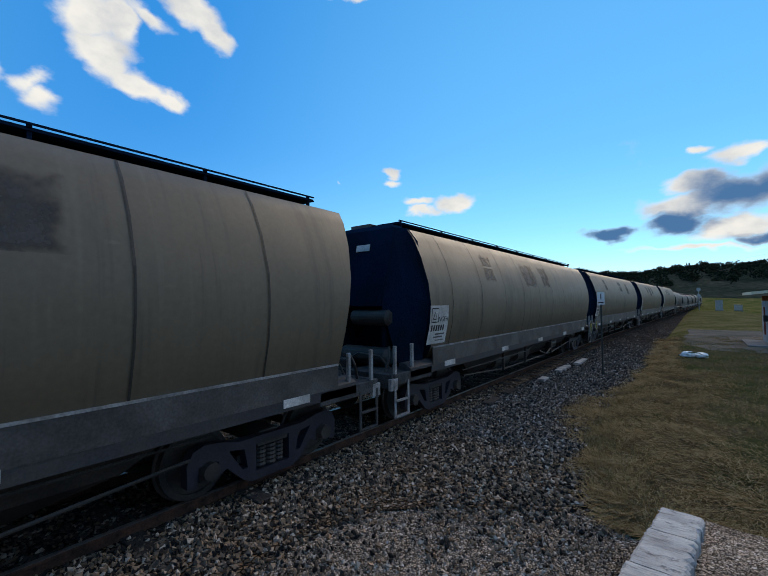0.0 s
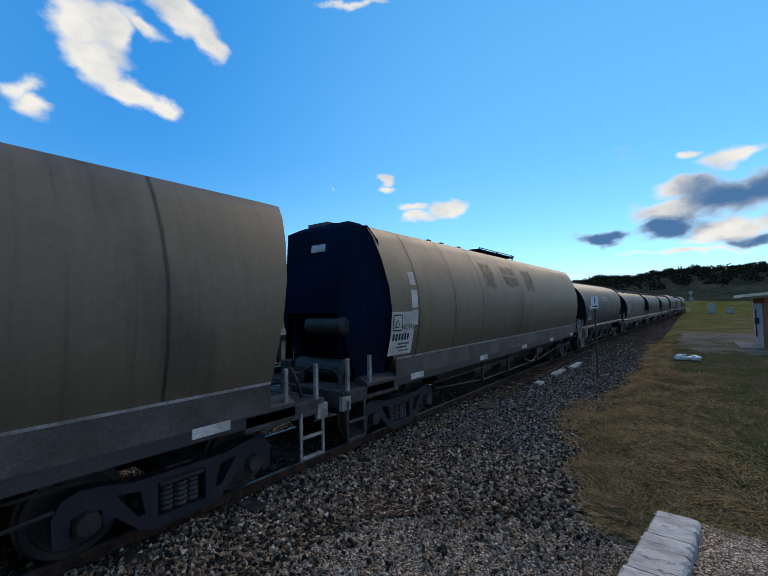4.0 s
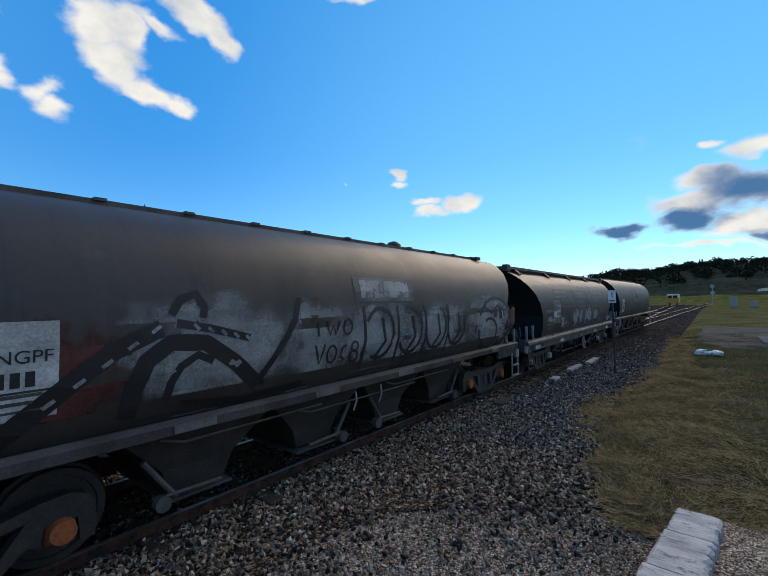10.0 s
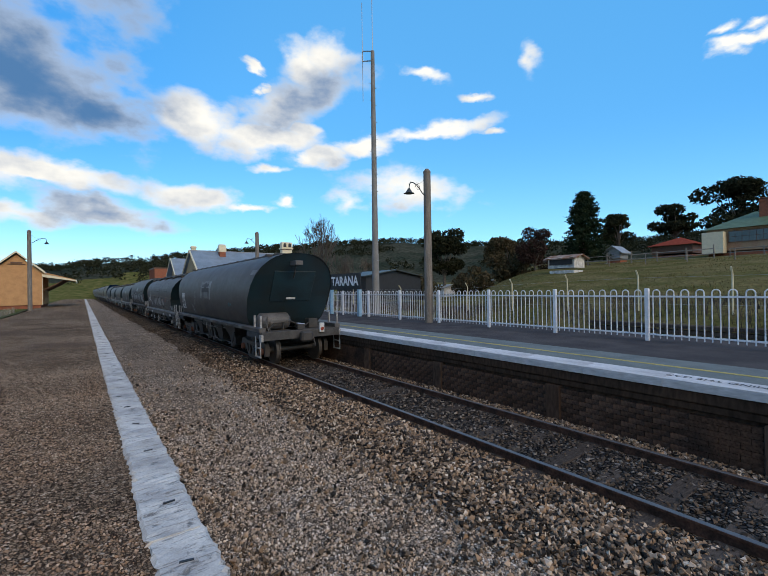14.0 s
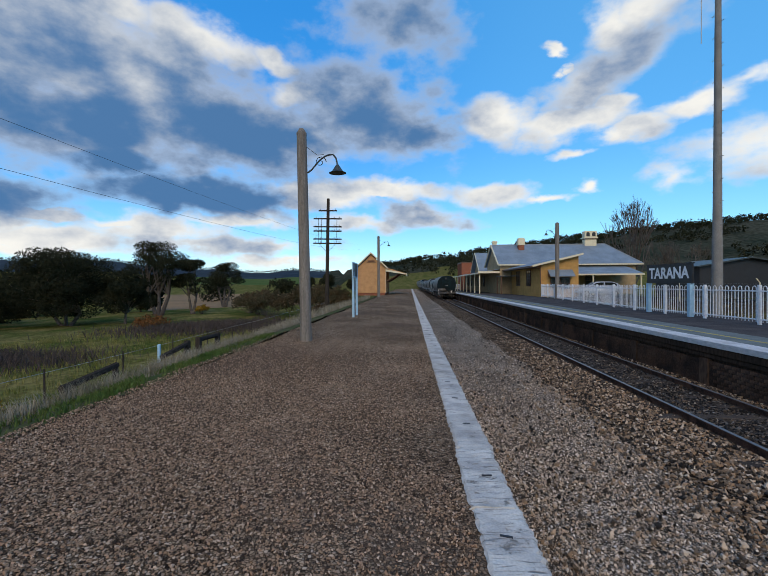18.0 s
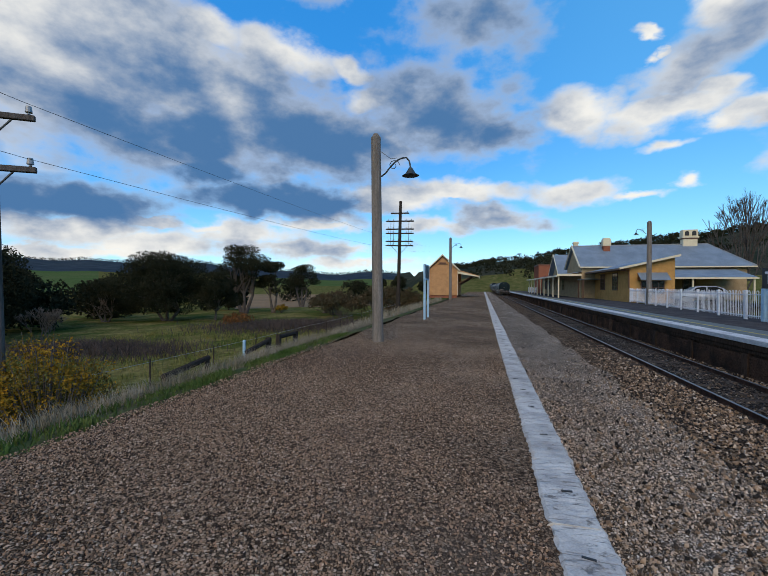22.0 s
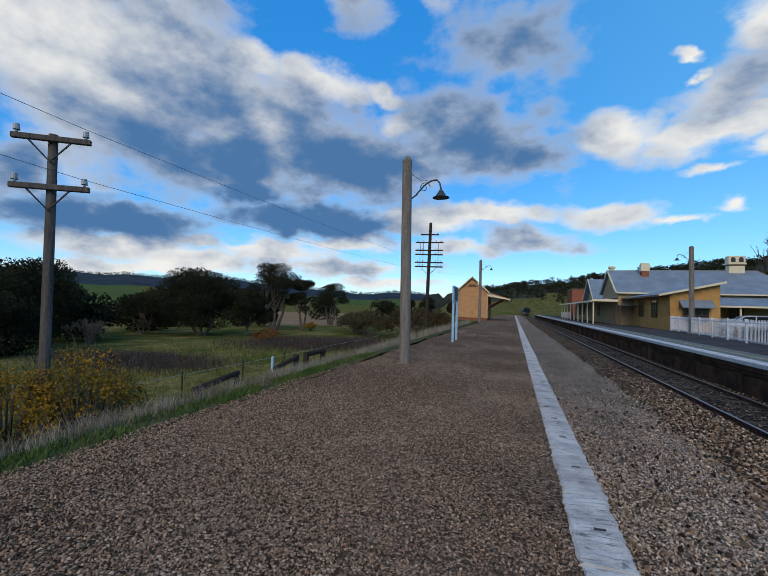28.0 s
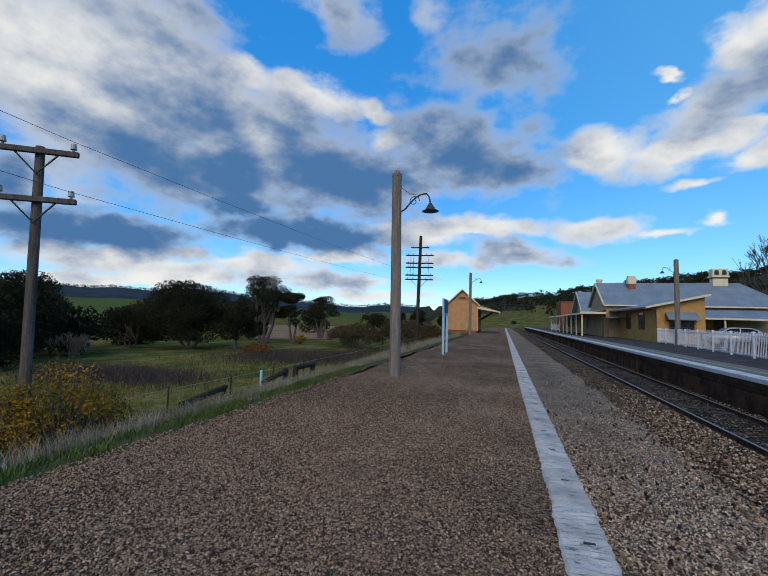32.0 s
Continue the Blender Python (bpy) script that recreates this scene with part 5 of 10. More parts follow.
def wagon(kind, length, number, label, boxes_material="rust_box"):
    """One grain wagon, centred on its own length, rails at z 0."""
    half = length / 2 - {"hopper": 0.38, "plain": 0.42, "brown": 0.25}[kind]
    w = empty("grain_wagon", None, label=label, category="railway wagon", group="grain wagons of the train")
    paint = "brown_paint" if kind == "brown" else "black_paint"
    shell, ends = body_shell(kind, half)
    part("body", shell, paint, w, smooth=True)
    for e in ends:
        part("end_sheet", e, "end_navy" if kind == "brown" else "end_teal", w, "dark raked end sheet", smooth=False)
    # frame
    hs = 1.30
    bm = bmesh.new()
    if kind == "hopper":
        for s in (-1, 1):
            prism(bm, [(s * 1.20, 1.04), (s * 1.37, 1.06), (s * 1.39, 1.16), (s * 1.30, 1.20), (s * 1.18, 1.18)], "y", -half, half)
    elif kind == "plain":
        for s in (-1, 1):
            prism(bm, [(s * 1.18, 0.80), (s * 1.35, 0.80), (s * 1.355, 0.97), (s * 1.385, 0.98), (s * 1.405, 1.01), (s * 1.395, 1.07), (s * 1.35, 1.11), (s * 1.29, 1.125), (s * 1.20, 1.125)], "y", -half, half)
    else:
        for s in (-1, 1):
            prism(bm, [(s * 1.10, 0.92), (s * 1.36, 0.93), (s * 1.36, 1.10), (s * 1.22, 1.18), (s * 1.10, 1.18)], "y", -half + 0.5, half - 0.5)
    part("side_sill", bm, "navy_sill" if kind == "brown" else "sill_grey", w, "dusty pressed steel side sill")
    bm = boxes((-0.25, 0.25, -half + 0.2, half - 0.2, 0.72, 1.05))
    part("centre_sill", bm, "black_under", w)
    for s in (-1, 1):
        a, b = sorted((s * (half - (1.5 if kind == "plain" else 1.25)), s * half))
        part("end_deck", boxes((-1.27, 1.27, a, b, 1.0, 1.05), bevel=0.008), "deck_grey", w, "dusty end deck")
        part("headstock", boxes((-1.34, 1.34, s * half - 0.06, s * half + 0.06, 0.80, 1.06), bevel=0.008), "deck_grey", w)
        for x in (-1.32, 1.32):
            part("deck_edge", boxes((x - 0.04, x + 0.04, a, b, 0.86, 1.055), bevel=0.008), "deck_grey", w)
        coupler(w, s, half, length / 2 - half)
        stanchions(w, (-1.31, 1.31), (s * (half - 0.08), s * (half - 0.62)), 1.04, 1.55)
        for x in (-1.33, 1.33):
            part("corner_casting", boxes((x - 0.035, x + 0.035, s * half - 0.10, s * half + 0.10, 0.78, 0.99), bevel=0.008), "light_steel", w)
        y = s * half - (0.42 if s > 0 else 0.0)
        for x in (-1.36, 1.36):
            ladder(w, x, y, 0.30, 0.92, 0.40, rungs=2, material="light_steel" if number % 2 == 0 else "deck_grey")
        # brake gear on the deck
        if kind == "hopper":
            tank(w, (-1.12, s * (half - 0.70), 1.33), (-0.25, s * (half - 0.70), 1.33), 0.27, "sill_grey")
            for x in (-0.9, -0.45):
                part("tank_strap", boxes((x - 0.03, x + 0.03, s * (half - 0.70) - 0.285, s * (half - 0.70) + 0.285, 1.05, 1.34), bevel=0.01), "black_under", w)
        else:
            tank(w, (-0.75, s * (half - 0.62), 1.25), (0.35, s * (half - 0.62), 1.25), 0.19)
        pts = [(-1.0, s * (half - 0.35), 1.08), (-0.8, s * (half - 0.3), 1.3), (-0.3, s * (half - 0.25), 1.34), (0.2, s * (half - 0.4), 1.12), (0.6, s * (half - 0.5), 1.3)]
        part("brake_pipe", rods(pts, 0.022), "black_under", w)
        for q in ((0.45, 0.78, s * (half - 0.75), s * (half - 0.45), 1.05, 1.36), (-0.1, 0.15, s * (half - 0.3), s * (half - 0.12), 1.05, 1.22)):
            part("valve_box", boxes(q, bevel=0.015), "black_under", w)
        part("brake_lever", rods([(-1.05, s * (half - 0.12), 1.05), (-1.08, s * (half - 0.22), 1.30), (-1.02, s * (half - 0.30), 1.50)], 0.024), "black_under", w)
        if kind == "hopper":
            if s > 0:
                tank(w, (-0.45, s * (half - 0.34), 2.30), (0.45, s * (half - 0.34), 2.30), 0.16)
                tank(w, (-0.95, s * (half - 0.50), 1.90), (-0.30, s * (half - 0.50), 1.90), 0.17)
            part("end_bracket", boxes((-0.30, -0.05, s * (half - 0.20), s * (half + 0.24), 3.10, 3.24), bevel=0.012), "sill_grey", w)
            part("bracket_rod", rods([(-0.17, s * (half - 0.05), 3.12), (-0.17, s * (half - 0.12), 2.86), (-0.17, s * (half - 0.25), 2.70)], 0.022), "black_under", w)
            part("end_panel", boxes((-0.72, 0.72, -0.012, 0.012, -0.55, 0.55), bevel=0.006), "end_panel", w, "raised dark teal end panel").matrix_basis = pose(0, s * (half - lerp(RAKE["hopper"], 2.45) - 0.02), 2.45, -s * math.degrees(math.atan2(lerp(RAKE["hopper"], 1.9) - lerp(RAKE["hopper"], 3.0), 1.1)), 0, 0)
            part("end_lettering", boxes((-0.16, 0.16, -0.004, 0.004, -0.035, 0.035)), "white_panel", w, "small white plate").matrix_basis = pose(0.0, s * (half - lerp(RAKE["hopper"], 2.05) + 0.012), 2.05, -s * 27, 0, 0)
    # handrail at deck end
    bogies = []
    by = half - (1.48 if kind == "hopper" else 1.85)
    wheels = []
    for s in (1, -1):
        b, ws = bogie(w, s * by, boxes_material)
        bogies.append(b)
        wheels += ws
    # roof gear
    if kind == "hopper":
        bm = boxes((-0.50, 0.50, -half + 0.55, half - 0.55, 3.45, 3.52))
        for k in range(12):
            y = -half + 0.9 + k * (2 * half - 1.8) / 11
            box(bm, -0.53, 0.53, y - 0.06, y + 0.06, 3.50, 3.535)
        part("roof_lid", bm, "sill_grey", w, "long hinged roof lid")
        for s in (-1, 1):
            for yy in (-half + 1.0, half - 1.0):
                part("lid_lever", boxes((s * 0.6, s * 0.78, yy - 0.1, yy + 0.1, 3.42, 3.50)), "black_under", w)
    elif kind == "plain":
        part("roof_lid", boxes((-0.42, 0.42, -half + 0.3, half - 0.3, 3.28, 3.385), bevel=0.01), "black_under", w, "dark roof lid")
        for x in (-0.6, 0.6):
            part("roof_walk", boxes((x - 0.15, x + 0.15, -half + 0.15, half - 0.15, 3.345, 3.38)), "black_under", w, "dark roof walkway")
            part("roof_rail", boxes((x * 1.29 - 0.015, x * 1.29 + 0.015, -half + 0.15, half - 0.15, 3.30, 3.335)), "light_steel", w)
        for k in range(5):
            y = -half + 0.75 + k * (2 * half - 1.5) / 4
            for s in (-1, 1):
                bm = bmesh.new()
                prism(bm, [(s * 0.72, 3.35), (s * 0.95, 3.14), (s * 0.90, 3.08), (s * 0.66, 3.22)], "y", y - 0.08, y + 0.08)
                part("walk_bracket", bm, "black_under", w)
        for s in (-1, 1):
            bm = boxes((-0.8, 0.8, s * half - 0.05, s * half + 0.05, 3.24, 3.37), (-0.85, -0.7, s * half - 0.18, s * half + 0.08, 3.22, 3.41), (0.7, 0.85, s * half - 0.18, s * half + 0.08, 3.22, 3.41))
            part("walk_end", bm, "black_under", w)
    else:
        a, b = (-half + 0.7, half - 1.2) if number >= 9 else (-0.20 * half, 0.17 * half)
        bm = boxes((-0.62, -0.06, a, b, 3.99, 4.03))
        posts = 9 if number >= 9 else 3
        for k in range(posts):
            y = a + 0.1 + k * (b - a - 0.2) / (posts - 1)
            box(bm, -0.62, -0.58, y - 0.02, y + 0.02, 3.85, 4.07)
        for z in (3.99, 4.05):
            box(bm, -0.64, -0.62, a, b, z, z + 0.02)
        part("roof_walk", bm, "end_navy", w, "dark mesh roof walkway")
        bm = boxes((0.0, 0.55, -half + 1.0, half - 1.0, 3.96, 4.03))
        part("roof_hatch", bm, "sill_grey", w)
        for y in (0.50 * half, 0.42 * half, 0.30 * half):
            part("hatch_latch", boxes((-0.52, -0.34, y - 0.07, y + 0.07, 3.88, 3.985), bevel=0.01), "black_under", w)
    # under gear
    if kind == "hopper":
        for k in range(4):
            y = -2.55 + 1.7 * k
            bm = bmesh.new()
            vs = []
            for z, hx, hy in ((1.08, 1.22, 0.86), (0.62, 1.05, 0.40), (0.34, 1.0, 0.30)):
                vs.append([bm.verts.new((sx * hx, y + sy * hy, z)) for sx, sy in ((-1, -1), (1, -1), (1, 1), (-1, 1))])
            for a, b in zip(vs, vs[1:]):
                for i in range(4):
                    bm.faces.new((a[i], a[(i + 1) % 4], b[(i + 1) % 4], b[i]))
            bm.faces.new(vs[-1])
            bmesh.ops.recalc_face_normals(bm, faces=bm.faces)
            part("hopper_chute", bm, "black_under", w)
            part("chute_gate", boxes((-1.10, 1.10, y - 0.37, y + 0.37, 0.285, 0.31), bevel=0.004), "sill_grey", w, "worn steel discharge gate")
            bm = bmesh.new()
            d = 1 if k % 2 else -1
            rod(bm, (-1.14, y + d * 0.30, 0.36), (-1.14, y + d * 0.62, 0.80), 0.03)
            rod(bm, (-1.10, y + d * 0.44, 0.34), (-1.20, y + d * 0.44, 0.34), 0.08, n=12)
            rod(bm, (-1.15, y - d * 0.2, 0.38), (-1.15, y + d * 0.4, 0.40), 0.022)
            part("gate_lever", bm, "sill_grey", w)
        for z, a, b in ((0.92, -2.6, -0.8), (0.86, -1.4, 1.1), (0.93, 0.9, 2.8)):
            part("air_line", rods([(-1.25, a, z), (-1.25, b, z), (-1.25, b + 0.25, z + 0.08)], 0.016), "sill_grey", w)
        for y in (-0.35, 0.25):
            part("hanging_hook", rods([(-1.3, y, 1.0), (-1.32, y, 0.86), (-1.3, y + 0.05, 0.72)], 0.014), "light_steel", w)
    else:
        z = 0.40
        part("brake_rod", rods([(-1.16, -half + 3.0, 0.62), (-1.16, -2.2, z), (-1.16, 2.4, z), (-1.16, half - 3.0, 0.58)], 0.02), "sill_grey" if kind == "plain" else "black_under", w)
        part("brake_cylinder", rod(bmesh.new(), (-0.98, -2.9, 0.66), (-0.98, -2.1, 0.66), 0.16, n=14), "black_under", w)
        part("pull_rod", rods([(-1.2, -0.6, 0.60), (-1.2, -1.3, 0.42), (-1.2, -2.1, 0.62)], 0.026), "sill_grey", w)
        for y in (-1.9, 0.9, 2.7):
            part("hanger", boxes((-1.24, -1.18, y - 0.03, y + 0.03, 0.40, 0.96)), "black_under", w)
        part("air_line", rods([(-1.24, -half + 2.8, 0.84), (-1.24, 0.4, 0.84), (-1.24, 0.7, 0.74), (-1.24, half - 2.8, 0.74)], 0.016), "black_under", w)
        for y in (-0.2, 1.6):
            part("air_tank", rod(bmesh.new(), (-0.80, y, 0.60), (-0.80, y + 1.1, 0.60), 0.20, n=14), "black_under", w)
        bm = bmesh.new()
        vs = []
        for zz, hx, hy in ((1.05, 1.1, half - 2.9), (0.62, 0.95, half - 3.6), (0.36, 0.6, half - 4.4)):
            vs.append([bm.verts.new((sx * hx, sy * hy, zz)) for sx, sy in ((-1, -1), (1, -1), (1, 1), (-1, 1))])
        for a, b in zip(vs, vs[1:]):
            for i in range(4):
                bm.faces.new((a[i], a[(i + 1) % 4], b[(i + 1) % 4], b[i]))
        bm.faces.new(vs[-1])
        bmesh.ops.recalc_face_normals(bm, faces=bm.faces)
        part("hopper_chute", bm, "black_under", w)
    # pale marker plates on the sill
    x, z = {"plain": (-1.362, 0.83), "hopper": (-1.386, 1.075), "brown": (-1.368, 0.98)}[kind]
    for k in range(5 if kind == "plain" else 6):
        y = {"plain": 5.60 - 2.57 * k, "hopper": 4.6 - 1.85 * k, "brown": 6.05 - 3.1 * k}[kind]
        if kind == "brown" and k > 4:
            break
        part("marker_plate", boxes((x - 0.012, x + 0.004, y - 0.22, y + 0.22, z, z + (0.085 if kind == "hopper" else 0.105))), "grey_patch" if kind == "hopper" or (kind == "plain" and (k + number) % 3 == 0) else "white_panel", w, "worn pale marker plate")
    if kind == "plain":
        for s in (-1, 1):
            part("bead", boxes((s * 1.295 - 0.012, s * 1.295 + 0.012, -half + 1.45, half - 1.45, 1.125, 1.145)), "light_steel", w)
            for k in range(4):
                part("lashing_lug", boxes((s * 1.34 - 0.04, s * 1.34 + 0.04, 4.0 - 2.6 * k - 0.05, 4.0 - 2.6 * k + 0.05, 1.12, 1.16), bevel=0.008), "light_steel", w)
    if kind == "brown":
        for s in (-1, 1):
            for k in range(9):
                y = 6.08 - 1.49 * k
                prev = None
                bm = bmesh.new()
                for z, ww in PROFILE["brown"][1:8]:
                    a = bm.verts.new((s * (ww + 0.010), y - 0.013, z)); b = bm.verts.new((s * (ww + 0.010), y + 0.013, z))
                    if prev:
                        bm.faces.new((prev[0], prev[1], b, a))
                    prev = (a, b)
                part("seam", bm, "seam_dark", w, "dark vertical panel seam")
            x = s * 1.355
            part("bead", boxes((x - 0.02, x + 0.02, -half + 0.9, half - 1.3, 1.40, 1.425)), "light_steel", w)
            part("sill_plate", boxes((x - 0.012, x + 0.004, -half + 0.9, half - 1.3, 1.07, 1.399)), "sill_grey", w, "dusty sloping sill plate")
        back = half - 1.12
        # outer wings that close the corner between side sheet and housing
        for x in (-1, 1):
            V = [(x * 1.42, back + 0.02, 2.3), (x * 1.16, back + 0.02, 3.55), (x * 0.94, back + 0.05, 3.84), (x * 0.80, back + 0.36, 3.80), (x * 0.66, back + 0.58, 2.25), (x * 0.95, back + 0.42, 1.10), (x * 1.22, back - 0.02, 1.20)]
            bm = bmesh.new()
            vs = [bm.verts.new(v) for v in V]
            hub = bm.verts.new((x * 1.02, back + 0.30, 2.5))
            for i in range(len(vs)):
                bm.faces.new((vs[i], vs[(i + 1) % len(vs)], hub))
            bmesh.ops.recalc_face_normals(bm, faces=bm.faces)
            bmesh.ops.solidify(bm, geom=bm.faces[:], thickness=0.02)
            part("end_wing", bm, "end_navy", w, "navy corner wing")
        V = []
        for z, hw, y in ((3.94, 0.62, 0.20), (3.82, 0.84, 0.40), (3.1, 0.78, 0.50), (2.25, 0.64, 0.62)):
            V += [(-hw, back + y, z), (hw, back + y, z), (hw, back - 0.1, z), (-hw, back - 0.1, z)]
        F = [(0, 1, 2, 3), (15, 14, 13, 12)]
        for i in range(3):
            F += [(4 * i + j, 4 * i + 4 + j, 4 * i + 4 + (j + 1) % 4, 4 * i + (j + 1) % 4) for j in range(4)]
        part("end_housing", quadmesh(V, F), "end_navy", w, "navy end housing that narrows downward")
        part("end_plate", boxes((-0.18, 0.18, -0.006, 0.006, -0.07, 0.07)), "white_panel", w, "small white end plate").matrix_basis = pose(-0.1, back + 0.468, 3.45, 8, 0, 0)
        for x in (-0.60, 0.60):
            part("end_rib", boxes((x - 0.05, x + 0.05, back, back + 0.45, 1.06, 2.26), bevel=0.01), "end_navy", w)
        tank(w, (-0.78, back + 0.50, 2.02), (0.10, back + 0.50, 2.02), 0.16)
        if number % 2 == 0:
            bm = bmesh.new()
            for x in (0.55, 0.95):
                rod(bm, (x, half - 0.15, 1.05), (x, half - 0.52, 3.75), 0.024)
                for p, q in (((x, half - 0.52, 3.75), (x, half - 0.50, 4.02)), ((x, half - 0.50, 4.02), (x, half - 0.72, 4.05)), ((x, half - 0.72, 4.05), (x, half - 0.80, 3.85))):
                    rod(bm, p, q, 0.018)
            for k in range(9):
                rod(bm, (0.55, half - 0.19 - 0.041 * k, 1.35 + 0.3 * k), (0.95, half - 0.19 - 0.041 * k, 1.35 + 0.3 * k), 0.015)
            part("end_ladder", bm, "black_under", w, "dark ladder with hooped top")
    return w, half, wheels


WHEELS = []
TRAIN = []   # (thing, place along the train)
CONSIST = [("hopper", -0.95, 12.75), ("plain", 12.75, 26.55), ("hopper", 26.55, 39.65), ("plain", 39.65, 52.85), ("plain", 52.85, 66.3), ("plain", 66.3, 79.82), ("hopper", 79.82, 93.18)]
CONSIST += [("brown", 93.18 + 16.56 * k, 93.18 + 16.56 * (k + 1)) for k in range(12)]
LABELS = {"hopper": "grimy black grain hopper wagon with raked ends and four discharge chutes",
          "plain": "grimy dark grain wagon with roof walkway, deep raked ends and graffiti",
          "brown": "tall weathered grey-brown grain wagon with navy ends"}
for n, (kind, a, b) in enumerate(CONSIST):
    w, half, wheels = wagon(kind, b - a, n, LABELS[kind], ("orange_box" if n == 2 else "rust_box") if kind == "hopper" else ("black_under" if kind == "brown" else "white_box" if n == 1 else "orange_box" if n == 4 else "rust_box"))
    TRAIN.append((w, (a + b) / 2, kind, half))
    WHEELS += [(ob, (a + b) / 2 + ob.parent.location.y + ob.location.y, ob.location.y) for ob in wheels]


# ---------------------------------------------------------------- paint and writing on the wagon sides
M["cyan_spray"] = mat("teal spray paint", (0.03, 0.17, 0.22), 0.6, 0, 0.35, 3, 0, (0.02, 0.08, 0.11))
M["blue_spray"] = mat("blue spray paint", (0.02, 0.07, 0.19), 0.6, 0, 0.35, 3, 0, (0.02, 0.05, 0.11))
M["silver_spray"] = mat("dull silver spray paint", (0.20, 0.20, 0.20), 0.55, 0.1, 0.4, 1.6, 0, (0.09, 0.085, 0.08))
M["pale_spray"] = mat("faded white spray paint", (0.30, 0.30, 0.29), 0.7, 0, 0.4, 3, 0, (0.15, 0.145, 0.14))
M["black_spray"] = mat("black spray paint", (0.018, 0.017, 0.018), 0.6, 0, 0.3, 3)
M["red_spray"] = mat("dark red spray paint", (0.095, 0.026, 0.022), 0.6, 0, 0.4, 2, 0, (0.05, 0.022, 0.02))
M["tan_stripe"] = mat("dirty tan stripe paint", (0.22, 0.16, 0.10), 0.6, 0, 0.3, 3)


def mist(name, color, threshold=0.45, scale=2.2, square=False, soft=0.2, inner=0.55):
    """Thin overspray: breaks up into the paint below and fades out at its rim."""
    m = mat(name, color, 0.6, 0, 0.3, 3)
    nt = m.node_tree
    N, L = nt.nodes.new, nt.links.new
    co = N("ShaderNodeTexCoord")
    off = N("ShaderNodeVectorMath"); off.operation = "SUBTRACT"; off.inputs[1].default_value = (0.5, 0.5, 0.5)
    L(co.outputs["Generated"], off.inputs[0])
    flat = N("ShaderNodeVectorMath"); flat.operation = "MULTIPLY"; flat.inputs[1].default_value = (0, 2, 2)
    L(off.outputs[0], flat.inputs[0])
    rim = N("ShaderNodeMapRange")
    if square:
        ab = N("ShaderNodeVectorMath"); ab.operation = "ABSOLUTE"
        L(flat.outputs[0], ab.inputs[0])
        sx = N("ShaderNodeSeparateXYZ"); L(ab.outputs[0], sx.inputs[0])
        far = N("ShaderNodeMath"); far.operation = "MAXIMUM"
        L(sx.outputs[1], far.inputs[0]); L(sx.outputs[2], far.inputs[1])
        rim.inputs["From Min"].default_value, rim.inputs["From Max"].default_value = 1.0, inner
        L(far.outputs[0], rim.inputs["Value"])
    else:
        ln = N("ShaderNodeVectorMath"); ln.operation = "LENGTH"
        L(flat.outputs[0], ln.inputs[0])
        rim.inputs["From Min"].default_value, rim.inputs["From Max"].default_value = 1.25, 0.3
        L(ln.outputs["Value"], rim.inputs["Value"])
    n = N("ShaderNodeTexNoise"); n.inputs["Scale"].default_value = scale; n.inputs["Detail"].default_value = 7; n.inputs["Roughness"].default_value = 0.6
    L(co.outputs["Object"], n.inputs["Vector"])
    add = N("ShaderNodeMath"); add.operation = "MULTIPLY_ADD"; add.inputs[1].default_value = 0.55
    L(rim.outputs[0], add.inputs[0]); L(n.outputs["Fac"], add.inputs[2])
    al = N("ShaderNodeMapRange"); al.interpolation_type = "SMOOTHSTEP"
    al.inputs["From Min"].default_value = 0.42 + threshold; al.inputs["From Max"].default_value = 0.42 + soft + threshold
    L(add.outputs[0], al.inputs["Value"]); L(al.outputs[0], nt.nodes["Principled BSDF"].inputs["Alpha"])
    return m


M["tan_grey"] = mat("weathered tan-grey paint", (0.20, 0.175, 0.15), 0.65, 0, 0.3, 3, 0, (0.14, 0.125, 0.11))
M["white_patch"] = mat("yellowed white paint", (0.40, 0.38, 0.33), 0.65, 0, 0.3, 3, 0, (0.22, 0.20, 0.17))
M["orange_spray"] = mat("faded orange spray paint", (0.42, 0.12, 0.03), 0.6, 0, 0.4, 6, 0, (0.18, 0.07, 0.03))
M["green_spray"] = mat("dull yellow-green spray paint", (0.16, 0.18, 0.07), 0.6, 0, 0.4, 5, 0, (0.07, 0.08, 0.04))
M["blue_black"] = mat("blue-black smear", (0.016, 0.020, 0.034), 0.5, 0, 0.3, 4)
M["silver_block"] = mist("square block of dull silver overpaint", (0.185, 0.185, 0.18), 0.16, 3.4, True, 0.5, 0.93)
M["purple_mist"] = mist("dull purple overspray", (0.10, 0.055, 0.085), 0.36)
M["blue_mist"] = mist("blue-grey overpaint", (0.060, 0.068, 0.080), 0.30, 2.4, True)
M["pale_mist"] = mist("faded white overspray", (0.33, 0.33, 0.32), 0.38)
M["silver_mist"] = mist("dull silver overspray", (0.29, 0.29, 0.285), 0.10, 2.6, False, 0.45)
M["pale_block"] = mist("torn pale paint", (0.33, 0.33, 0.32), 0.50, 4.0, True, 0.15, 0.85)
M["grey_mist"] = mist("grey overpaint", (0.10, 0.096, 0.09), 0.36, 2.4, True)
M["soot_mist"] = mist("soot stain", (0.060, 0.052, 0.046), 0.34, 3.4, True, 0.5)
M["red_mist"] = mist("dark red overspray", (0.11, 0.028, 0.022), 0.36)


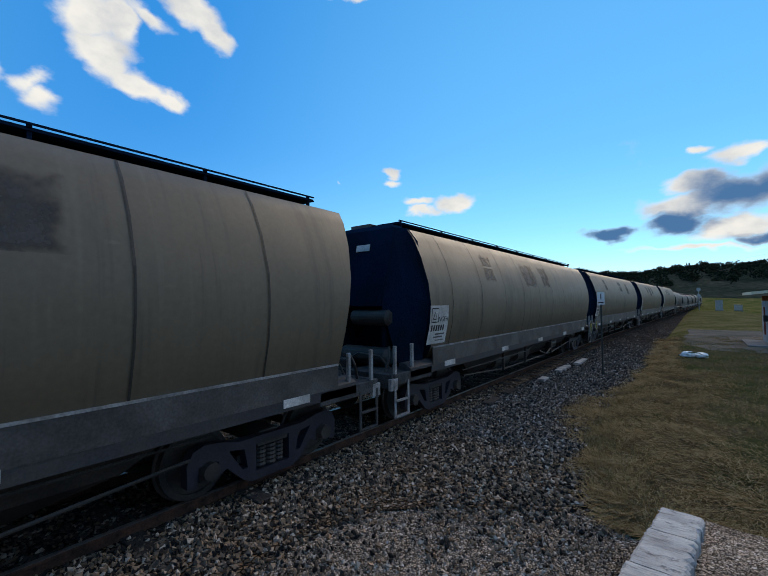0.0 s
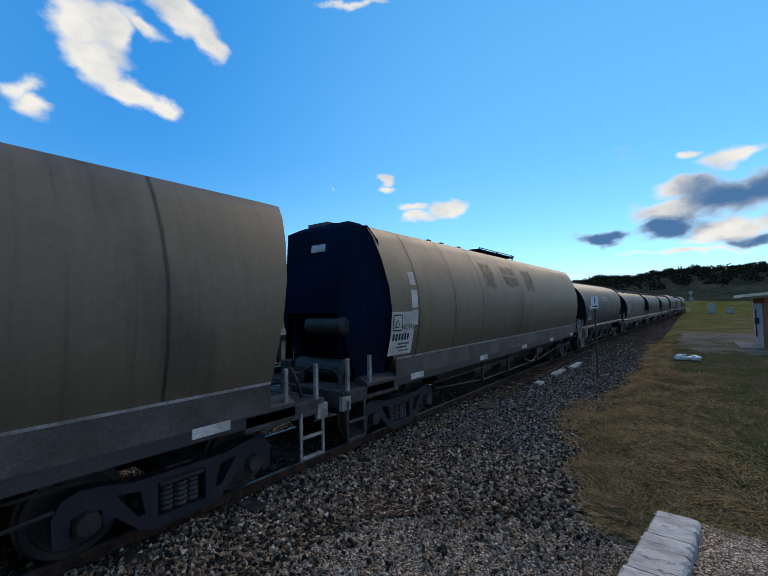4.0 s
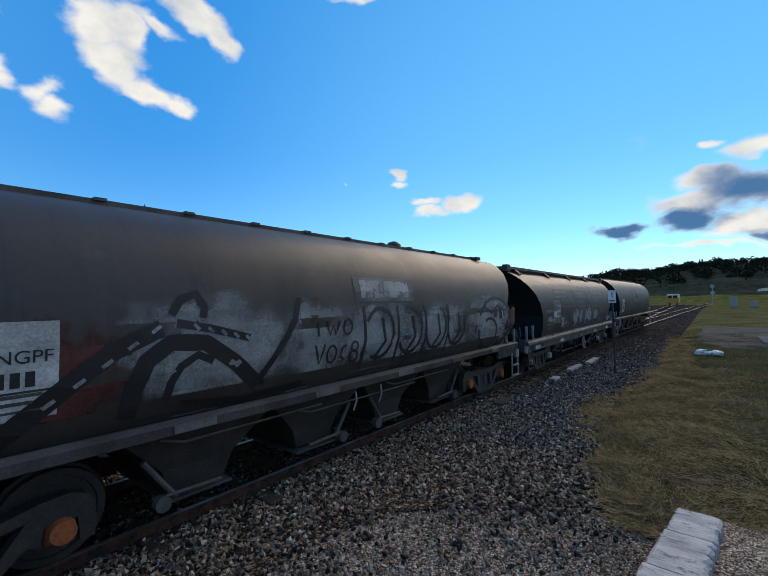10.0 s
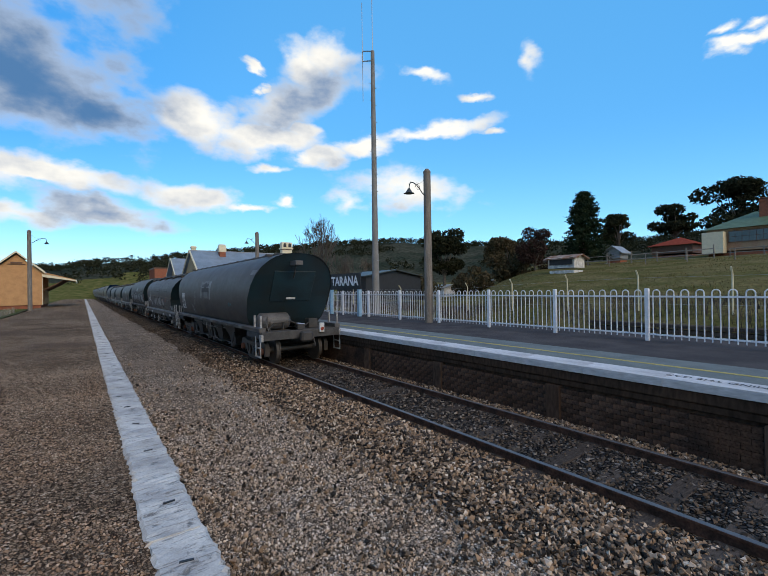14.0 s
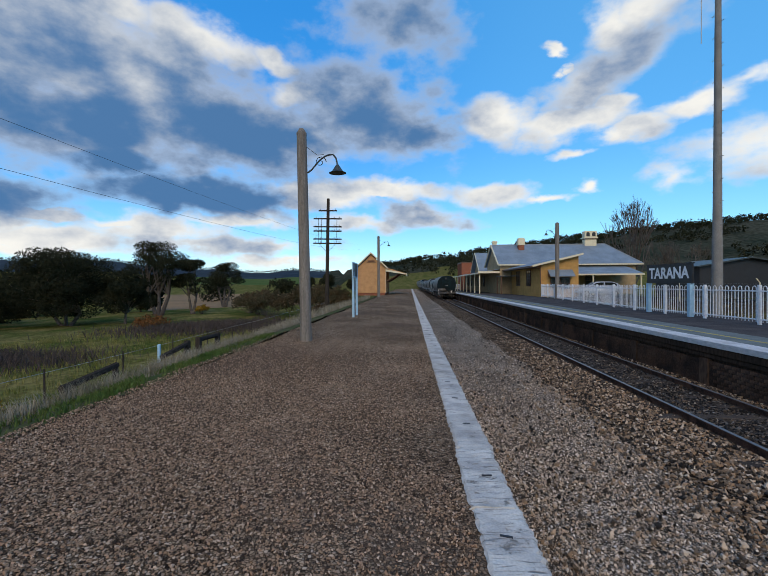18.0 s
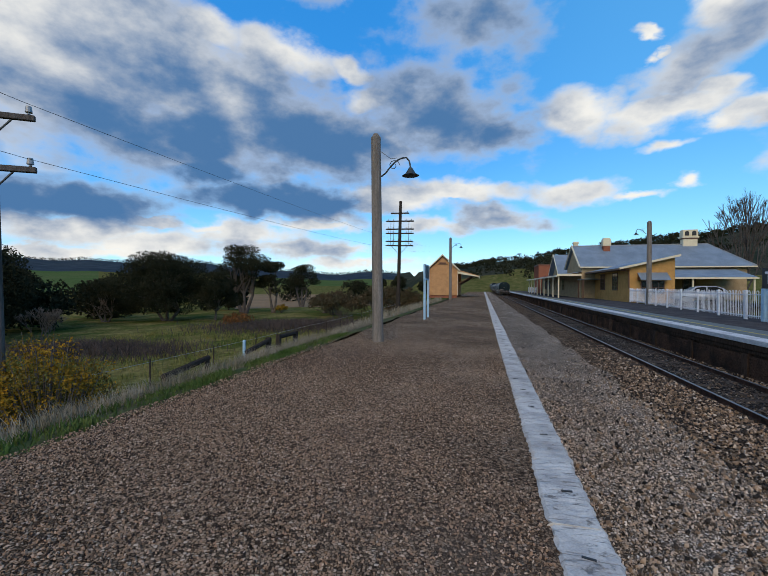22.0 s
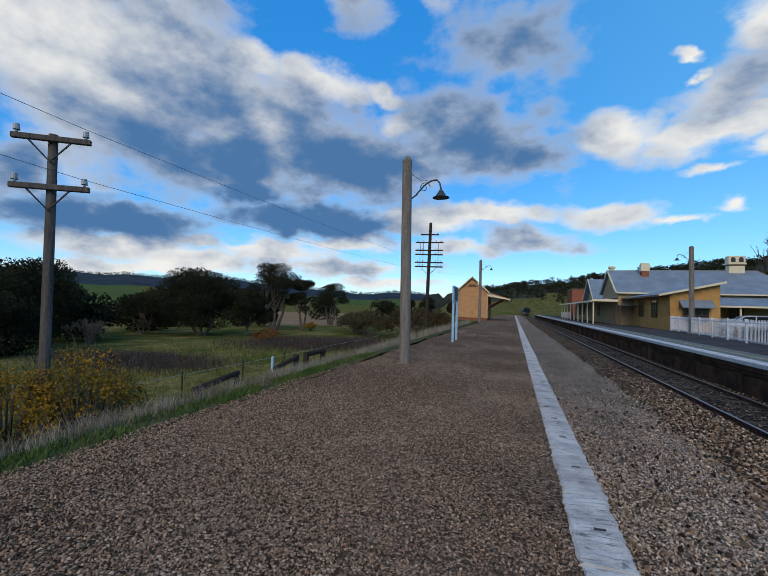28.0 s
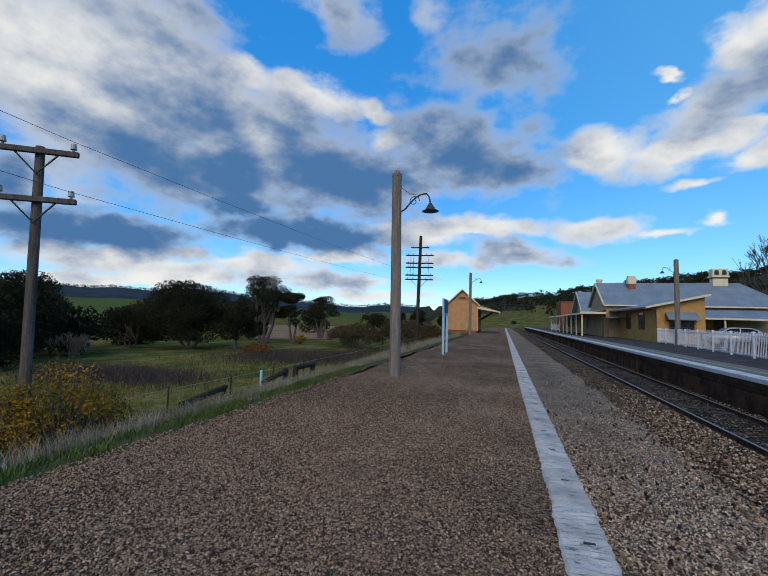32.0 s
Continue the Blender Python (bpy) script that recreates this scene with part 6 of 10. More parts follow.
def side_text(w, kind, body, y, z, size, material="lettering", lift=0.012):
    x = -side_w(kind, z) - lift
    dz = 0.1
    lean = math.degrees(math.atan2(side_w(kind, z + dz) - side_w(kind, z - dz), 2 * dz))
    text("lettering", body, size, pose(x, y, z, 90 , 0, -90) @ pose(0, 0, 0, lean, 0, 0), material, w, thick=0.001)


def paint(w, kind, name, material, rects=(), lines=(), width=0.03, label="", lift=0.006):
    ob = None
    for y0, z0, y1, z1 in rects:
        ob = part(name, patch(bmesh.new(), kind, y0, y1, z0, z1, lift), material, w, label)
    if not lines:
        return ob
    for pts in lines:
        bm = bmesh.new()
        stroke(bm, kind, pts, width, lift + 0.003)
        ob = part(name, bm, material, w, label)
    return ob


def ident_panel(w, kind, y1, code, bars=2, width=0.72, code_size=0.20):
    """White panel with a triangle in a box, the class code, and bars for the small writing."""
    y0 = y1 - width
    paint(w, kind, "white_panel", "white_panel", [(y0, 1.48, y1, 2.25)], label="dirty white identification panel")
    a, b = y1 - 0.05, y1 - 0.31
    paint(w, kind, "panel_mark", "lettering", (), [[(a, 2.19), (b, 2.19), (b, 1.92), (a, 1.92), (a, 2.19)], [(a - 0.06, 1.98), (a - 0.13, 2.12), (a - 0.20, 1.98), (a - 0.06, 1.98)]], 0.026, "triangle in a black square", 0.010)
    side_text(w, kind, code, y0 + 0.215, 1.97, code_size * 0.72)
    rows = [(y0 + 0.10, 1.78, y1 - 0.06, 1.86)] if bars > 0 else []
    paint(w, kind, "number_bar", "lettering", [(y1 - 0.06 - 0.09 * k - 0.06, 1.74, y1 - 0.06 - 0.09 * k, 1.86) for k in range(6)], label="painted number marks", lift=0.010)
    paint(w, kind, "small_print", "grey_patch", [(y0 + 0.1, 1.66, y1 - 0.25, 1.69), (y0 + 0.16, 1.60, y1 - 0.2, 1.63), (y0 + 0.08, 1.54, y1 - 0.3, 1.56)], label="rows of illegible small print", lift=0.010)


def scrawl(rng, y, z, w, h, n=3):
    """Loose tag-like strokes in a box."""
    out = []
    for k in range(n):
        cy, cz = y - w * (k + 0.5) / n, z + h / 2
        pts = []
        for i in range(rng.randint(4, 7)):   # crossing strokes, up and down
            side = 1 if i % 2 else -1
            pts.append((cy + w / n * rng.uniform(-0.75, 0.75), cz + h * 0.5 * side * rng.uniform(0.2, 1.1)))
        for _ in range(2):   # round the corners
            pts = [pts[0]] + [((a * 3 + c) / 4, (b * 3 + d) / 4) if h == 0 else ((a + c * 3) / 4, (b + d * 3) / 4) for (a, b), (c, d) in zip(pts, pts[1:]) for h in (0, 1)] + [pts[-1]]
        out.append(pts)
    return out


def decorate():
    rng = random.Random(21)
    for n, (w, u, kind, half) in enumerate(TRAIN):
        if kind == "brown":
            ident_panel(w, kind, half - 1.05, "NGFH")
            tops = [(4.3, 3.4), (2.9, 1.9), (1.6, -0.1), (-0.3, -1.5), (-2.8, -4.0)]
            for y0, y1 in rng.sample(tops, 3):
                paint(w, kind, "soot_stain", "soot_mist", [(y0, rng.uniform(2.5, 2.8), y1, 3.62)], label="dark soot stain below the roof")
            if n == 7:
                paint(w, kind, "tall_plate", "white_panel", [(half - 1.9, 2.0, half - 1.7, 3.0)])
    w, u, kind, half = TRAIN[0]
    ident_panel(w, kind, 4.80, "NGPF")
    paint(w, kind, "worn_panel", "grey_patch", [(0.84, 2.02, -0.94, 2.74)], label="faded operator panel, scraped and overpainted")
    paint(w, kind, "panel_stripe", "silver_spray", [(0.84, 2.15, 0.64, 2.73), (-0.76, 1.98, -0.94, 2.72)], lift=0.009)
    paint(w, kind, "panel_face", "pale_spray", [(0.62, 2.46, -0.74, 2.71)], lift=0.009)
    paint(w, kind, "name_bar", "lettering", [(0.58 - 0.125 * k, 2.50, 0.48 - 0.125 * k, 2.62) for k in range(5)] + [(-0.1 - 0.14 * k, 2.50, -0.21 - 0.14 * k, 2.62) for k in range(4)], lift=0.012, label="dark bars of a worn name")
    paint(w, kind, "overpaint", "black_spray", [(0.5, 2.28, -0.66, 2.45), (0.1, 2.42, -0.25, 2.66)], lift=0.014)
    drips = []
    for k in range(6):
        y = 2.05 - 0.075 * k
        drips.append([(y, 2.32 - 0.05 * (k % 2)), (y + 0.03, 2.1), (y - 0.04, 1.85), (y + 0.02, 1.62 - 0.09 * (k % 3))])
    drips += [[(2.05, 2.3), (1.9, 2.1), (1.85, 1.7), (1.95, 1.35)], [(1.66, 2.33), (1.72, 2.05), (1.85, 1.6), (1.9, 1.38)]]
    paint(w, kind, "paint_drip", "pale_spray", (), drips, 0.028, "thin white paint drips")
    blob = [(2.58, 1.70, 2.30, 1.56), (2.54, 1.52, 2.32, 1.32), (2.70, 1.50, 2.2, 1.45), (2.66, 1.36, 2.24, 1.30), (2.6, 1.78, 2.5, 1.68), (2.38, 1.78, 2.28, 1.68)]
    paint(w, kind, "white_stencil", "pale_spray", [(c2, z0, a2, z1) for (a2, z1, c2, z0) in blob], label="smudged white stencil")
    paint(w, kind, "teal_tag", "cyan_spray", (), scrawl(rng, -3.36, 1.74, 0.4, 0.2, 3), 0.026)
    paint(w, kind, "small_plate", "grey_patch", [(-5.5, 2.82, -5.95, 2.96)])
    paint(w, kind, "pale_spot", "pale_spray", [(5.25, 1.42, 5.05, 1.56)])
    # second wagon: patched code panel, a scratched line along the side, torn pale patches
    w, u, kind, half = TRAIN[1]
    paint(w, kind, "code_panel", "tan_grey", [(4.05, 1.51, 3.33, 2.29)], label="weathered tan-grey code panel")
    paint(w, kind, "code_plate", "white_panel", [(3.72, 1.93, 3.30, 2.12), (4.07, 1.72, 3.30, 1.92)], lift=0.009)
    side_text(w, kind, "NGKF", 3.51, 2.025, 0.17)
    paint(w, kind, "number_bar", "lettering", [(3.79 - 0.085 * k, 1.76, 3.735 - 0.085 * k, 1.88) for k in range(6)], lift=0.012)
    paint(w, kind, "tan_stripe", "tan_stripe", [(4.92, 1.90, 4.08, 1.99)])
    paint(w, kind, "scratch_line", "tan_stripe", (), [[(3.25, 2.05), (1.9, 2.06), (0.4, 2.02), (-1.2, 2.04), (-2.6, 1.98), (-4.0, 1.95), (-5.4, 1.92)]], 0.022)
    paint(w, kind, "white_scrape", "pale_block", [(4.78, 1.60, 4.42, 1.80), (4.5, 1.58, 3.85, 1.74), (3.25, 1.32, 2.75, 1.72), (2.72, 1.38, 2.4, 1.72)], label="torn pale paint patch")
    paint(w, kind, "stencil_bar", "tan_stripe", [(4.72 - 0.11 * k, 1.45, 4.65 - 0.11 * k, 1.54) for k in range(6)] + [(4.55, 1.32, 4.25, 1.40)])
    paint(w, kind, "grey_haze", "grey_mist", [(4.2, 2.25, 1.8, 3.0), (1.8, 2.2, -1.2, 3.0), (-1.0, 2.2, -4.4, 3.0)], label="patchy pale grey along the upper side", lift=0.004)
    paint(w, kind, "pale_wedge", "silver_mist", [(1.8, 1.25, 0.75, 2.02), (0.70, 1.25, 0.15, 2.0), (-0.15, 1.2, -0.62, 2.04), (-0.65, 1.25, -1.4, 2.0), (-1.6, 1.25, -2.6, 1.95), (-4.5, 1.15, -5.7, 1.5)], lift=0.005)
    paint(w, kind, "pale_wedge", "pale_mist", [(1.5, 1.45, 0.6, 2.0), (-0.2, 1.3, -1.3, 2.0), (-4.6, 1.16, -5.6, 1.42)], lift=0.007)
    paint(w, kind, "grey_band", "grey_mist", [(3.2, 1.2, 1.8, 1.6), (-2.4, 1.15, -4.4, 1.5)], lift=0.004)
    paint(w, kind, "code_frame", "pale_spray", (), [[(-4.05, 2.15), (-4.7, 2.15), (-4.7, 1.92), (-4.05, 1.92), (-4.05, 2.15)], [(-4.12, 1.98), (-4.12, 2.1), (-4.32, 2.1)]], 0.03)
    paint(w, kind, "number_bar", "pale_spray", [(-4.12 - 0.1 * k, 1.66, -4.18 - 0.1 * k, 1.82) for k in range(6)], lift=0.010)
    paint(w, kind, "orange_fleck", "orange_spray", [(-2.95, 1.66, -3.12, 1.74), (-3.28, 1.68, -3.42, 1.86), (-3.55, 1.80, -3.66, 1.92), (-2.2, 1.76, -2.34, 1.86), (-1.6, 1.72, -1.72, 1.82)])
    paint(w, kind, "white_fleck", "pale_spray", [(-1.5, 1.7, -1.58, 1.82), (-3.02, 1.76, -3.09, 1.88), (-3.8, 1.68, -3.9, 1.78), (-2.05, 2.14, -2.2, 2.26)])
    # third wagon, the large silver piece
    w, u, kind, half = TRAIN[2]
    ident_panel(w, kind, 4.62, "NGPF")
    paint(w, kind, "silver_piece", "silver_mist", [(3.5, 1.2, 1.7, 2.52), (1.75, 1.2, 0.3, 2.45), (0.4, 1.2, -1.4, 2.35), (-1.3, 1.2, -3.2, 2.35), (-3.0, 1.2, -5.6, 2.5)], label="large silver graffiti piece with black outlines", lift=0.004)
    paint(w, kind, "silver_piece", "silver_mist", [(3.3, 1.3, 1.4, 2.3), (0.9, 1.3, -1.0, 2.3), (-0.9, 1.3, -2.9, 2.2), (-3.5, 1.3, -5.3, 2.4)], lift=0.0055)
    paint(w, kind, "black_outline", "black_spray", (), [[(4.35, 1.25), (4.07, 1.5), (3.8, 1.73), (3.52, 1.95), (3.11, 2.14)], [(3.38, 1.30), (3.33, 1.6), (3.24, 1.83), (3.02, 1.99), (2.67, 1.96), (2.32, 1.71), (1.95, 1.36)]], 0.17, lift=0.007)
    paint(w, kind, "black_outline", "black_spray", (), [[(3.04, 1.42), (3.0, 1.6), (2.92, 1.74), (2.75, 1.84), (2.58, 1.76)], [(2.97, 2.18), (2.6, 2.10), (2.15, 1.97)], [(3.02, 2.26), (2.92, 2.42), (2.76, 2.47), (2.68, 2.34), (2.70, 2.22)], [(1.42, 2.42), (1.50, 2.15), (1.62, 1.95), (1.97, 1.48)], [(2.9, 1.35), (2.2, 1.25), (1.3, 1.30)]], 0.085, lift=0.0075)
    paint(w, kind, "outline_tick", "pale_spray", (), [[(4.0 - 0.2 * k, 1.54 + 0.14 * k), (3.92 - 0.2 * k, 1.60 + 0.14 * k)] for k in range(5)] + [[(2.8 - 0.15 * k, 2.16 - 0.04 * k), (2.74 - 0.15 * k, 2.10 - 0.04 * k)] for k in range(5)], 0.035, lift=0.011)
    paint(w, kind, "black_tag", "black_spray", (), [[(1.22, 2.12), (1.0, 2.11)], [(1.12, 2.11), (1.10, 1.90)], [(0.96, 2.10), (0.90, 1.90), (0.83, 2.04), (0.78, 1.90), (0.70, 2.10)], arc(0.54, 2.0, 0.09, 0.11, 0, 360), [(1.15, 1.78), (1.06, 1.52), (0.98, 1.78)], arc(0.84, 1.63, 0.09, 0.12, 0, 360), [(0.55, 1.74), (0.64, 1.70), (0.66, 1.58), (0.56, 1.52)], arc(0.38, 1.70, 0.07, 0.07, 0, 360), arc(0.38, 1.56, 0.08, 0.08, 0, 360)], 0.035, lift=0.009)
    letters = []
    for k, y in enumerate((-0.2, -1.05, -1.9, -2.7)):
        letters += [arc(y, 1.85, 0.36, 0.40, 30 + 40 * k, 300 + 30 * k), [(y + 0.40, 2.28), (y + 0.34, 1.8), (y + 0.42, 1.32)], [(y - 0.05, 2.1), (y - 0.15, 1.72), (y + 0.1, 1.45)]]
    paint(w, kind, "black_outline", "black_spray", (), letters, 0.065, lift=0.0075)
    paint(w, kind, "black_outline", "black_spray", (), [arc(-4.65, 1.78, 0.92, 0.62, 20, 350, 20), arc(-4.3, 1.55, 0.45, 0.36, 60, 330), [(-3.6, 2.1), (-4.0, 2.18), (-4.4, 2.05), (-4.75, 2.22), (-5.05, 2.05)]], 0.07, lift=0.0075)
    paint(w, kind, "red_stroke", "red_spray", [(-4.50, 1.92, -4.72, 2.14), (-3.55, 1.62, -3.66, 1.80)], lift=0.009)
    paint(w, kind, "black_fill", "black_spray", [(-4.85, 1.88, -5.10, 2.14)], lift=0.009)
    paint(w, kind, "white_stroke", "white_panel", (), [[(-4.98, 2.08), (-5.08, 1.88)], [(-4.3, 1.70), (-4.6, 1.66)]], 0.05, lift=0.012)
    paint(w, kind, "red_haze", "red_mist", [(4.6, 1.2, 3.2, 2.35), (-5.2, 1.3, -6.0, 2.3), (1.35, 2.1, 1.0, 2.5)], lift=0.003)
    paint(w, kind, "scraped_plate", "grey_patch", [(0.35, 2.36, -1.20, 2.74)])
    paint(w, kind, "plate_wear", "pale_block", [(0.30, 2.40, -1.15, 2.72)], lift=0.008)
    # fourth wagon: chalk tags and a coloured piece
    w, u, kind, half = TRAIN[3]
    paint(w, kind, "white_panel", "silver_spray", [(4.50, 1.55, 3.86, 2.30)], label="weathered pale panel")
    paint(w, kind, "number_bar", "grey_patch", [(4.42 - 0.09 * k, 1.82, 4.37 - 0.09 * k, 1.94) for k in range(6)], lift=0.010)
    paint(w, kind, "torn_label", "white_patch", [(0.42, 2.25, -0.70, 2.41), (0.42, 2.12, 0.02, 2.25), (-0.32, 2.12, -0.70, 2.25)], label="torn pale label")
    paint(w, kind, "label_tear", "black_spray", (), [[(0.0, 2.12), (-0.14, 2.27), (-0.26, 2.29)]], 0.09, lift=0.010)
    paint(w, kind, "chalk_tag", "pale_spray", (), [arc(2.40, 1.98, 0.14, 0.16, 40, 320), arc(2.40, 1.98, 0.17, 0.19, 60, 400)] + scrawl(rng, 2.25, 1.86, 0.5, 0.24, 4) + scrawl(rng, 2.5, 1.52, 0.85, 0.2, 6), 0.022)
    paint(w, kind, "chalk_tag", "pale_spray", (), scrawl(rng, 0.62, 1.55, 0.95, 0.34, 7) + [[(0.4, 1.42), (0.34, 1.25), (0.2, 1.18)], [(0.05, 1.5), (0.0, 1.36)]], 0.026)
    paint(w, kind, "grey_scuff", "grey_mist", [(3.6, 1.3, 2.6, 1.85), (1.4, 1.7, 0.7, 2.1)], lift=0.004)
    paint(w, kind, "red_haze", "red_mist", [(-1.5, 1.3, -2.6, 2.05), (-2.7, 1.55, -3.6, 2.1), (-1.9, 1.15, -2.7, 1.6)], lift=0.003)
    paint(w, kind, "purple_haze", "purple_mist", [(-2.4, 1.4, -3.2, 2.0), (-0.7, 1.5, -1.4, 2.0)], lift=0.0035)
    paint(w, kind, "silver_fill", "silver_mist", [(-0.6, 1.3, -1.5, 2.0), (-1.3, 1.25, -2.1, 1.85)], lift=0.0045)
    paint(w, kind, "piece_outline", "pale_spray", (), [[(-0.65, 1.5), (-0.75, 1.95), (-1.3, 1.96), (-1.25, 1.7)], [(-0.7, 1.32), (-1.0, 1.62), (-1.35, 1.3)], arc(-1.75, 1.62, 0.28, 0.2, 10, 200), [(-1.5, 1.98), (-2.0, 2.04), (-2.4, 1.96)], [(-2.7, 1.98), (-3.3, 2.02), (-3.25, 1.6)], [(-0.45, 1.9), (-0.6, 1.86)], [(-0.35, 1.5), (-0.6, 1.22)]], 0.032, lift=0.009)
    paint(w, kind, "green_tag", "green_spray", (), scrawl(rng, -3.4, 1.45, 0.9, 0.45, 4) + [arc(-0.25, 1.22, 0.22, 0.08, 90, 330)], 0.04, lift=0.008)
    # fifth wagon: framed panel, overpainted band
    w, u, kind, half = TRAIN[4]
    paint(w, kind, "panel_frame", "grey_mist", [(0.85, 1.72, -1.02, 2.60)], label="faded operator panel, scraped and overpainted", lift=0.004)
    paint(w, kind, "panel_frame", "grey_patch", [(0.80, 1.95, 0.58, 2.56), (-0.78, 1.95, -0.99, 2.56)], lift=0.005)
    paint(w, kind, "panel_wear", "pale_block", [(0.56, 2.2, -0.74, 2.48)], lift=0.006)
    paint(w, kind, "blue_smear", "blue_black", [(0.50, 2.08, -0.66, 2.30)], lift=0.008)
    paint(w, kind, "yellow_smear", "yellow_line", (), [[(0.3, 2.08), (0.0, 2.04), (-0.3, 2.06), (-0.6, 2.0)], [(0.1, 1.98), (-0.4, 1.99)]], 0.02, lift=0.010)
    paint(w, kind, "buffed_patch", "blue_mist", [(4.6, 1.2, 2.9, 1.95), (2.9, 1.55, 1.2, 2.0), (2.0, 1.2, 1.0, 1.6)], label="blue-grey buffed-over graffiti", lift=0.004)
    paint(w, kind, "buffed_patch", "grey_mist", [(0.15, 1.32, -0.55, 1.76), (-0.75, 1.2, -1.4, 1.95), (-1.4, 1.25, -2.3, 1.9), (-2.3, 1.25, -3.1, 1.85), (-3.0, 1.25, -3.7, 1.8)], lift=0.004)
    paint(w, kind, "buffed_patch", "silver_mist", [(0.1, 1.35, -0.5, 1.72), (-1.0, 1.3, -1.5, 1.8), (-2.6, 1.4, -3.1, 1.8)], lift=0.005)
    paint(w, kind, "code_panel", "silver_spray", [(-3.65, 1.90, -3.95, 2.16), (-3.97, 1.80, -4.30, 2.16), (-3.63, 1.55, -4.38, 1.78)])
    paint(w, kind, "code_ring", "black_spray", (), [arc(-3.80, 2.03, 0.09, 0.09, 0, 360)], 0.03, lift=0.010)
    paint(w, kind, "number_bar", "lettering", [(-3.72 - 0.1 * k, 1.61, -3.78 - 0.1 * k, 1.73) for k in range(6)], lift=0.010)
    paint(w, kind, "green_tag", "green_spray", (), scrawl(rng, -3.3, 1.3, 0.5, 0.45, 2) + scrawl(rng, -4.4, 1.25, 0.5, 0.3, 2), 0.03, lift=0.008)
    # sixth wagon: square blocks of silver-grey overpaint
    w, u, kind, half = TRAIN[5]
    paint(w, kind, "white_panel", "white_patch", [(4.45, 1.51, 3.80, 2.25)], label="pale panel")
    paint(w, kind, "panel_bar", "grey_patch", [(4.4, 2.12, 3.9, 2.15), (4.4, 2.04, 4.0, 2.06)], lift=0.010)
    blocks = [(3.75, 1.15, 2.70, 2.10), (2.66, 1.15, 1.62, 2.11), (1.57, 1.15, 0.52, 2.08), (-0.66, 1.15, -1.72, 2.06), (-1.77, 1.15, -2.82, 2.05), (-2.87, 1.15, -4.1, 2.0)]
    for b in blocks:
        paint(w, kind, "buffed_block", "silver_block", [b], label="block of silver-grey overpaint", lift=0.004)
    paint(w, kind, "old_logo", "pale_block", [(0.28, 2.10, -0.63, 2.40), (0.24, 1.58, -0.64, 2.05)], label="scraped pale remains of a logo", lift=0.006)
    paint(w, kind, "old_logo", "pale_spray", [(0.26, 2.30, -0.10, 2.39), (-0.25, 2.16, -0.62, 2.38), (0.05, 1.95, -0.62, 2.05), (-0.50, 1.62, -0.64, 2.0)], lift=0.007)
    paint(w, kind, "black_ring", "black_spray", (), [arc(2.18, 1.55, 0.40, 0.28, 0, 360, 24), arc(1.85, 1.91, 0.17, 0.14, 0, 360, 18), arc(2.48, 1.91, 0.17, 0.14, 0, 360, 18)], 0.045, "black sprayed rings")
    paint(w, kind, "black_scrawl", "black_spray", (), scrawl(rng, 3.6, 1.45, 0.8, 0.5, 3) + scrawl(rng, 1.5, 1.6, 0.9, 0.35, 4) + scrawl(rng, -1.0, 1.6, 0.5, 0.3, 2) + scrawl(rng, -1.9, 1.3, 0.8, 0.5, 4) + scrawl(rng, -3.0, 1.2, 1.0, 0.6, 5), 0.028, lift=0.008)
    paint(w, kind, "pale_scrawl", "pale_spray", (), scrawl(rng, -1.9, 1.3, 0.8, 0.45, 3) + scrawl(rng, -3.0, 1.25, 1.1, 0.5, 4), 0.018, lift=0.009)
    # seventh wagon
    w, u, kind, half = TRAIN[6]
    ident_panel(w, kind, 4.72, "NGPF")
    paint(w, kind, "cyan_letters", "cyan_spray", (), [[(3.40, 1.30), (3.34, 1.98), (2.70, 1.98)], [(3.36, 1.66), (2.85, 1.66)], [(2.45, 1.98), (2.52, 1.36)], [(1.05, 1.96), (1.55, 1.94), (1.62, 1.74), (1.12, 1.62), (1.02, 1.44), (1.62, 1.34)]], 0.14, "large teal sprayed letters")
    paint(w, kind, "letter_shade", "black_spray", (), [[(3.30, 1.28), (3.24, 1.90), (2.68, 1.90)], [(2.38, 1.96), (2.44, 1.36)]], 0.03, lift=0.011)
    paint(w, kind, "blue_splash", "cyan_spray", (), scrawl(rng, 4.7, 1.5, 0.7, 0.7, 2), 0.06, lift=0.013)
    paint(w, kind, "name_plate", "white_patch", [(0.60, 2.46, -0.72, 2.70)], label="scraped white name plate")
    paint(w, kind, "name_bar", "lettering", [(0.54 - 0.13 * k, 2.54, 0.45 - 0.13 * k, 2.65) for k in range(5)] + [(-0.22 - 0.125 * k, 2.54, -0.31 - 0.125 * k, 2.65) for k in range(4)], lift=0.010)
    paint(w, kind, "scrape", "black_spray", [(0.16, 2.44, -0.20, 2.56), (0.36, 2.40, -0.35, 2.48)], lift=0.012)
    paint(w, kind, "plate_edge", "grey_patch", [(-0.76, 2.36, -0.92, 2.70)])
    paint(w, kind, "blue_piece", "blue_spray", (), [[(1.75, 1.28), (1.3, 1.34), (0.85, 1.24)], [(1.6, 1.48), (1.2, 1.52), (0.98, 1.40)]], 0.17, "dark blue graffiti piece", lift=0.004)
    paint(w, kind, "teal_blob", "cyan_spray", (), [[(1.7, 1.92), (1.4, 1.95), (1.18, 1.90)]], 0.15, lift=0.005)
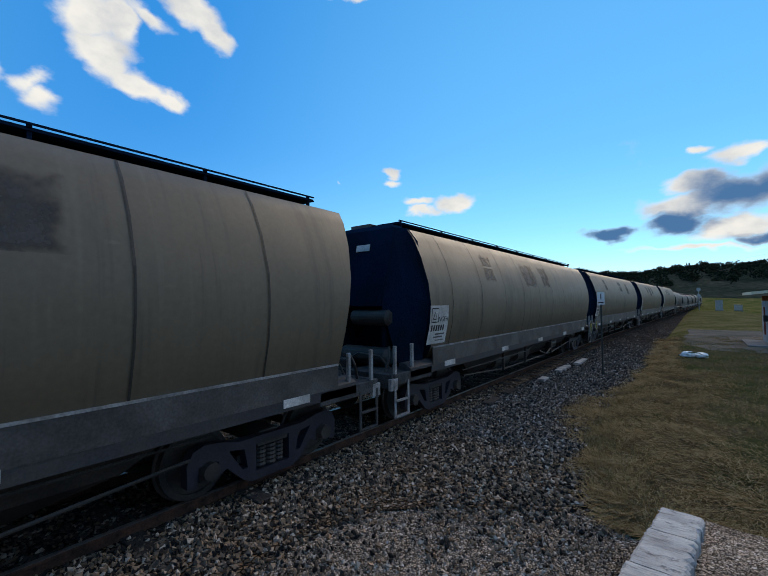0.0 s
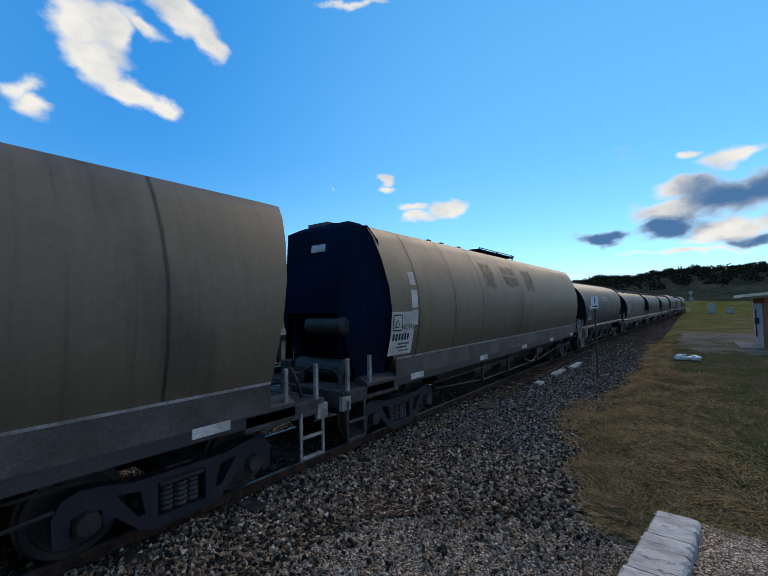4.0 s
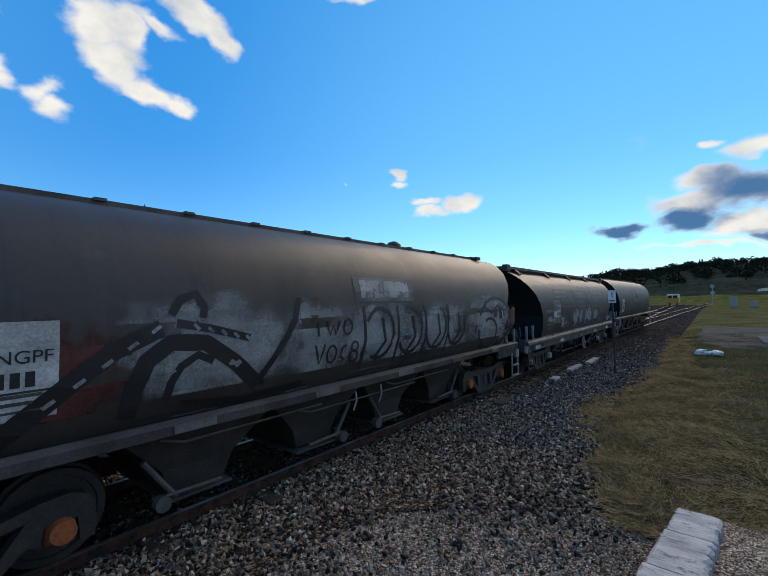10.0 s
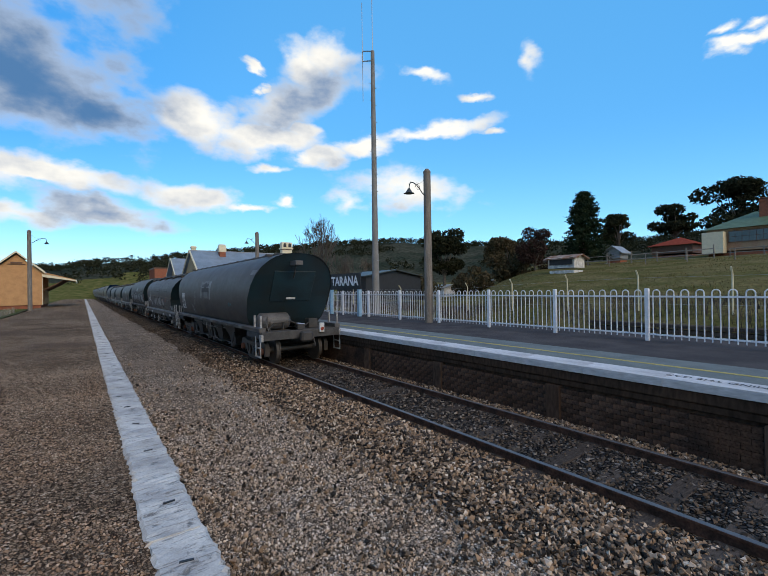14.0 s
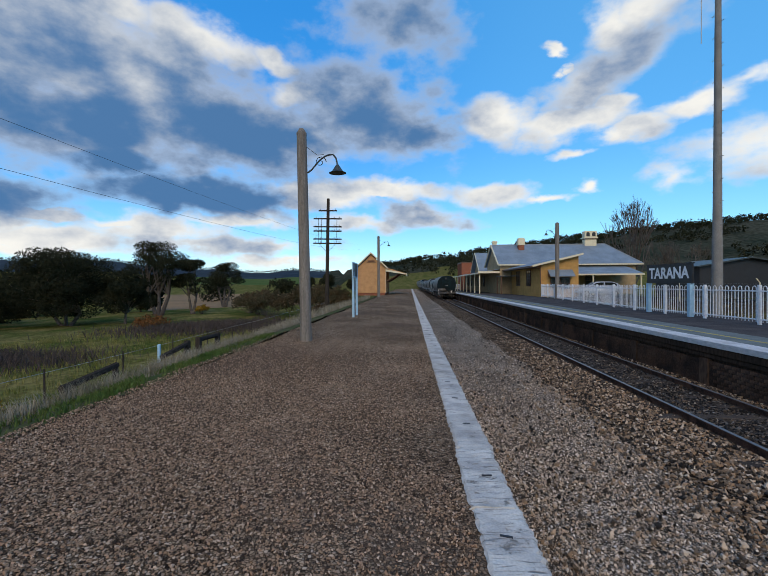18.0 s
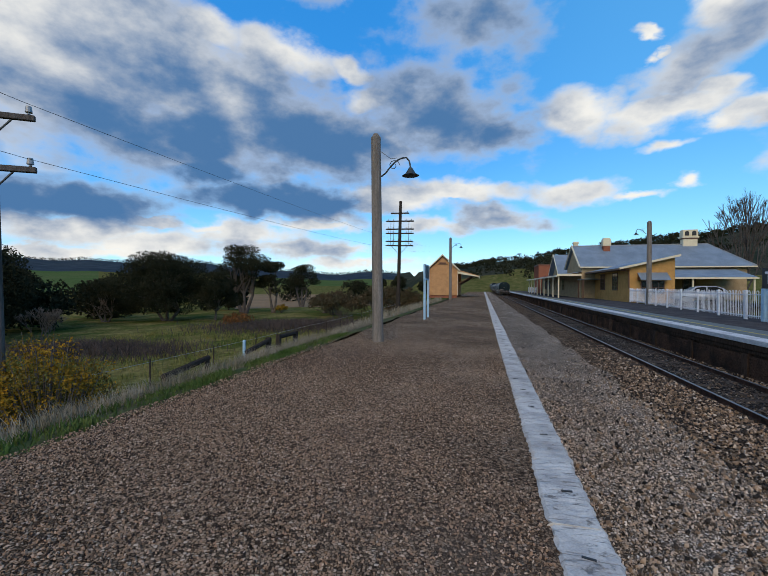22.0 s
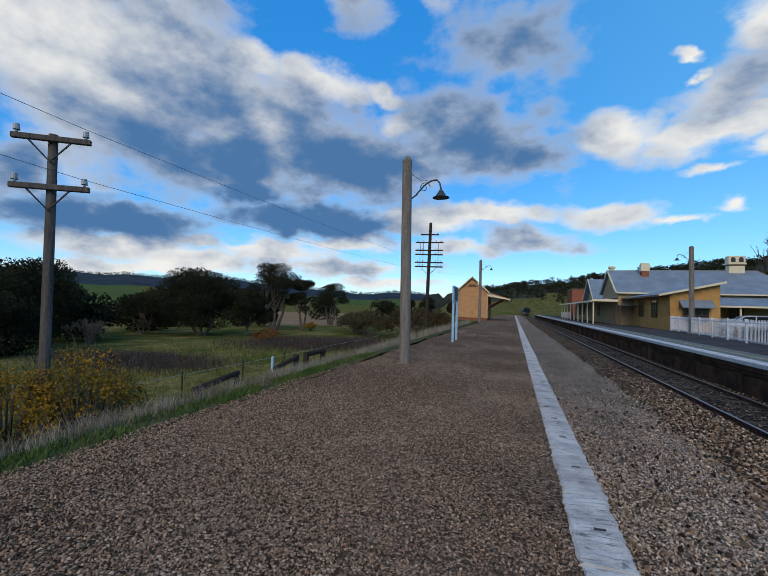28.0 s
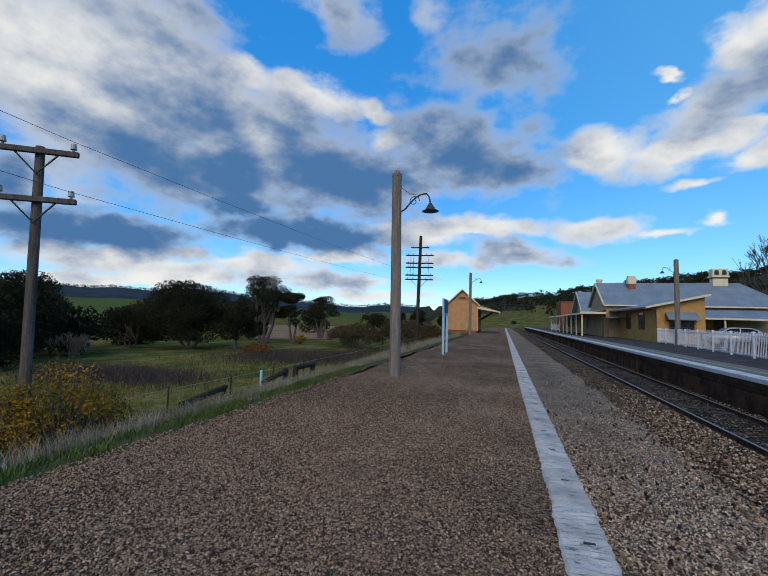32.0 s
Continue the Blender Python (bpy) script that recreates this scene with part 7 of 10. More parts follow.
    paint(w, kind, "black_outline", "black_spray", (), [arc(1.4, 1.92, 0.38, 0.15, 0, 360), arc(1.3, 1.35, 0.55, 0.26, 0, 190)], 0.045, lift=0.009)
    paint(w, kind, "red_haze", "red_mist", [(1.2, 1.6, 0.5, 2.2)], lift=0.003)
    paint(w, kind, "outline_tag", "pale_spray", (), [[(-1.75, 1.72), (-1.95, 1.88), (-2.25, 1.88), (-2.40, 1.70), (-2.30, 1.35), (-2.15, 1.22)], [(-2.55, 1.25), (-2.55, 1.92), (-2.9, 1.92), (-2.95, 1.62), (-2.65, 1.58), (-3.05, 1.5), (-3.0, 1.22), (-2.6, 1.2)], [(-3.2, 1.92), (-3.8, 1.92), (-3.75, 1.62), (-3.4, 1.58), (-3.85, 1.45), (-3.6, 1.25)], [(-0.95, 1.2), (-1.0, 1.42), (-1.15, 1.42)], [(-1.3, 1.42), (-1.2, 1.32), (-1.35, 1.22)]], 0.020, "thin pale outline tag")
    paint(w, kind, "blue_tag", "blue_spray", (), scrawl(rng, 0.3, 1.55, 1.1, 0.3, 5) + scrawl(rng, 0.2, 1.22, 0.8, 0.25, 3) + scrawl(rng, -2.1, 1.25, 0.9, 0.35, 4), 0.034)
    paint(w, kind, "brown_smear", "grey_mist", [(-0.6, 1.2, -1.6, 1.9), (3.9, 1.9, 2.6, 2.4)], lift=0.003)
    # front end deck wheels
    for k in (0, 2, 6):
        w, u, kind, half = TRAIN[k]
        hand_wheel(w, -1.50, half - 0.48, 0.97, 0.275)
    for k in (1, 3, 4, 5):
        w, u, kind, half = TRAIN[k]
        hand_wheel(w, -1.36, 0.0, 0.52, 0.22)
        part("wheel_arm", rods([(-1.33, -0.02, 0.52), (-1.30, -0.35, 0.54), (-1.22, -0.55, 0.60)], 0.022), "light_steel", w)
    for n, (w, u, kind, half) in enumerate(TRAIN):
        if kind == "brown":
            if n in (7, 10, 12, 14, 16):
                hand_wheel(w, -1.5, -(half - 0.58), 1.06, 0.29, "yellow_line", "yellow spokes")
            if n in (9, 11, 13, 15):
                hand_wheel(w, -1.5, half - 0.60, 1.10, 0.27, "yellow_line", "yellow spokes")
    # tail lamp on the last wagon
    w, u, kind, half = TRAIN[0]
    part("tail_marker", boxes((0.55, 0.72, -half - 0.14, -half - 0.06, 0.95, 1.25), bevel=0.01), "white_panel", w, "white tail marker")
    bm = bmesh.new()
    rod(bm, (0.635, -half - 0.15, 1.06), (0.635, -half - 0.13, 1.06), 0.06, n=14)
    part("tail_disc", bm, "red_shed", w, "red tail disc")


decorate()


# ---------------------------------------------------------------- platform fence
def hoop_mesh():
    """A hairpin of two pickets joined by an arch."""
    bm = bmesh.new()
    h, g, r = 1.19, 0.074, 0.0135
    pts = [(0, -g, 0.08), (0, -g, h)] + [(0, -g * math.cos(math.pi * k / 6), h + g * math.sin(math.pi * k / 6)) for k in range(1, 6)] + [(0, g, h), (0, g, 0.08)]
    for p, q in zip(pts, pts[1:]):
        rod(bm, p, q, r, n=6)
    me = bpy.data.meshes.new("hoop")
    bm.to_mesh(me); bm.free()
    me.materials.append(M["fence_white"])
    return me


def box_mesh(name, material, *a, bevel=0.0):
    bm = boxes(a, bevel=bevel)
    me = bpy.data.meshes.new(name)
    bm.to_mesh(me); bm.free()
    me.materials.append(M[material])
    return me


def build_fence(line, label, z=FARZ, name="hoop_fence", loops=8, post=0.045):
    f = empty(name, None, label=label, category="fence")
    hoop, post_me = hoop_mesh(), box_mesh("post", "fence_white", -post, post, -post, post, 0, 1.30, bevel=0.008)
    for n, ((x0, y0), (x1, y1)) in enumerate(zip(line, line[1:])):
        d = Vector((x1 - x0, y1 - y0))
        turn = math.degrees(math.atan2(-d.x, d.y))
        for k, (x, y) in enumerate(((x0, y0),) + (((x1, y1),) if n == len(line) - 2 else ())):
            ob = new("post", post_me); ob.parent = f; ob.matrix_basis = pose(x, y, z, 0, 0, turn)
        ln = d.length
        for zz in (0.17, 1.10):
            ob = part("fence_rail", boxes((-0.018, 0.018, 0.04, ln - 0.04, zz - 0.02, zz + 0.02)), "fence_white", f)
            ob.matrix_basis = pose(x0, y0, z, 0, 0, turn)
        for k in range(loops):
            y = 0.06 + (ln - 0.12) * (k + 0.5) / loops
            p = Matrix.Translation((x0, y0, z)) @ Matrix.Rotation(radians(turn), 4, "Z") @ Matrix.Translation((0.0, y, 0))
            ob = new("hoop", hoop); ob.parent = f; ob.matrix_basis = p
    return f


build_fence([(FENX, -2.95 + 2.45 * k) for k in range(11)], "white hoop-topped steel fence along the platform back")
build_fence([(FENX, 21.6)] + [(FENX + 0.25 * k, 21.6 + 2.6 * k) for k in range(1, 9)] + [(13.9, 43.3)], "white picket fence running to the station building")
build_fence([(9.2, -3.05), (10.3, -3.0), (FENX, -2.95)], "white fence closing the platform end", loops=6)
build_fence([(FENX - 0.1 + 0.2, 95 + 3 * k) for k in range(6)], "white fence at the far end of the platform", loops=6)


# ---------------------------------------------------------------- lamp posts and poles
def lamp_post(x, y, z, height, arm, r, label, lean=(0, 0)):
    """A round timber post with a domed top and a scrolled iron arm that carries a shallow shade. arm: reach, with its sign the side."""
    p = empty("lamp_post", pose(x, y, z, lean[0], lean[1], 0), label=label, category="lamp post", group="platform lamp posts")
    bm = bmesh.new()
    rod(bm, (0, 0, -0.3), (0, 0, height - 0.16), r * 1.12, r * 0.95, n=16)
    rod(bm, (0, 0, height - 0.16), (0, 0, height - 0.10), r * 0.98, r * 0.98, n=16)
    rod(bm, (0, 0, height - 0.10), (0, 0, height), r * 0.95, r * 0.45, n=16)
    part("post", bm, "post_wood", p, smooth=False)
    s = 1 if arm > 0 else -1
    a = abs(arm)
    h = height - 1.07
    pts = [(s * r, 0, h)]
    pts += [(s * (r + 0.05 + (a - r - 0.1) * k / 10), 0, h + 0.40 * math.sin(math.pi * 0.62 * k / 10) ** 1.0 + 0.02 * k / 10) for k in range(1, 9)]
    top = pts[-1]
    pts += [(s * (a - 0.10), 0, h + 0.42), (s * (a - 0.03), 0, h + 0.33), (s * a, 0, h + 0.18)]
    part("arm", rods(pts, 0.020, 6), "iron", p)
    c = (s * (a * 0.52), h + 0.25)
    curl = [(c[0] + s * (0.15 - 0.011 * k) * math.cos(k * 0.7), 0, c[1] + (0.15 - 0.011 * k) * math.sin(k * 0.7)) for k in range(11)]
    part("scroll", rods(curl, 0.010, 5), "iron", p)
    part("stay", rods([(s * r, 0, h + 0.62), (s * (r + 0.25), 0, h + 0.42), (s * (a * 0.62), 0, h + 0.43)], 0.007, 5), "iron", p)
    bm = bmesh.new()
    rod(bm, (s * a, 0, h + 0.0), (s * a, 0, h + 0.17), 0.14, 0.035, n=16)
    rod(bm, (s * a, 0, h - 0.03), (s * a, 0, h), 0.21, 0.15, n=18)
    part("shade", bm, "iron", p, "dark dish-shaped lamp shade")
    return p


lamp_post(-2.47, 9.98, PLAT, 5.17, 0.86, 0.125, "weathered timber lamp post with curled iron arm on gravel platform", (0, -0.9))
lamp_post(11.30, 12.2, FARZ, 6.16, -0.95, 0.15, "grey timber lamp post with curled iron arm beside the fence")
lamp_post(12.95, 36.7, FARZ, 6.7, -0.95, 0.17, "tall grey timber lamp post by the station building")
lamp_post(-3.3, 44.0, PLAT, 6.6, 1.1, 0.14, "grey timber lamp post beside the waiting shed")


def radio_mast():
    p = empty("radio_mast", pose(12.55, 17.6, FARZ), label="tall grey tapered mast with offset whip aerials", category="mast")
    bm = bmesh.new()
    rod(bm, (0, 0, -0.5), (0, 0, 3.2), 0.20, 0.18, n=16)
    rod(bm, (0, 0, 3.2), (0, 0, 13.9), 0.165, 0.10, n=16)
    part("mast", bm, "concrete_pole", p)
    for k in range(24):
        part("step_bolt", rods([(0.0, -0.16, 2.4 + 0.45 * k), (0.0, -0.31, 2.4 + 0.45 * k)] if k % 2 else [(0, 0.16, 2.4 + 0.45 * k), (0, 0.31, 2.4 + 0.45 * k)], 0.012), "galv", p)
    part("bracket", rods([(0, 0, 13.4), (0, 0.85, 13.75), (0, 0.95, 13.75), (0, 0.95, 14.3), (0, 0.85, 14.3), (0, 0, 13.9)], 0.03), "galv", p)
    part("whip_aerial", rods([(0, 0.95, 11.6), (0, 0.95, 17.0)], 0.016), "galv", p)
    part("whip_aerial", rods([(0, 0, 13.8), (0, 0, 18.2)], 0.018), "galv", p)


radio_mast()


def telegraph_pole():
    p = empty("telegraph_pole", pose(-6.76, 33.0, ground_z(-6.85, 33.0), 0, 1.2, 0), label="dark telegraph pole with five crossarms", category="pole")
    zt = 9.3 - ground_z(-6.85, 33.0)
    bm = bmesh.new()
    rod(bm, (0, 0, -0.3), (0, 0, zt), 0.17, 0.12, n=12)
    part("pole", bm, "dark_wood", p)
    for k, (dz, hw) in enumerate(((1.0, 0.75), (1.65, 1.15), (2.3, 1.15), (2.65, 1.15), (3.3, 1.15), (3.65, 1.15))):
        part("crossarm", boxes((-hw, hw, -0.16, -0.06, zt - dz - 0.05, zt - dz + 0.05)), "dark_wood", p)
        for x in (-0.95, -0.55, 0.55, 0.95) if hw > 1 else (-0.6, 0.6):
            bm = bmesh.new()
            rod(bm, (x, -0.11, zt - dz + 0.05), (x, -0.11, zt - dz + 0.17), 0.03, n=8)
            part("insulator", bm, "galv", p)
    part("brace", rods([(-0.75, -0.1, zt - 3.6), (0, -0.1, zt - 4.4), (0.75, -0.1, zt - 3.6)], 0.02), "iron", p)
    for x in (-0.75, 0.75, -0.5):
        part("tie_rod", rods([(x, -0.1, zt - 1.65), (x, -0.1, zt - 3.65)], 0.018), "iron", p)


telegraph_pole()


def power_pole():
    g = ground_z(-6.75, 4.6)
    p = empty("power_pole", pose(-6.62, 4.6, g, 0, -2.3, 0) @ pose(0, 0, 0, 0, 0, 38), label="dark timber power pole with two crossarms among weeds", category="pole")
    h = 4.85 - g
    bm = bmesh.new()
    rod(bm, (0, 0, -0.3), (0, 0, h), 0.085, 0.062, n=14)
    part("pole", bm, "pole_dark", p)
    for z in (h - 0.10, h - 0.86):
        part("crossarm", boxes((-0.49, 0.53, -0.14, -0.07, z - 0.042, z + 0.042), bevel=0.008), "pole_dark", p)
        for x in (-0.42, 0.46):
            bm = bmesh.new()
            rod(bm, (x, -0.11, z + 0.05), (x, -0.11, z + 0.09), 0.02, n=8)
            rod(bm, (x, -0.11, z + 0.08), (x, -0.11, z + 0.17), 0.045, 0.035, n=10)
            part("insulator", bm, "galv", p)
        part("brace", rods([(-0.28, -0.1, z - 0.04), (0, -0.1, z - 0.36), (0.26, -0.1, z - 0.04)], 0.016), "iron", p)
    return g + h


TOP = power_pole()


def wire(name, a, b, sag, label):
    a, b = Vector(a), Vector(b)
    pts = []
    for k in range(17):
        f = k / 16
        v = a.lerp(b, f)
        v.z -= sag * 4 * f * (1 - f)
        pts.append(tuple(v))
    ob = finish(rods(pts, 0.004, 4), name, "iron")
    return tagged(ob, label, "cable")


for dz in (-0.02, -0.78):
    wire("overhead_wire", (-6.1, 4.5, TOP + dz), (-7.3, 60, TOP + 3.4 + dz), 0.5, "thin dark overhead wire")
    wire("overhead_wire", (-6.1, 4.5, TOP + dz), (-4.0, -60, TOP + 2 + dz), 0.6, "thin dark overhead wire")


# ---------------------------------------------------------------- signs
def station_sign():
    s = empty("station_name_sign", pose(FENX - 0.05, 18.8, FARZ), label="black station name board with white letters on pale blue posts", category="sign")
    for y in (-1.42, 1.42):
        part("sign_post", boxes((-0.09, 0.09, y - 0.09, y + 0.09, 0, 1.36), bevel=0.01), "pale_blue", s, "pale blue post")
    part("board", boxes((-0.03, 0.03, -1.56, 1.56, 1.40, 2.17), bevel=0.01), "black_board", s)
    for z in (2.17, 1.36):
        part("frame_bar", boxes((-0.05, 0.05, -1.6, 1.6, z, z + 0.04)), "black_board", s)
    text("lettering", "TARANA", 0.68, pose(-0.035, 0, 1.785, 90, 0, -90), "sign_white", s, thick=0.004).data.offset = 0.018


station_sign()


def platform_sign():
    s = empty("platform_sign", pose(-2.30, 17.6, PLAT), label="narrow sign board on two pale blue posts, seen edge-on", category="sign")
    for y in (-0.55, 0.55):
        part("sign_post", boxes((-0.045, 0.045, y - 0.045, y + 0.045, -0.1, 2.25), bevel=0.006), "pale_blue", s)
    part("board", boxes((-0.03, 0.03, -0.75, 0.75, 1.68, 2.32), bevel=0.006), "pale_blue", s)
    part("board_face", boxes((0.031, 0.036, -0.70, 0.70, 1.73, 2.27)), "black_board", s)


platform_sign()


def number_sign():
    z = bed_z(2.7, -15)
    s = empty("track_sign", pose(2.70, -15.0, z, 0, 0, 0), label="small white plate with a black figure on a thin steel stake", category="sign")
    part("stake", boxes((-0.025, 0.025, -0.02, 0.02, -0.2, 2.35)), "iron", s)
    m = pose(0, 0, 2.5, 0, 0, 8)
    ob = part("plate", boxes((-0.105, 0.105, 0.02, 0.035, -0.20, 0.20)), "sign_white", s)
    ob.matrix_basis = m
    text("figure", "1", 0.27, m @ pose(0, 0.038, 0.05, 90, 0, 180), "lettering", s)
    ob = part("bar", boxes((-0.075, 0.075, 0.036, 0.040, -0.155, -0.115)), "lettering", s)
    ob.matrix_basis = m


number_sign()


# ---------------------------------------------------------------- buildings
def gable_prism(bm, x0, x1, y0, y1, z0, z1, axis, over=0.3, thick=0.08):
    """Two roof slopes: a ridge along an axis ('x' or 'y'), eaves at z0, ridge at z1."""
    if axis == "x":
        c = (y0 + y1) / 2
        for e in (y0 - over, y1 + over):
            ze = z0 - over * (z1 - z0) / ((y1 - y0) / 2)
            prism(bm, [(e, ze), (c, z1), (c, z1 + thick), (e, ze + thick)], "x", x0 - over, x1 + over)
    else:
        c = (x0 + x1) / 2
        for e in (x0 - over, x1 + over):
            ze = z0 - over * (z1 - z0) / ((x1 - x0) / 2)
            prism(bm, [(e, ze), (c, z1), (c, z1 + thick), (e, ze + thick)], "y", y0 - over, y1 + over)
    return bm


def window(parent, x0, x1, y0, y1, z0, z1, face, frame="trim_brown", panes=2):
    """A sash window set proud of a wall. face: 'x' for a wall seen along x (at x0), 'y' along y (at y0)."""
    w = part("window", boxes((x0, x1, y0, y1, z0, z1)), "glass_dark", parent, "dark glazed window")
    t = 0.06
    rows = []
    if face == "x":
        rows = [(x0 - 0.03, x1, y0 - t, y0, z0 - t, z1 + t), (x0 - 0.03, x1, y1, y1 + t, z0 - t, z1 + t), (x0 - 0.03, x1, y0, y1, z1, z1 + t), (x0 - 0.03, x1, y0, y1, z0 - t, z0), (x0 - 0.02, x1, y0, y1, (z0 + z1) / 2 - 0.02, (z0 + z1) / 2 + 0.02)]
        for k in range(1, panes):
            y = y0 + (y1 - y0) * k / panes
            rows.append((x0 - 0.02, x1, y - 0.02, y + 0.02, z0, z1))
    else:
        rows = [(x0 - t, x0, y0 - 0.03, y1, z0 - t, z1 + t), (x1, x1 + t, y0 - 0.03, y1, z0 - t, z1 + t), (x0, x1, y0 - 0.03, y1, z1, z1 + t), (x0, x1, y0 - 0.03, y1, z0 - t, z0), (x0, x1, y0 - 0.02, y1, (z0 + z1) / 2 - 0.02, (z0 + z1) / 2 + 0.02)]
        for k in range(1, panes):
            x = x0 + (x1 - x0) * k / panes
            rows.append((x - 0.02, x + 0.02, y0 - 0.02, y1, z0, z1))
    part("window_frame", boxes(*rows), frame, w)


def chimney(parent, x, y, z0, z1, w, d, material="trim_cream", pots=2):
    c = part("chimney", boxes((x - w / 2, x + w / 2, y - d / 2, y + d / 2, z0, z1 - 0.5), (x - w / 2 - 0.08, x + w / 2 + 0.08, y - d / 2 - 0.08, y + d / 2 + 0.08, z1 - 0.5, z1 - 0.35), (x - w / 2, x + w / 2, y - d / 2, y + d / 2, z1 - 0.35, z1 - 0.2), (x - w / 2 - 0.06, x + w / 2 + 0.06, y - d / 2 - 0.06, y + d / 2 + 0.06, z1 - 0.08, z1)), material, parent)
    rows = [(x - w / 2 + w * (k + 0.2) / pots, x - w / 2 + w * (k + 0.8) / pots, y - d / 2 + 0.02, y + d / 2 - 0.02, z1 - 0.2, z1 - 0.08) for k in range(pots)]
    part("chimney_pot", boxes(*rows), "black_board", c)


def station_building():
    b = empty("station_building", None, label="cream and mustard weatherboard station building with blue-grey iron roofs", category="building")
    G = FARZ - 0.05
    # main wing, ridge at right angles to the track
    Y0, YR, Y1 = 56.0, 60.4, 64.8
    part("wall", boxes((12.2, 29.9, Y0, Y1, G, 4.9)), "cream_wall", b, "cream brick wall")
    gz0, gz1 = 5.2, 7.9
    bm = bmesh.new()
    prism(bm, [(Y0, 4.9), (YR, gz1 - 0.12), (Y1, 4.9)], "x", 12.2, 12.5)
    part("gable_wall", bm, "cream_wall", b)
    bm = bmesh.new()
    e, zz = 0.5, gz0 - 0.3
    x0, x1, xr = 11.9, 30.6, 28.0
    V = [(x0, Y0 - e, zz), (x0, YR, gz1), (x0, Y1 + e, zz), (x1, Y0 - e, zz), (xr, YR, gz1), (x1, Y1 + e, zz)]
    top = [bm.verts.new(v) for v in V]
    bot = [bm.verts.new((x, y, z - 0.07)) for x, y, z in V]
    for f in ((0, 1, 4, 3), (1, 2, 5, 4), (3, 4, 5)):
        bm.faces.new([top[i] for i in f]); bm.faces.new([bot[i] for i in reversed(f)])
    for i, j in ((0, 1), (1, 2), (0, 3), (3, 5), (5, 2)):
        bm.faces.new((top[i], top[j], bot[j], bot[i]))
    bmesh.ops.recalc_face_normals(bm, faces=bm.faces)
    part("roof", bm, "roof_iron", b, "blue-grey corrugated iron roof")
    part("ridge_cap", rods([(x0, YR, gz1 + 0.02), (xr, YR, gz1 + 0.02), (x1, Y0 - e, zz + 0.02)], 0.07, 6), "galv", b, "pale ridge and hip capping")
    bm = bmesh.new()
    for q in (Y0 - e, Y1 + e):
        rod(bm, (x0 - 0.03, q, zz - 0.02), (x0 - 0.03, YR, gz1 + 0.04), 0.11, n=4)
    part("bargeboard", bm, "trim_cream", b)
    part("gutter", boxes((x0, x1, Y0 - e - 0.12, Y0 - e + 0.04, zz - 0.18, zz - 0.03)), "trim_cream", b)
    # brown board added to stand for the shade under the eave
    part("eave_shade_board", boxes((x0 + 0.3, x1 - 0.3, Y0 - e + 0.05, Y0 - 0.004, zz - 0.2, zz - 0.12)), "trim_brown", b)
    # big chimney with two arched flues
    c = part("chimney", boxes((25.05, 26.65, YR - 0.45, YR + 0.45, 7.4, 8.55), bevel=0.02), "trim_cream", b, "cream rendered chimney")
    # shade below the projecting head, painted as a brown band
    part("band", boxes((24.98, 26.72, YR - 0.52, YR + 0.52, 8.55, 8.68), bevel=0.02), "trim_brown", c, "brown band for the shade under the chimney head")
    part("head", boxes((24.9, 26.8, YR - 0.6, YR + 0.6, 8.68, 8.9), (25.0, 26.7, YR - 0.5, YR + 0.5, 8.9, 9.75), bevel=0.04), "trim_cream", c)
    # no hole is cut: black panels stand for the dark inside the flues
    for x in (25.45, 26.25):
        bm = bmesh.new()
        prism(bm, [(x - 0.24, 8.98), (x + 0.24, 8.98), (x + 0.24, 9.38), (x + 0.15, 9.55), (x, 9.60), (x - 0.15, 9.55), (x - 0.24, 9.38)], "y", YR - 0.515, YR - 0.45)
        part("flue_opening", bm, "black_board", c, "black arched panel for the shade in the flue")
    c = part("chimney", boxes((15.5, 16.3, 59.0, 59.7, 7.0, 7.75)), "brick_red", b, "brick chimney with cream cap")
    part("cap", boxes((15.42, 16.38, 58.92, 59.78, 7.75, 8.65), (15.5, 16.3, 59.0, 59.7, 8.65, 8.8), bevel=0.03), "trim_cream", c)
    c = part("chimney", boxes((12.9, 13.5, 64.0, 64.6, 7.0, 8.9)), "trim_cream", b)
    part("cap", boxes((12.8, 13.6, 63.9, 64.7, 8.6, 8.8), bevel=0.02), "trim_cream", c)
    # verandah facing the platform end
    bm = bmesh.new()
    prism(bm, [(56.0, 4.50), (51.6, 3.40), (51.6, 3.47), (56.0, 4.58)], "x", 17.6, 28.6)
    part("verandah_roof", bm, "roof_iron", b)
    part("verandah_fascia", boxes((17.6, 28.6, 51.5, 51.6, 3.28, 3.47)), "trim_cream", b)
    for x in (17.8, 22.6, 28.3):
        part("verandah_post", boxes((x - 0.08, x + 0.08, 51.7, 51.86, G, 3.35)), "trim_cream", b)
    for x in (19.6, 23.4):
        window(b, x, x + 1.2, 55.9, 55.99, 1.9, 3.4, "y")
    part("verandah_door", boxes((21.4, 22.3, 55.93, 55.99, G, 3.1)), "trim_brown", b)
    # mustard annex with a skillion roof
    part("annex_wall", boxes((13.75, 17.55, 43.6, 55.9, G, 4.32)), "yellow_wall", b, "mustard yellow weatherboard wall")
    bm = bmesh.new()
    prism(bm, [(13.75, 4.32), (17.55, 4.32), (17.55, 5.22)], "y", 43.6, 55.9)
    part("annex_gable", bm, "yellow_wall", b)
    bm = bmesh.new()
    for k in range(23):
        z = G + 0.12 + k * 0.18
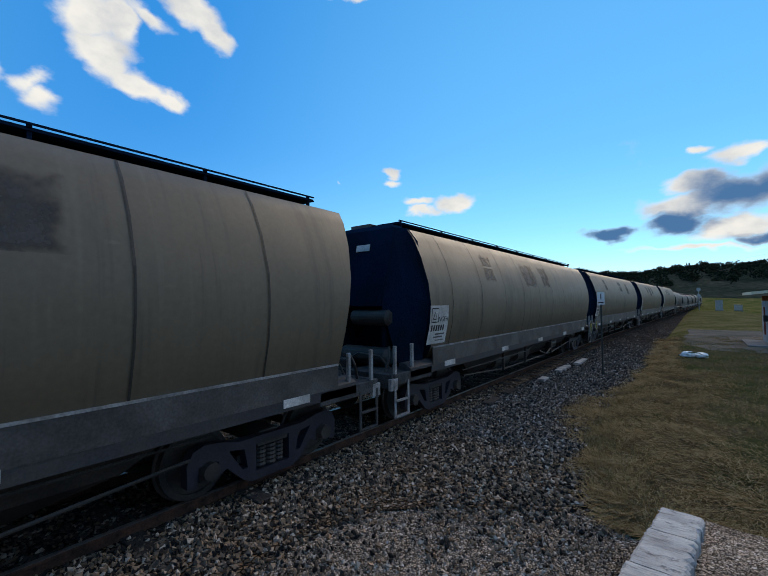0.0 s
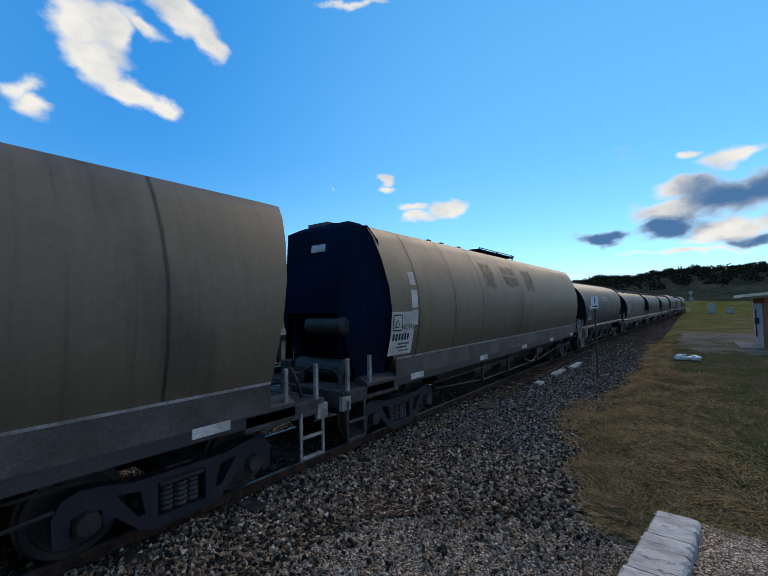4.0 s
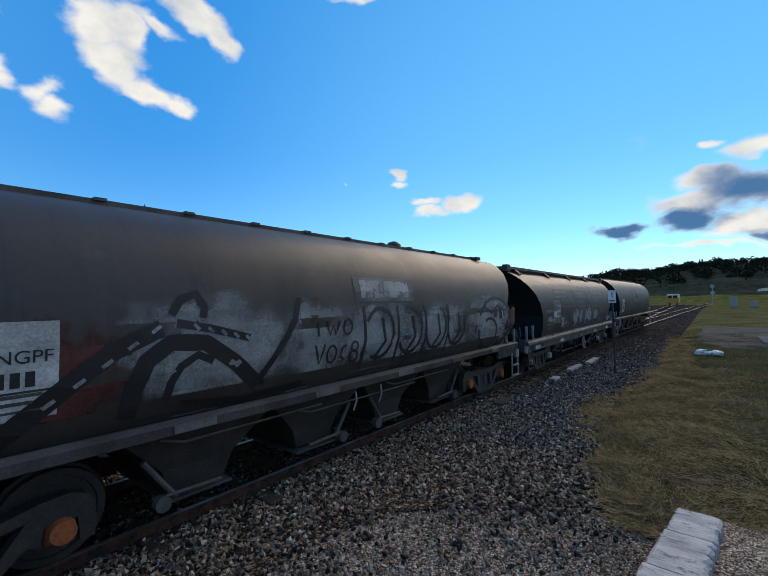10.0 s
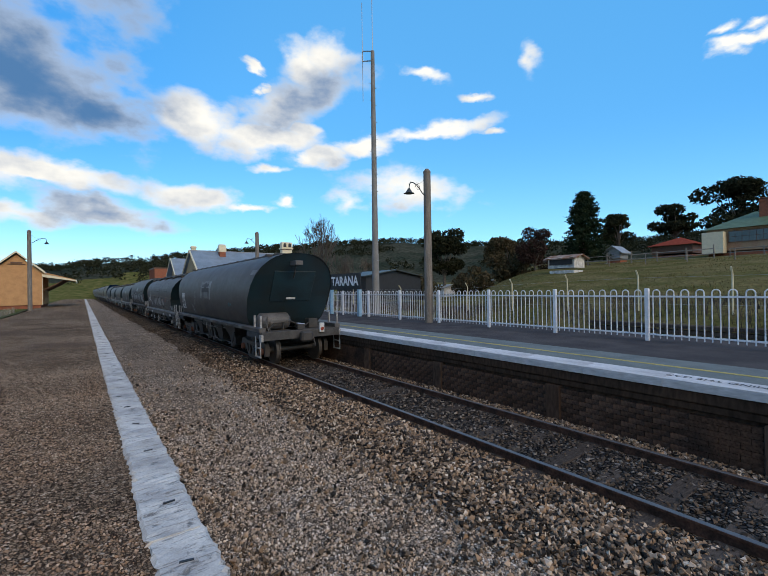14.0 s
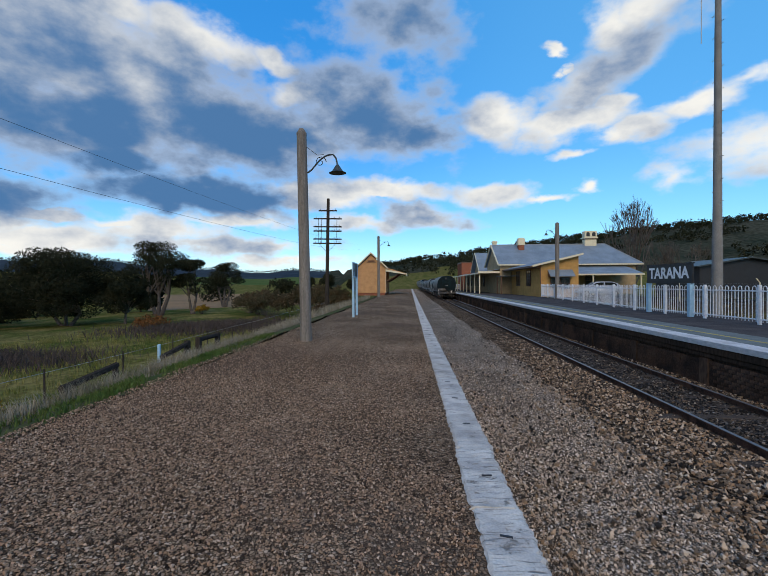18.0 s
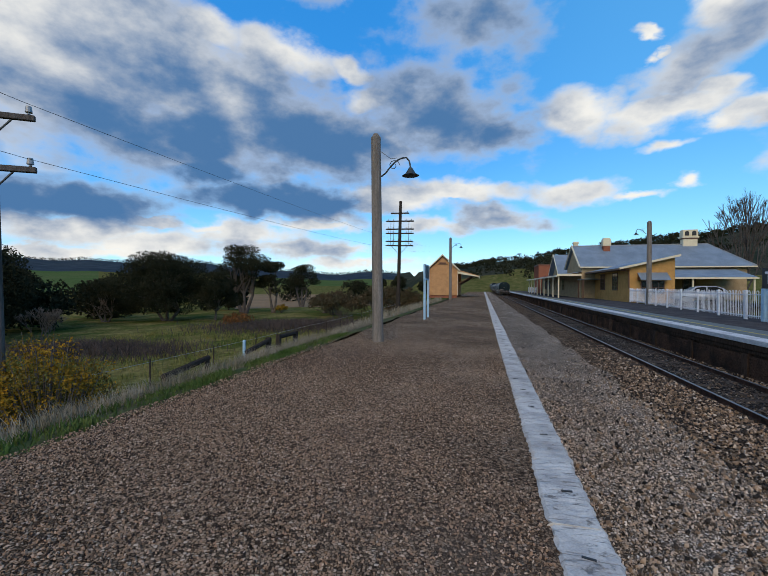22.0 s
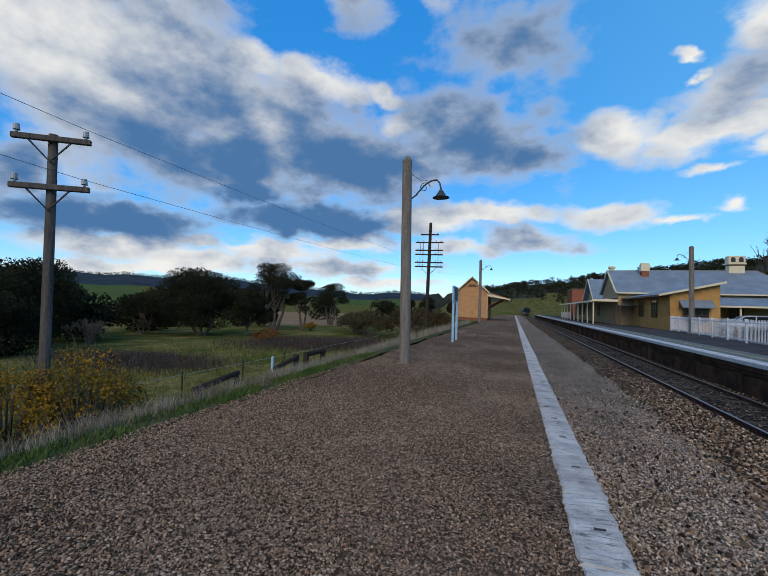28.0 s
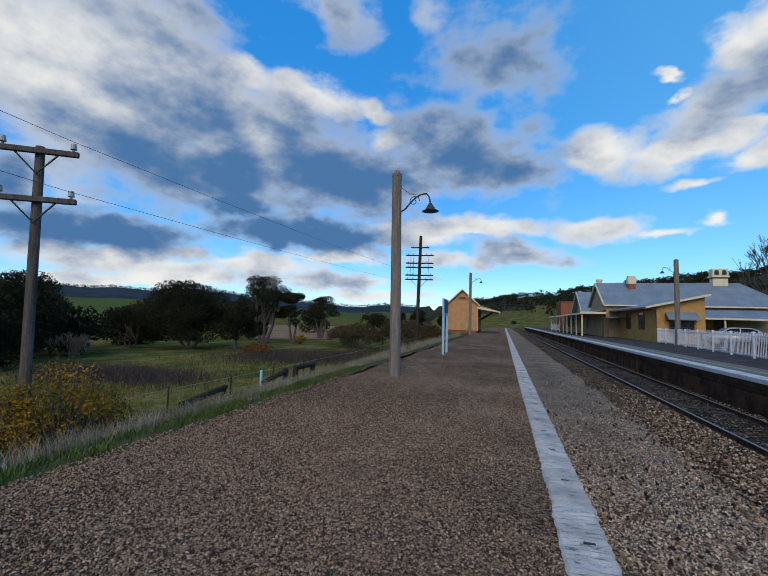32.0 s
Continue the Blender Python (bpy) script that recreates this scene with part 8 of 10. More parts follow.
        if z < 4.3:
            box(bm, 13.73, 13.75, 43.58, 55.9, z - 0.012, z + 0.012)
        box(bm, max(13.75, 13.75 + (z - 4.3) * 4.2), 17.55, 43.575, 43.6, z - 0.012, z + 0.012)
    tagged(part("board_lap", bm, "yellow_wall", b), kind="stuff")
    bm = bmesh.new()
    prism(bm, [(12.7, 4.10), (17.75, 5.30), (17.75, 5.38), (12.7, 4.18)], "y", 43.1, 56.0)
    part("annex_roof", bm, "roof_iron", b)
    part("annex_soffit", boxes((12.75, 13.74, 43.2, 55.9, 4.02, 4.07)), "trim_brown", b, "dark eave lining")
    bm = bmesh.new()
    prism(bm, [(12.65, 4.00), (17.8, 5.22), (17.8, 5.42), (12.65, 4.20)], "y", 43.0, 43.1)
    part("annex_bargeboard", bm, "trim_cream", b)
    part("annex_gutter", boxes((12.55, 12.7, 43.0, 56.0, 3.98, 4.13)), "trim_brown", b)
    part("downpipe", rods([(12.75, 43.5, 4.0), (13.65, 43.52, 3.85), (13.68, 43.52, 2.2)], 0.06), "trim_brown", b)
    part("corner_board", boxes((13.70, 13.82, 43.55, 43.66, G, 4.3)), "yellow_wall", b)
    for y in (47.1, 51.6):
        window(b, 13.67, 13.745, y, y + 1.5, 2.05, 3.75, "x")
    window(b, 14.75, 16.6, 43.52, 43.6, 1.75, 2.9, "y", panes=4)
    bm = bmesh.new()
    prism(bm, [(43.57, 3.65), (42.65, 3.00), (42.65, 3.05), (43.57, 3.74)], "x", 14.4, 16.9)
    part("window_hood", bm, "roof_iron", b, "small blue-grey iron window hood")
    for x in (14.42, 16.86):
        bm = bmesh.new()
        prism(bm, [(43.57, 3.65), (42.67, 3.0), (43.57, 3.0)], "x", x, x + 0.03)
        part("hood_cheek", bm, "trim_brown", b)
    # small porch over the door beside the annex
    part("porch_roof", boxes((11.7, 13.7, 53.2, 55.9, 3.25, 3.33)), "roof_iron", b)
    for y in (53.3, 55.7):
        part("porch_post", boxes((11.75, 11.87, y, y + 0.12, FARZ - 0.01, 3.25)), "trim_brown", b)
    # platform canopy
    bm = bmesh.new()
    prism(bm, [(9.3, 3.72), (12.2, 4.25), (12.2, 4.33), (9.3, 3.80)], "y", 56.0, 92.0)
    part("canopy_roof", bm, "roof_iron", b)
    part("canopy_fascia", boxes((9.24, 9.34, 56, 92, 3.62, 3.82), (9.3, 12.2, 55.94, 56.0, 3.72, 4.0)), "trim_cream", b)
    for k in range(9):
        y = 56.4 + k * 4.2
        part("canopy_post", boxes((9.5, 9.66, y, y + 0.16, FARZ - 0.01, 3.7), bevel=0.02), "trim_cream", b)
    part("rear_wall", boxes((12.2, 19, 64.9, 91, G, 4.3)), "cream_wall", b)
    for k in range(5):
        y = 67 + 4.4 * k
        window(b, 12.11, 12.19, y, y + 1.2, 1.9, 3.4, "x")
    # second gable
    bm = gable_prism(bmesh.new(), 11.9, 19, 69.0, 77.0, 4.6, 7.6, "x", 0.4)
    part("second_gable_roof", bm, "roof_iron", b)
    bm = bmesh.new()
    prism(bm, [(69.0, 4.3), (73.0, 7.3), (77.0, 4.3)], "x", 12.17, 12.4)
    part("second_gable_wall", bm, "cream_wall", b)
    bm = bmesh.new()
    prism(bm, [(68.5, 4.35), (73.0, 7.6), (73.0, 7.78), (68.5, 4.55)], "x", 11.45, 11.55)
    prism(bm, [(77.5, 4.35), (73.0, 7.6), (73.0, 7.78), (77.5, 4.55)], "x", 11.45, 11.55)
    part("second_bargeboard", bm, "trim_cream", b)


station_building()


def brick_store():
    b = empty("brick_store", None, label="dark brick building beyond the station canopy", category="building")
    part("wall", boxes((11.9, 18, 94, 102, FARZ - 0.1, 7.0)), "brick_red", b)
    part("parapet", boxes((11.8, 18.1, 93.9, 102.1, 7.0, 7.25)), "trim_brown", b)
    window(b, 13, 14.2, 93.9, 93.99, 3, 4.5, "y")


brick_store()


def waiting_shed():
    b = empty("waiting_shed", None, label="salmon weatherboard waiting shed with curved gable and platform awning", category="shed")
    x0, x1, y0, y1, zb = -6.6, -2.95, 51.0, 60.0, PLAT - 0.05
    part("wall", boxes((x0, x1, y0, y1, zb + 0.35, 4.35)), "salmon_wall", b, "salmon painted board wall")
    part("footing", boxes((x0 + 0.1, x1 - 0.1, y0 + 0.1, y1, zb, zb + 0.35)), "brick_red", b)
    bm = bmesh.new()
    prism(bm, [(x0, 4.35), ((x0 + x1) / 2, 6.0), (x1, 4.35)], "y", y0, y0 + 0.2)
    part("gable_wall", bm, "salmon_wall", b)
    bm = gable_prism(bmesh.new(), x0, x1, y0, y1, 4.45, 6.15, "y", 0.25, 0.08)
    part("roof", bm, "roof_iron", b)
    bm = bmesh.new()
    for pts in ([(x0 - 0.25, 4.2), (-4.775, 6.15), (-4.775, 6.32), (x0 - 0.25, 4.40)], [(x1 + 0.25, 4.2), (-4.775, 6.15), (-4.775, 6.32), (x1 + 0.25, 4.40)]):
        prism(bm, pts, "y", y0 - 0.36, y0 - 0.27)
    part("bargeboard", bm, "trim_cream", b, "cream bargeboards")
    part("gable_vent", boxes((-5.2, -4.35, y0 - 0.04, y0, 5.15, 5.3), (-5.4, -4.15, y0 - 0.06, y0, 5.05, 5.12)), "trim_brown", b)
    bm = bmesh.new()
    prism(bm, [(x1, 4.25), (-0.35, 3.55), (-0.35, 3.63), (x1, 4.40)], "y", y0 - 0.1, y1)
    part("awning", bm, "salmon_wall", b, "sloping salmon awning")
    part("awning_fascia", boxes((-0.4, -0.33, y0 - 0.15, y1, 3.42, 3.66)), "trim_cream", b)
    bm = bmesh.new()
    prism(bm, [(x1, 3.9), (-0.4, 3.5), (-0.4, 3.6), (x1, 4.2)], "y", y0 - 0.16, y0 - 0.1)
    part("awning_end", bm, "trim_cream", b)
    for y in (y0 + 0.3, y0 + 3, y0 + 6, y1 - 0.3):
        part("awning_bracket", rods([(x1, y, 2.6), (-1.9, y, 3.2), (-1.2, y, 3.7)], 0.06), "trim_brown", b)
    part("corner_board", boxes((x1 - 0.02, x1 + 0.03, y0 - 0.02, y0 + 0.1, zb + 0.35, 4.3)), "trim_cream", b)


waiting_shed()


def brick_hut():
    b = empty("signal_hut", None, label="small orange brick hut with grey steel doors and pale flat roof", category="hut")
    x0, x1, y0, y1 = -6.2, -2.45, -29.5, -25.4
    part("wall", boxes((x0, x1, y0, y1, -0.1, 2.45)), "brick_orange", b, "orange brick wall")
    part("door", boxes((x1, x1 + 0.05, y0 + 0.3, y0 + 1.9, 0.15, 2.2), bevel=0.01), "pale_door", b, "pale grey steel door")
    part("door", boxes((x1, x1 + 0.05, y0 + 2.0, y1 - 0.35, 0.15, 2.2), bevel=0.01), "pale_door", b, "pale grey steel door")
    for y in (1.2, 1.55):
        part("door_strip", boxes((x1 + 0.05, x1 + 0.07, y0 + y, y0 + y + 0.12, 0.5, 1.9)), "red_shed", b, "red door strip")
    part("switch_box", boxes((x1 + 0.05, x1 + 0.2, y0 + 2.3, y0 + 2.6, 1.2, 1.5), bevel=0.01), "black_board", b)
    bm = bmesh.new()
    prism(bm, [(x1 + 0.75, 2.50), (x0 - 0.3, 2.95), (x0 - 0.3, 3.08), (x1 + 0.75, 2.63)], "y", y0 - 0.4, y1 + 0.5)
    part("roof", bm, "trim_cream", b, "pale flat roof")
    part("doorstep", boxes((x1, x1 + 0.9, y0 + 0.2, y1 - 0.2, -0.1, 0.14), bevel=0.01), "concrete_pole", b)


M["brick_orange"] = mat("orange brick", (0.34, 0.13, 0.06), 0.85, 0, 0.25, 5, 0.003, (0.27, 0.11, 0.055), 30)
M["pale_door"] = mat("pale grey door paint", (0.34, 0.35, 0.37), 0.6, 0, 0.15, 3)
brick_hut()


def cottage(name, x0, x1, y0, y1, wall_h, roof_h, axis, label, hip=False, wall="cottage_wall", roof="roof_green"):
    z = min(ground_z(x, y) for x in (x0, x1) for y in (y0, y1)) + 0.1
    h = empty(name, None, label=label, category="house")
    part("footing", boxes((x0 + 0.1, x1 - 0.1, y0 + 0.1, y1 - 0.1, z - 1.2, z + 0.25)), wall if wall in ("black_board", "white_panel") else "brick_red", h, "masonry footing")
    part("wall", boxes((x0, x1, y0, y1, z + 0.5, z + wall_h)), wall, h)
    zt = z + wall_h
    if hip:
        bm = bmesh.new()
        e = 0.5
        d = min(x1 - x0, y1 - y0) / 2
        V = [(x0 - e, y0 - e, zt), (x1 + e, y0 - e, zt), (x1 + e, y1 + e, zt), (x0 - e, y1 + e, zt), ((x0 + x1) / 2, y0 + d, zt + roof_h), ((x0 + x1) / 2, y1 - d, zt + roof_h)]
        vs = [bm.verts.new(v) for v in V]
        for f in ((0, 1, 4), (1, 2, 5, 4), (2, 3, 5), (3, 0, 4, 5), (3, 2, 1, 0)):
            bm.faces.new([vs[i] for i in f])
        bmesh.ops.recalc_face_normals(bm, faces=bm.faces)
    else:
        bm = gable_prism(bmesh.new(), x0, x1, y0, y1, zt, zt + roof_h, axis, 0.4, 0.1)
        ends = [("y", x0, x1, y0), ("y", x0, x1, y1 - 0.1)] if axis == "y" else [("x", y0, y1, x0)]
        for way_, p, q, at_ in ends:
            part("gable_wall", prism(bmesh.new(), [(p, zt), ((p + q) / 2, zt + roof_h), (q, zt)], way_, at_, at_ + 0.1), wall, h)
    part("roof", bm, roof, h)
    return h, z


M["rust_roof"] = mat("rusty iron sheets", (0.20, 0.10, 0.06), 0.85, 0, 0.35, 1.5, 0, (0.30, 0.25, 0.22))
M["cottage_wall"] = mat("cream and pink stone wall", (0.34, 0.245, 0.155), 0.85, 0, 0.2, 1.2, 0.003, (0.30, 0.185, 0.12), 10)
h, z = cottage("cottage", 66, 74, 9.4, 17.6, 3.3, 2.3, "y", "old cottage with green hipped roof and red brick chimney", True)
window(h, 65.92, 65.99, 11.4, 15.4, z + 1.6, z + 2.9, "x", panes=6)
chimney(h, 68.5, 12.4, z + 4.2, z + 7.0, 0.8, 0.9, "brick_red", 1)
part("verandah_side", boxes((64.6, 66, 15.6, 17.8, z + 0.2, z + 2.9)), "trim_cream", h)
h, z = cottage("cottage", 67, 73, -2.9, 7.0, 3.2, 2.2, "y", "long cottage wing with green gabled roof and small windows")
for y in (-1.4, 1.6, 3.4, 5.2):
    window(h, 66.92, 66.99, y, y + 0.75, z + 1.5, z + 2.8, "x")
chimney(h, 70, 5.2, z + 4.3, z + 6.4, 0.7, 0.7, "cream_wall", 1)
h, z = cottage("cottage", 68.5, 71, 7.1, 9.2, 2.6, 0.8, "y", "low link between the cottage wings", False, "trim_brown")
h, z = cottage("bungalow", 64, 72, -19.5, -11.5, 2.4, 1.5, "y", "low brown bungalow on the rise", True, "brick_red", "trim_brown")
window(h, 63.92, 63.99, -17, -13.5, z + 1.3, z + 2.2, "x", panes=4)
h, z = cottage("red_barn", 44, 52, -31, -24, 2.6, 1.3, "y", "dull red shed with a white panel", False, "red_shed", "red_shed")
part("white_panel", boxes((43.93, 43.99, -28.4, -26.2, z + 1.6, z + 2.2)), "sign_white", h)
h, z = cottage("open_shed", 42.4, 44.6, 22.9, 25.9, 1.55, 0.35, "y", "small white iron shed with rusty striped roof on the slope", False, "white_panel", "rust_roof")
# black panel on the closed wall stands for the shade inside
part("opening", boxes((42.3, 42.39, 23.1, 25.7, z + 0.85, z + 1.45)), "black_board", h, "black panel for the shaded open front")
for y in (23.0, 24.3, 25.7):
    part("roof_sheet", boxes((41.9, 43.5, y - 0.22, y + 0.22, z + 1.48, z + 1.52)), "white_panel", h, "whitewashed iron sheet").matrix_basis = pose(0, 0, 0.10)
h, z = cottage("farm_shed", 62, 64.5, 26.6, 28.6, 1.5, 0.8, "x", "small grey gabled farm shed", False, "galv", "galv")
h, z = cottage("red_roof_house", 74, 82, 21.5, 27, 1.8, 1.5, "y", "house with a dull red roof", True, "trim_brown", "red_shed")
h, z = cottage("dark_shed", 22, 29, 32.5, 38.0, 2.9, 0.6, "y", "dark iron shed behind the fence", False, "black_board", "iron")
h, z = cottage("white_house", 47, 55, 66, 72, 2.8, 1.9, "y", "white house with a pitched roof", False, "white_panel", "galv")
for k, (x, y) in enumerate(((48, 55), (52, 52), (44, 60), (57, 47), (61, 50))):
    h, z = cottage("outbuilding", x, x + 3.5, y, y + 4, 1.6, 0.5, "y", "pale weathered outbuilding among trees", False, "white_panel", "galv")


# ---------------------------------------------------------------- yard beyond the track
def loading_bank():
    b = empty("loading_bank", None, label="cream rendered loading bank with dark posts and rail", category="loading bank")
    part("wall", boxes((15.2, 15.6, -40, -5.2, -0.4, 1.0), bevel=0.01), "trim_cream2", b, "cream rendered wall")
    part("fill", boxes((15.6, 24, -40, -5.2, -0.4, 0.95)), "dirt", b)
    for k in range(16):
        y = -5.4 - 2.2 * k
        part("buffer_post", boxes((15.05, 15.2, y - 0.09, y + 0.09, -0.3, 1.12), bevel=0.01), "dark_wood", b)
    part("top_rail", boxes((15.03, 15.22, -40, -5.2, 1.0, 1.16), bevel=0.01), "dark_wood", b)


M["trim_cream2"] = mat("stained cream render", (0.42, 0.36, 0.24), 0.85, 0, 0.2, 0.8, 0.003, (0.33, 0.28, 0.18), 12)
loading_bank()


def sleeper_stack():
    s = empty("sleeper_stack", None, label="low stack of dark old sleepers in the grass", category="stack")
    rng = random.Random(14)
    for row in range(4):
        for k in range(5):
            y0 = -3.4 + 2.55 * k + rng.uniform(-0.05, 0.05)
            for d in range(2):
                x = 18.2 + 0.27 * d + rng.uniform(-0.02, 0.02)
                ob = part("old_sleeper", boxes((x, x + 0.24, y0, y0 + 2.45, 0.05 + 0.2 * row, 0.19 + 0.2 * row), bevel=0.01), "sleeper", s)


sleeper_stack()


def paddock_fence(pts, label, h=1.25, name="post_and_wire_fence", material="post_wood", cranked=False, thin=False):
    f = empty(name, None, label=label, category="fence")
    tops = []
    for x, y in pts:
        z = ground_z(x, y)
        if cranked:
            part("fence_post", rods([(x, y, z - 0.2), (x, y, z + h), (x - 0.22, y, z + h + 0.28)], 0.035), material, f)
        else:
            bm = bmesh.new()
            rod(bm, (x, y, z - 0.2), (x, y, z + h), 0.022 if thin else 0.055, 0.02 if thin else 0.045, n=7)
            part("fence_post", bm, material, f)
        tops.append((x, y, z))
    for hh in (0.35, 0.75, h - 0.08):
        part("wire", rods([(x, y, z + hh) for x, y, z in tops], 0.006, 4), "galv", f)
    return f


paddock_fence([(21.5 + 0.1 * k, 34 - 3.6 * k) for k in range(16)], "cranked pale steel fence posts along the foot of the slope", 1.7, material="trim_cream", cranked=True)
paddock_fence([(52 + 0.2 * k, 40 - 4 * k) for k in range(12)], "timber paddock fence posts on the slope", 1.3)


def rail_fence(pts, label, h, rails):
    f = empty("timber_rail_fence", None, label=label, category="fence")
    for k, (x, y) in enumerate(pts):
        z = ground_z(x, y)
        part("rail_post", rod(bmesh.new(), (x, y, z - 0.3), (x + 0.05 * (k % 3 - 1), y + 0.08 * (k % 2), z + h * (1 + 0.12 * (k % 3))), 0.09, 0.07, n=7), "post_wood", f)
        if k:
            u, v = pts[k - 1]
            for r in rails:
                part("rail", rods([(u, v, ground_z(u, v) + r), (x, y, z + r * 1.03)], 0.055, 5), "post_wood", f)
    return f


rail_fence([(57.5, 29.0), (57.2, 26.2), (57.6, 23.4), (58.2, 20.6), (58.9, 17.8), (60.2, 15.4)], "old timber yard fence below the farm buildings", 1.3, (0.5, 1.1))
rail_fence([(62.8, 14.5), (62.6, 11.4), (62.5, 8.3), (62.4, 5.2), (62.3, 2.1), (62.2, -1.0), (62.2, -4.1)], "weathered timber rail fence before the cottages", 1.0, (0.45, 0.9))
paddock_fence([(-7.55 - 0.09 * k, 3.4 + 2.5 * k) for k in range(18)], "thin dark steel fence posts below the embankment", 2.05, material="dark_wood", thin=True)


def broken_fence():
    f = empty("old_rail_fence", None, label="dark broken timber rail fence in dead grass", category="fence")
    pts = [(-6.9, 11.2, 0.30), (-6.9, 12.5, 0.50), (-6.8, 13.0, 0.55), (-6.8, 14.3, 0.55)]
    for x, y, z in pts[1:]:
        part("rail_post", boxes((x - 0.075, x + 0.075, y - 0.075, y + 0.075, ground_z(x, y) - 0.2, z + 0.09), bevel=0.01), "dark_wood", f)
    part("rail", rods([pts[0], pts[1]], 0.075), "dark_wood", f)
    part("rail", rods([pts[2], pts[3]], 0.075), "dark_wood", f)
    part("fallen_rail", rods([(-7.35, 8.4, 0.12), (-7.7, 10.5, 0.22)], 0.08), "dark_wood", f)
    for x, y in ((-7.35, 8.45), (-7.42, 8.75), (-7.7, 10.45)):
        part("rail_post", boxes((x - 0.05, x + 0.05, y - 0.05, y + 0.05, -1.2, 0.2)), "dark_wood", f)
    m = finish(boxes((-7.30, -7.22, 11.6, 11.68, -0.9, 0.60), bevel=0.015), "drain_marker", "pale_blue")
    tagged(m, "pale blue-grey steel marker post in dead grass", "marker")


broken_fence()


def far_yard():
    r = empty("rail_motor", pose(8.2, -128, 0), label="orange and cream rail motor standing in the yard", category="rail vehicle")
    part("body", boxes((-1.25, 1.25, -3, 3, 0.7, 2.1), bevel=0.1), "orange_loco", r)
    part("cab_roof", boxes((-1.2, 1.2, -3, 3, 2.1, 3.0), bevel=0.18), "trim_cream", r)
    for x in (-0.55, 0.55):
        part("windscreen", boxes((x - 0.45, x + 0.45, 2.96, 3.03, 2.0, 2.6)), "glass_dark", r)
    for y in (-1.8, 1.8):
        for x in (-0.75, 0.75):
            part("wheel", rod(bmesh.new(), (x - 0.06, y, 0.42), (x + 0.06, y, 0.42), 0.42, n=18), "black_under", r)
    s = empty("signal_post", pose(0.3, -103, 0), label="grey colour light signal on a post", category="signal")
    part("post", rods([(0, 0, 0), (0, 0, 4.4)], 0.08), "galv", s)
    for z in (2.9, 4.2):
        part("disc", rod(bmesh.new(), (0, 0.05, z), (0, 0.13, z), 0.36, n=18), "galv", s)
    part("lamp_head", boxes((0.25, 0.6, -0.1, 0.25, 3.4, 4.0), bevel=0.02), "iron", s)
    for x, y in ((-2.7, -100), (-5.4, -104), (-6.0, -105)):
        c = empty("relay_cabinet", pose(x, y, ground_z(x, y)), label="silver steel relay cabinet on a plinth", category="cabinet", group="relay cabinets")
        k = 1.0 if x > -3 else 0.6
        part("cabinet_body", boxes((-0.55 * k, 0.55 * k, -0.4, 0.4, 0.15, 1.95 * k), bevel=0.02), "galv", c)
        part("plinth", boxes((-0.65 * k, 0.65 * k, -0.5, 0.5, -0.1, 0.15)), "concrete_pole", c)
        part("cap", boxes((-0.62 * k, 0.62 * k, -0.47, 0.47, 1.95 * k, 2.02 * k)), "galv", c)
    b = empty("plastic_bundle", pose(0.45, -19.8, ground_z(0.45, -19.8) + 0.04) @ Matrix.Diagonal((0.62, 0.62, 0.62, 1)), label="bundle of white plastic bags lying on the grass", category="litter")
    rng = random.Random(2)
    for k, (x, y, r0) in enumerate(((-0.45, 0, 0.26), (0.2, 0.1, 0.3), (0.0, -0.35, 0.2))):
        bm = bmesh.new()
        bmesh.ops.create_icosphere(bm, subdivisions=3, radius=r0)
        for v in bm.verts:
            d = 1 + 0.35 * noise.noise(v.co * 6 + Vector((k * 5, 0, 0)))
            v.co = Vector((v.co.x * d * 1.25 + x, v.co.y * d + y, max(0.0, v.co.z * d * 0.75 + r0 * 0.45)))
        part("bag", bm, "plastic_white", b)
    part("strap", rods([(-0.9, 0.1, 0.06), (-0.3, 0.3, 0.3), (0.1, 0.35, 0.33), (0.7, 0.1, 0.05)], 0.02), "green_weed", b, "green strap")
    for k, (x, y, ln) in enumerate(((4.05, -13.2, 0.5), (4.08, -15.6, 1.4), (3.95, -17.7, 1.5), (4.2, -9.6, 0.7), (4.25, -10.9, 0.7))):
        tagged(finish(boxes((x - 0.1, x + 0.1, y - ln / 2, y + ln / 2, -0.15, -0.06), bevel=0.01), "concrete_strip", "kerb_white" if k < 3 else "sleeper"), "pale concrete strip lying in the ballast" if k < 3 else "old timber block lying in the ballast", "block")


far_yard()
strip("dirt_road", "dirt", lambda y: -6 + 0.5 * noise.noise((2, y * 0.3, 0)), lambda y: 0.9 + 0.7 * noise.noise((1, y * 0.22, 0)) - 0.9 * smooth01(-26, -23, y), spaced(-38, -23, 0.8), lambda x, y: ground_z(x, y) + 0.02, "grey gravel apron in front of the hut", "track", 10, uneven=0.03)


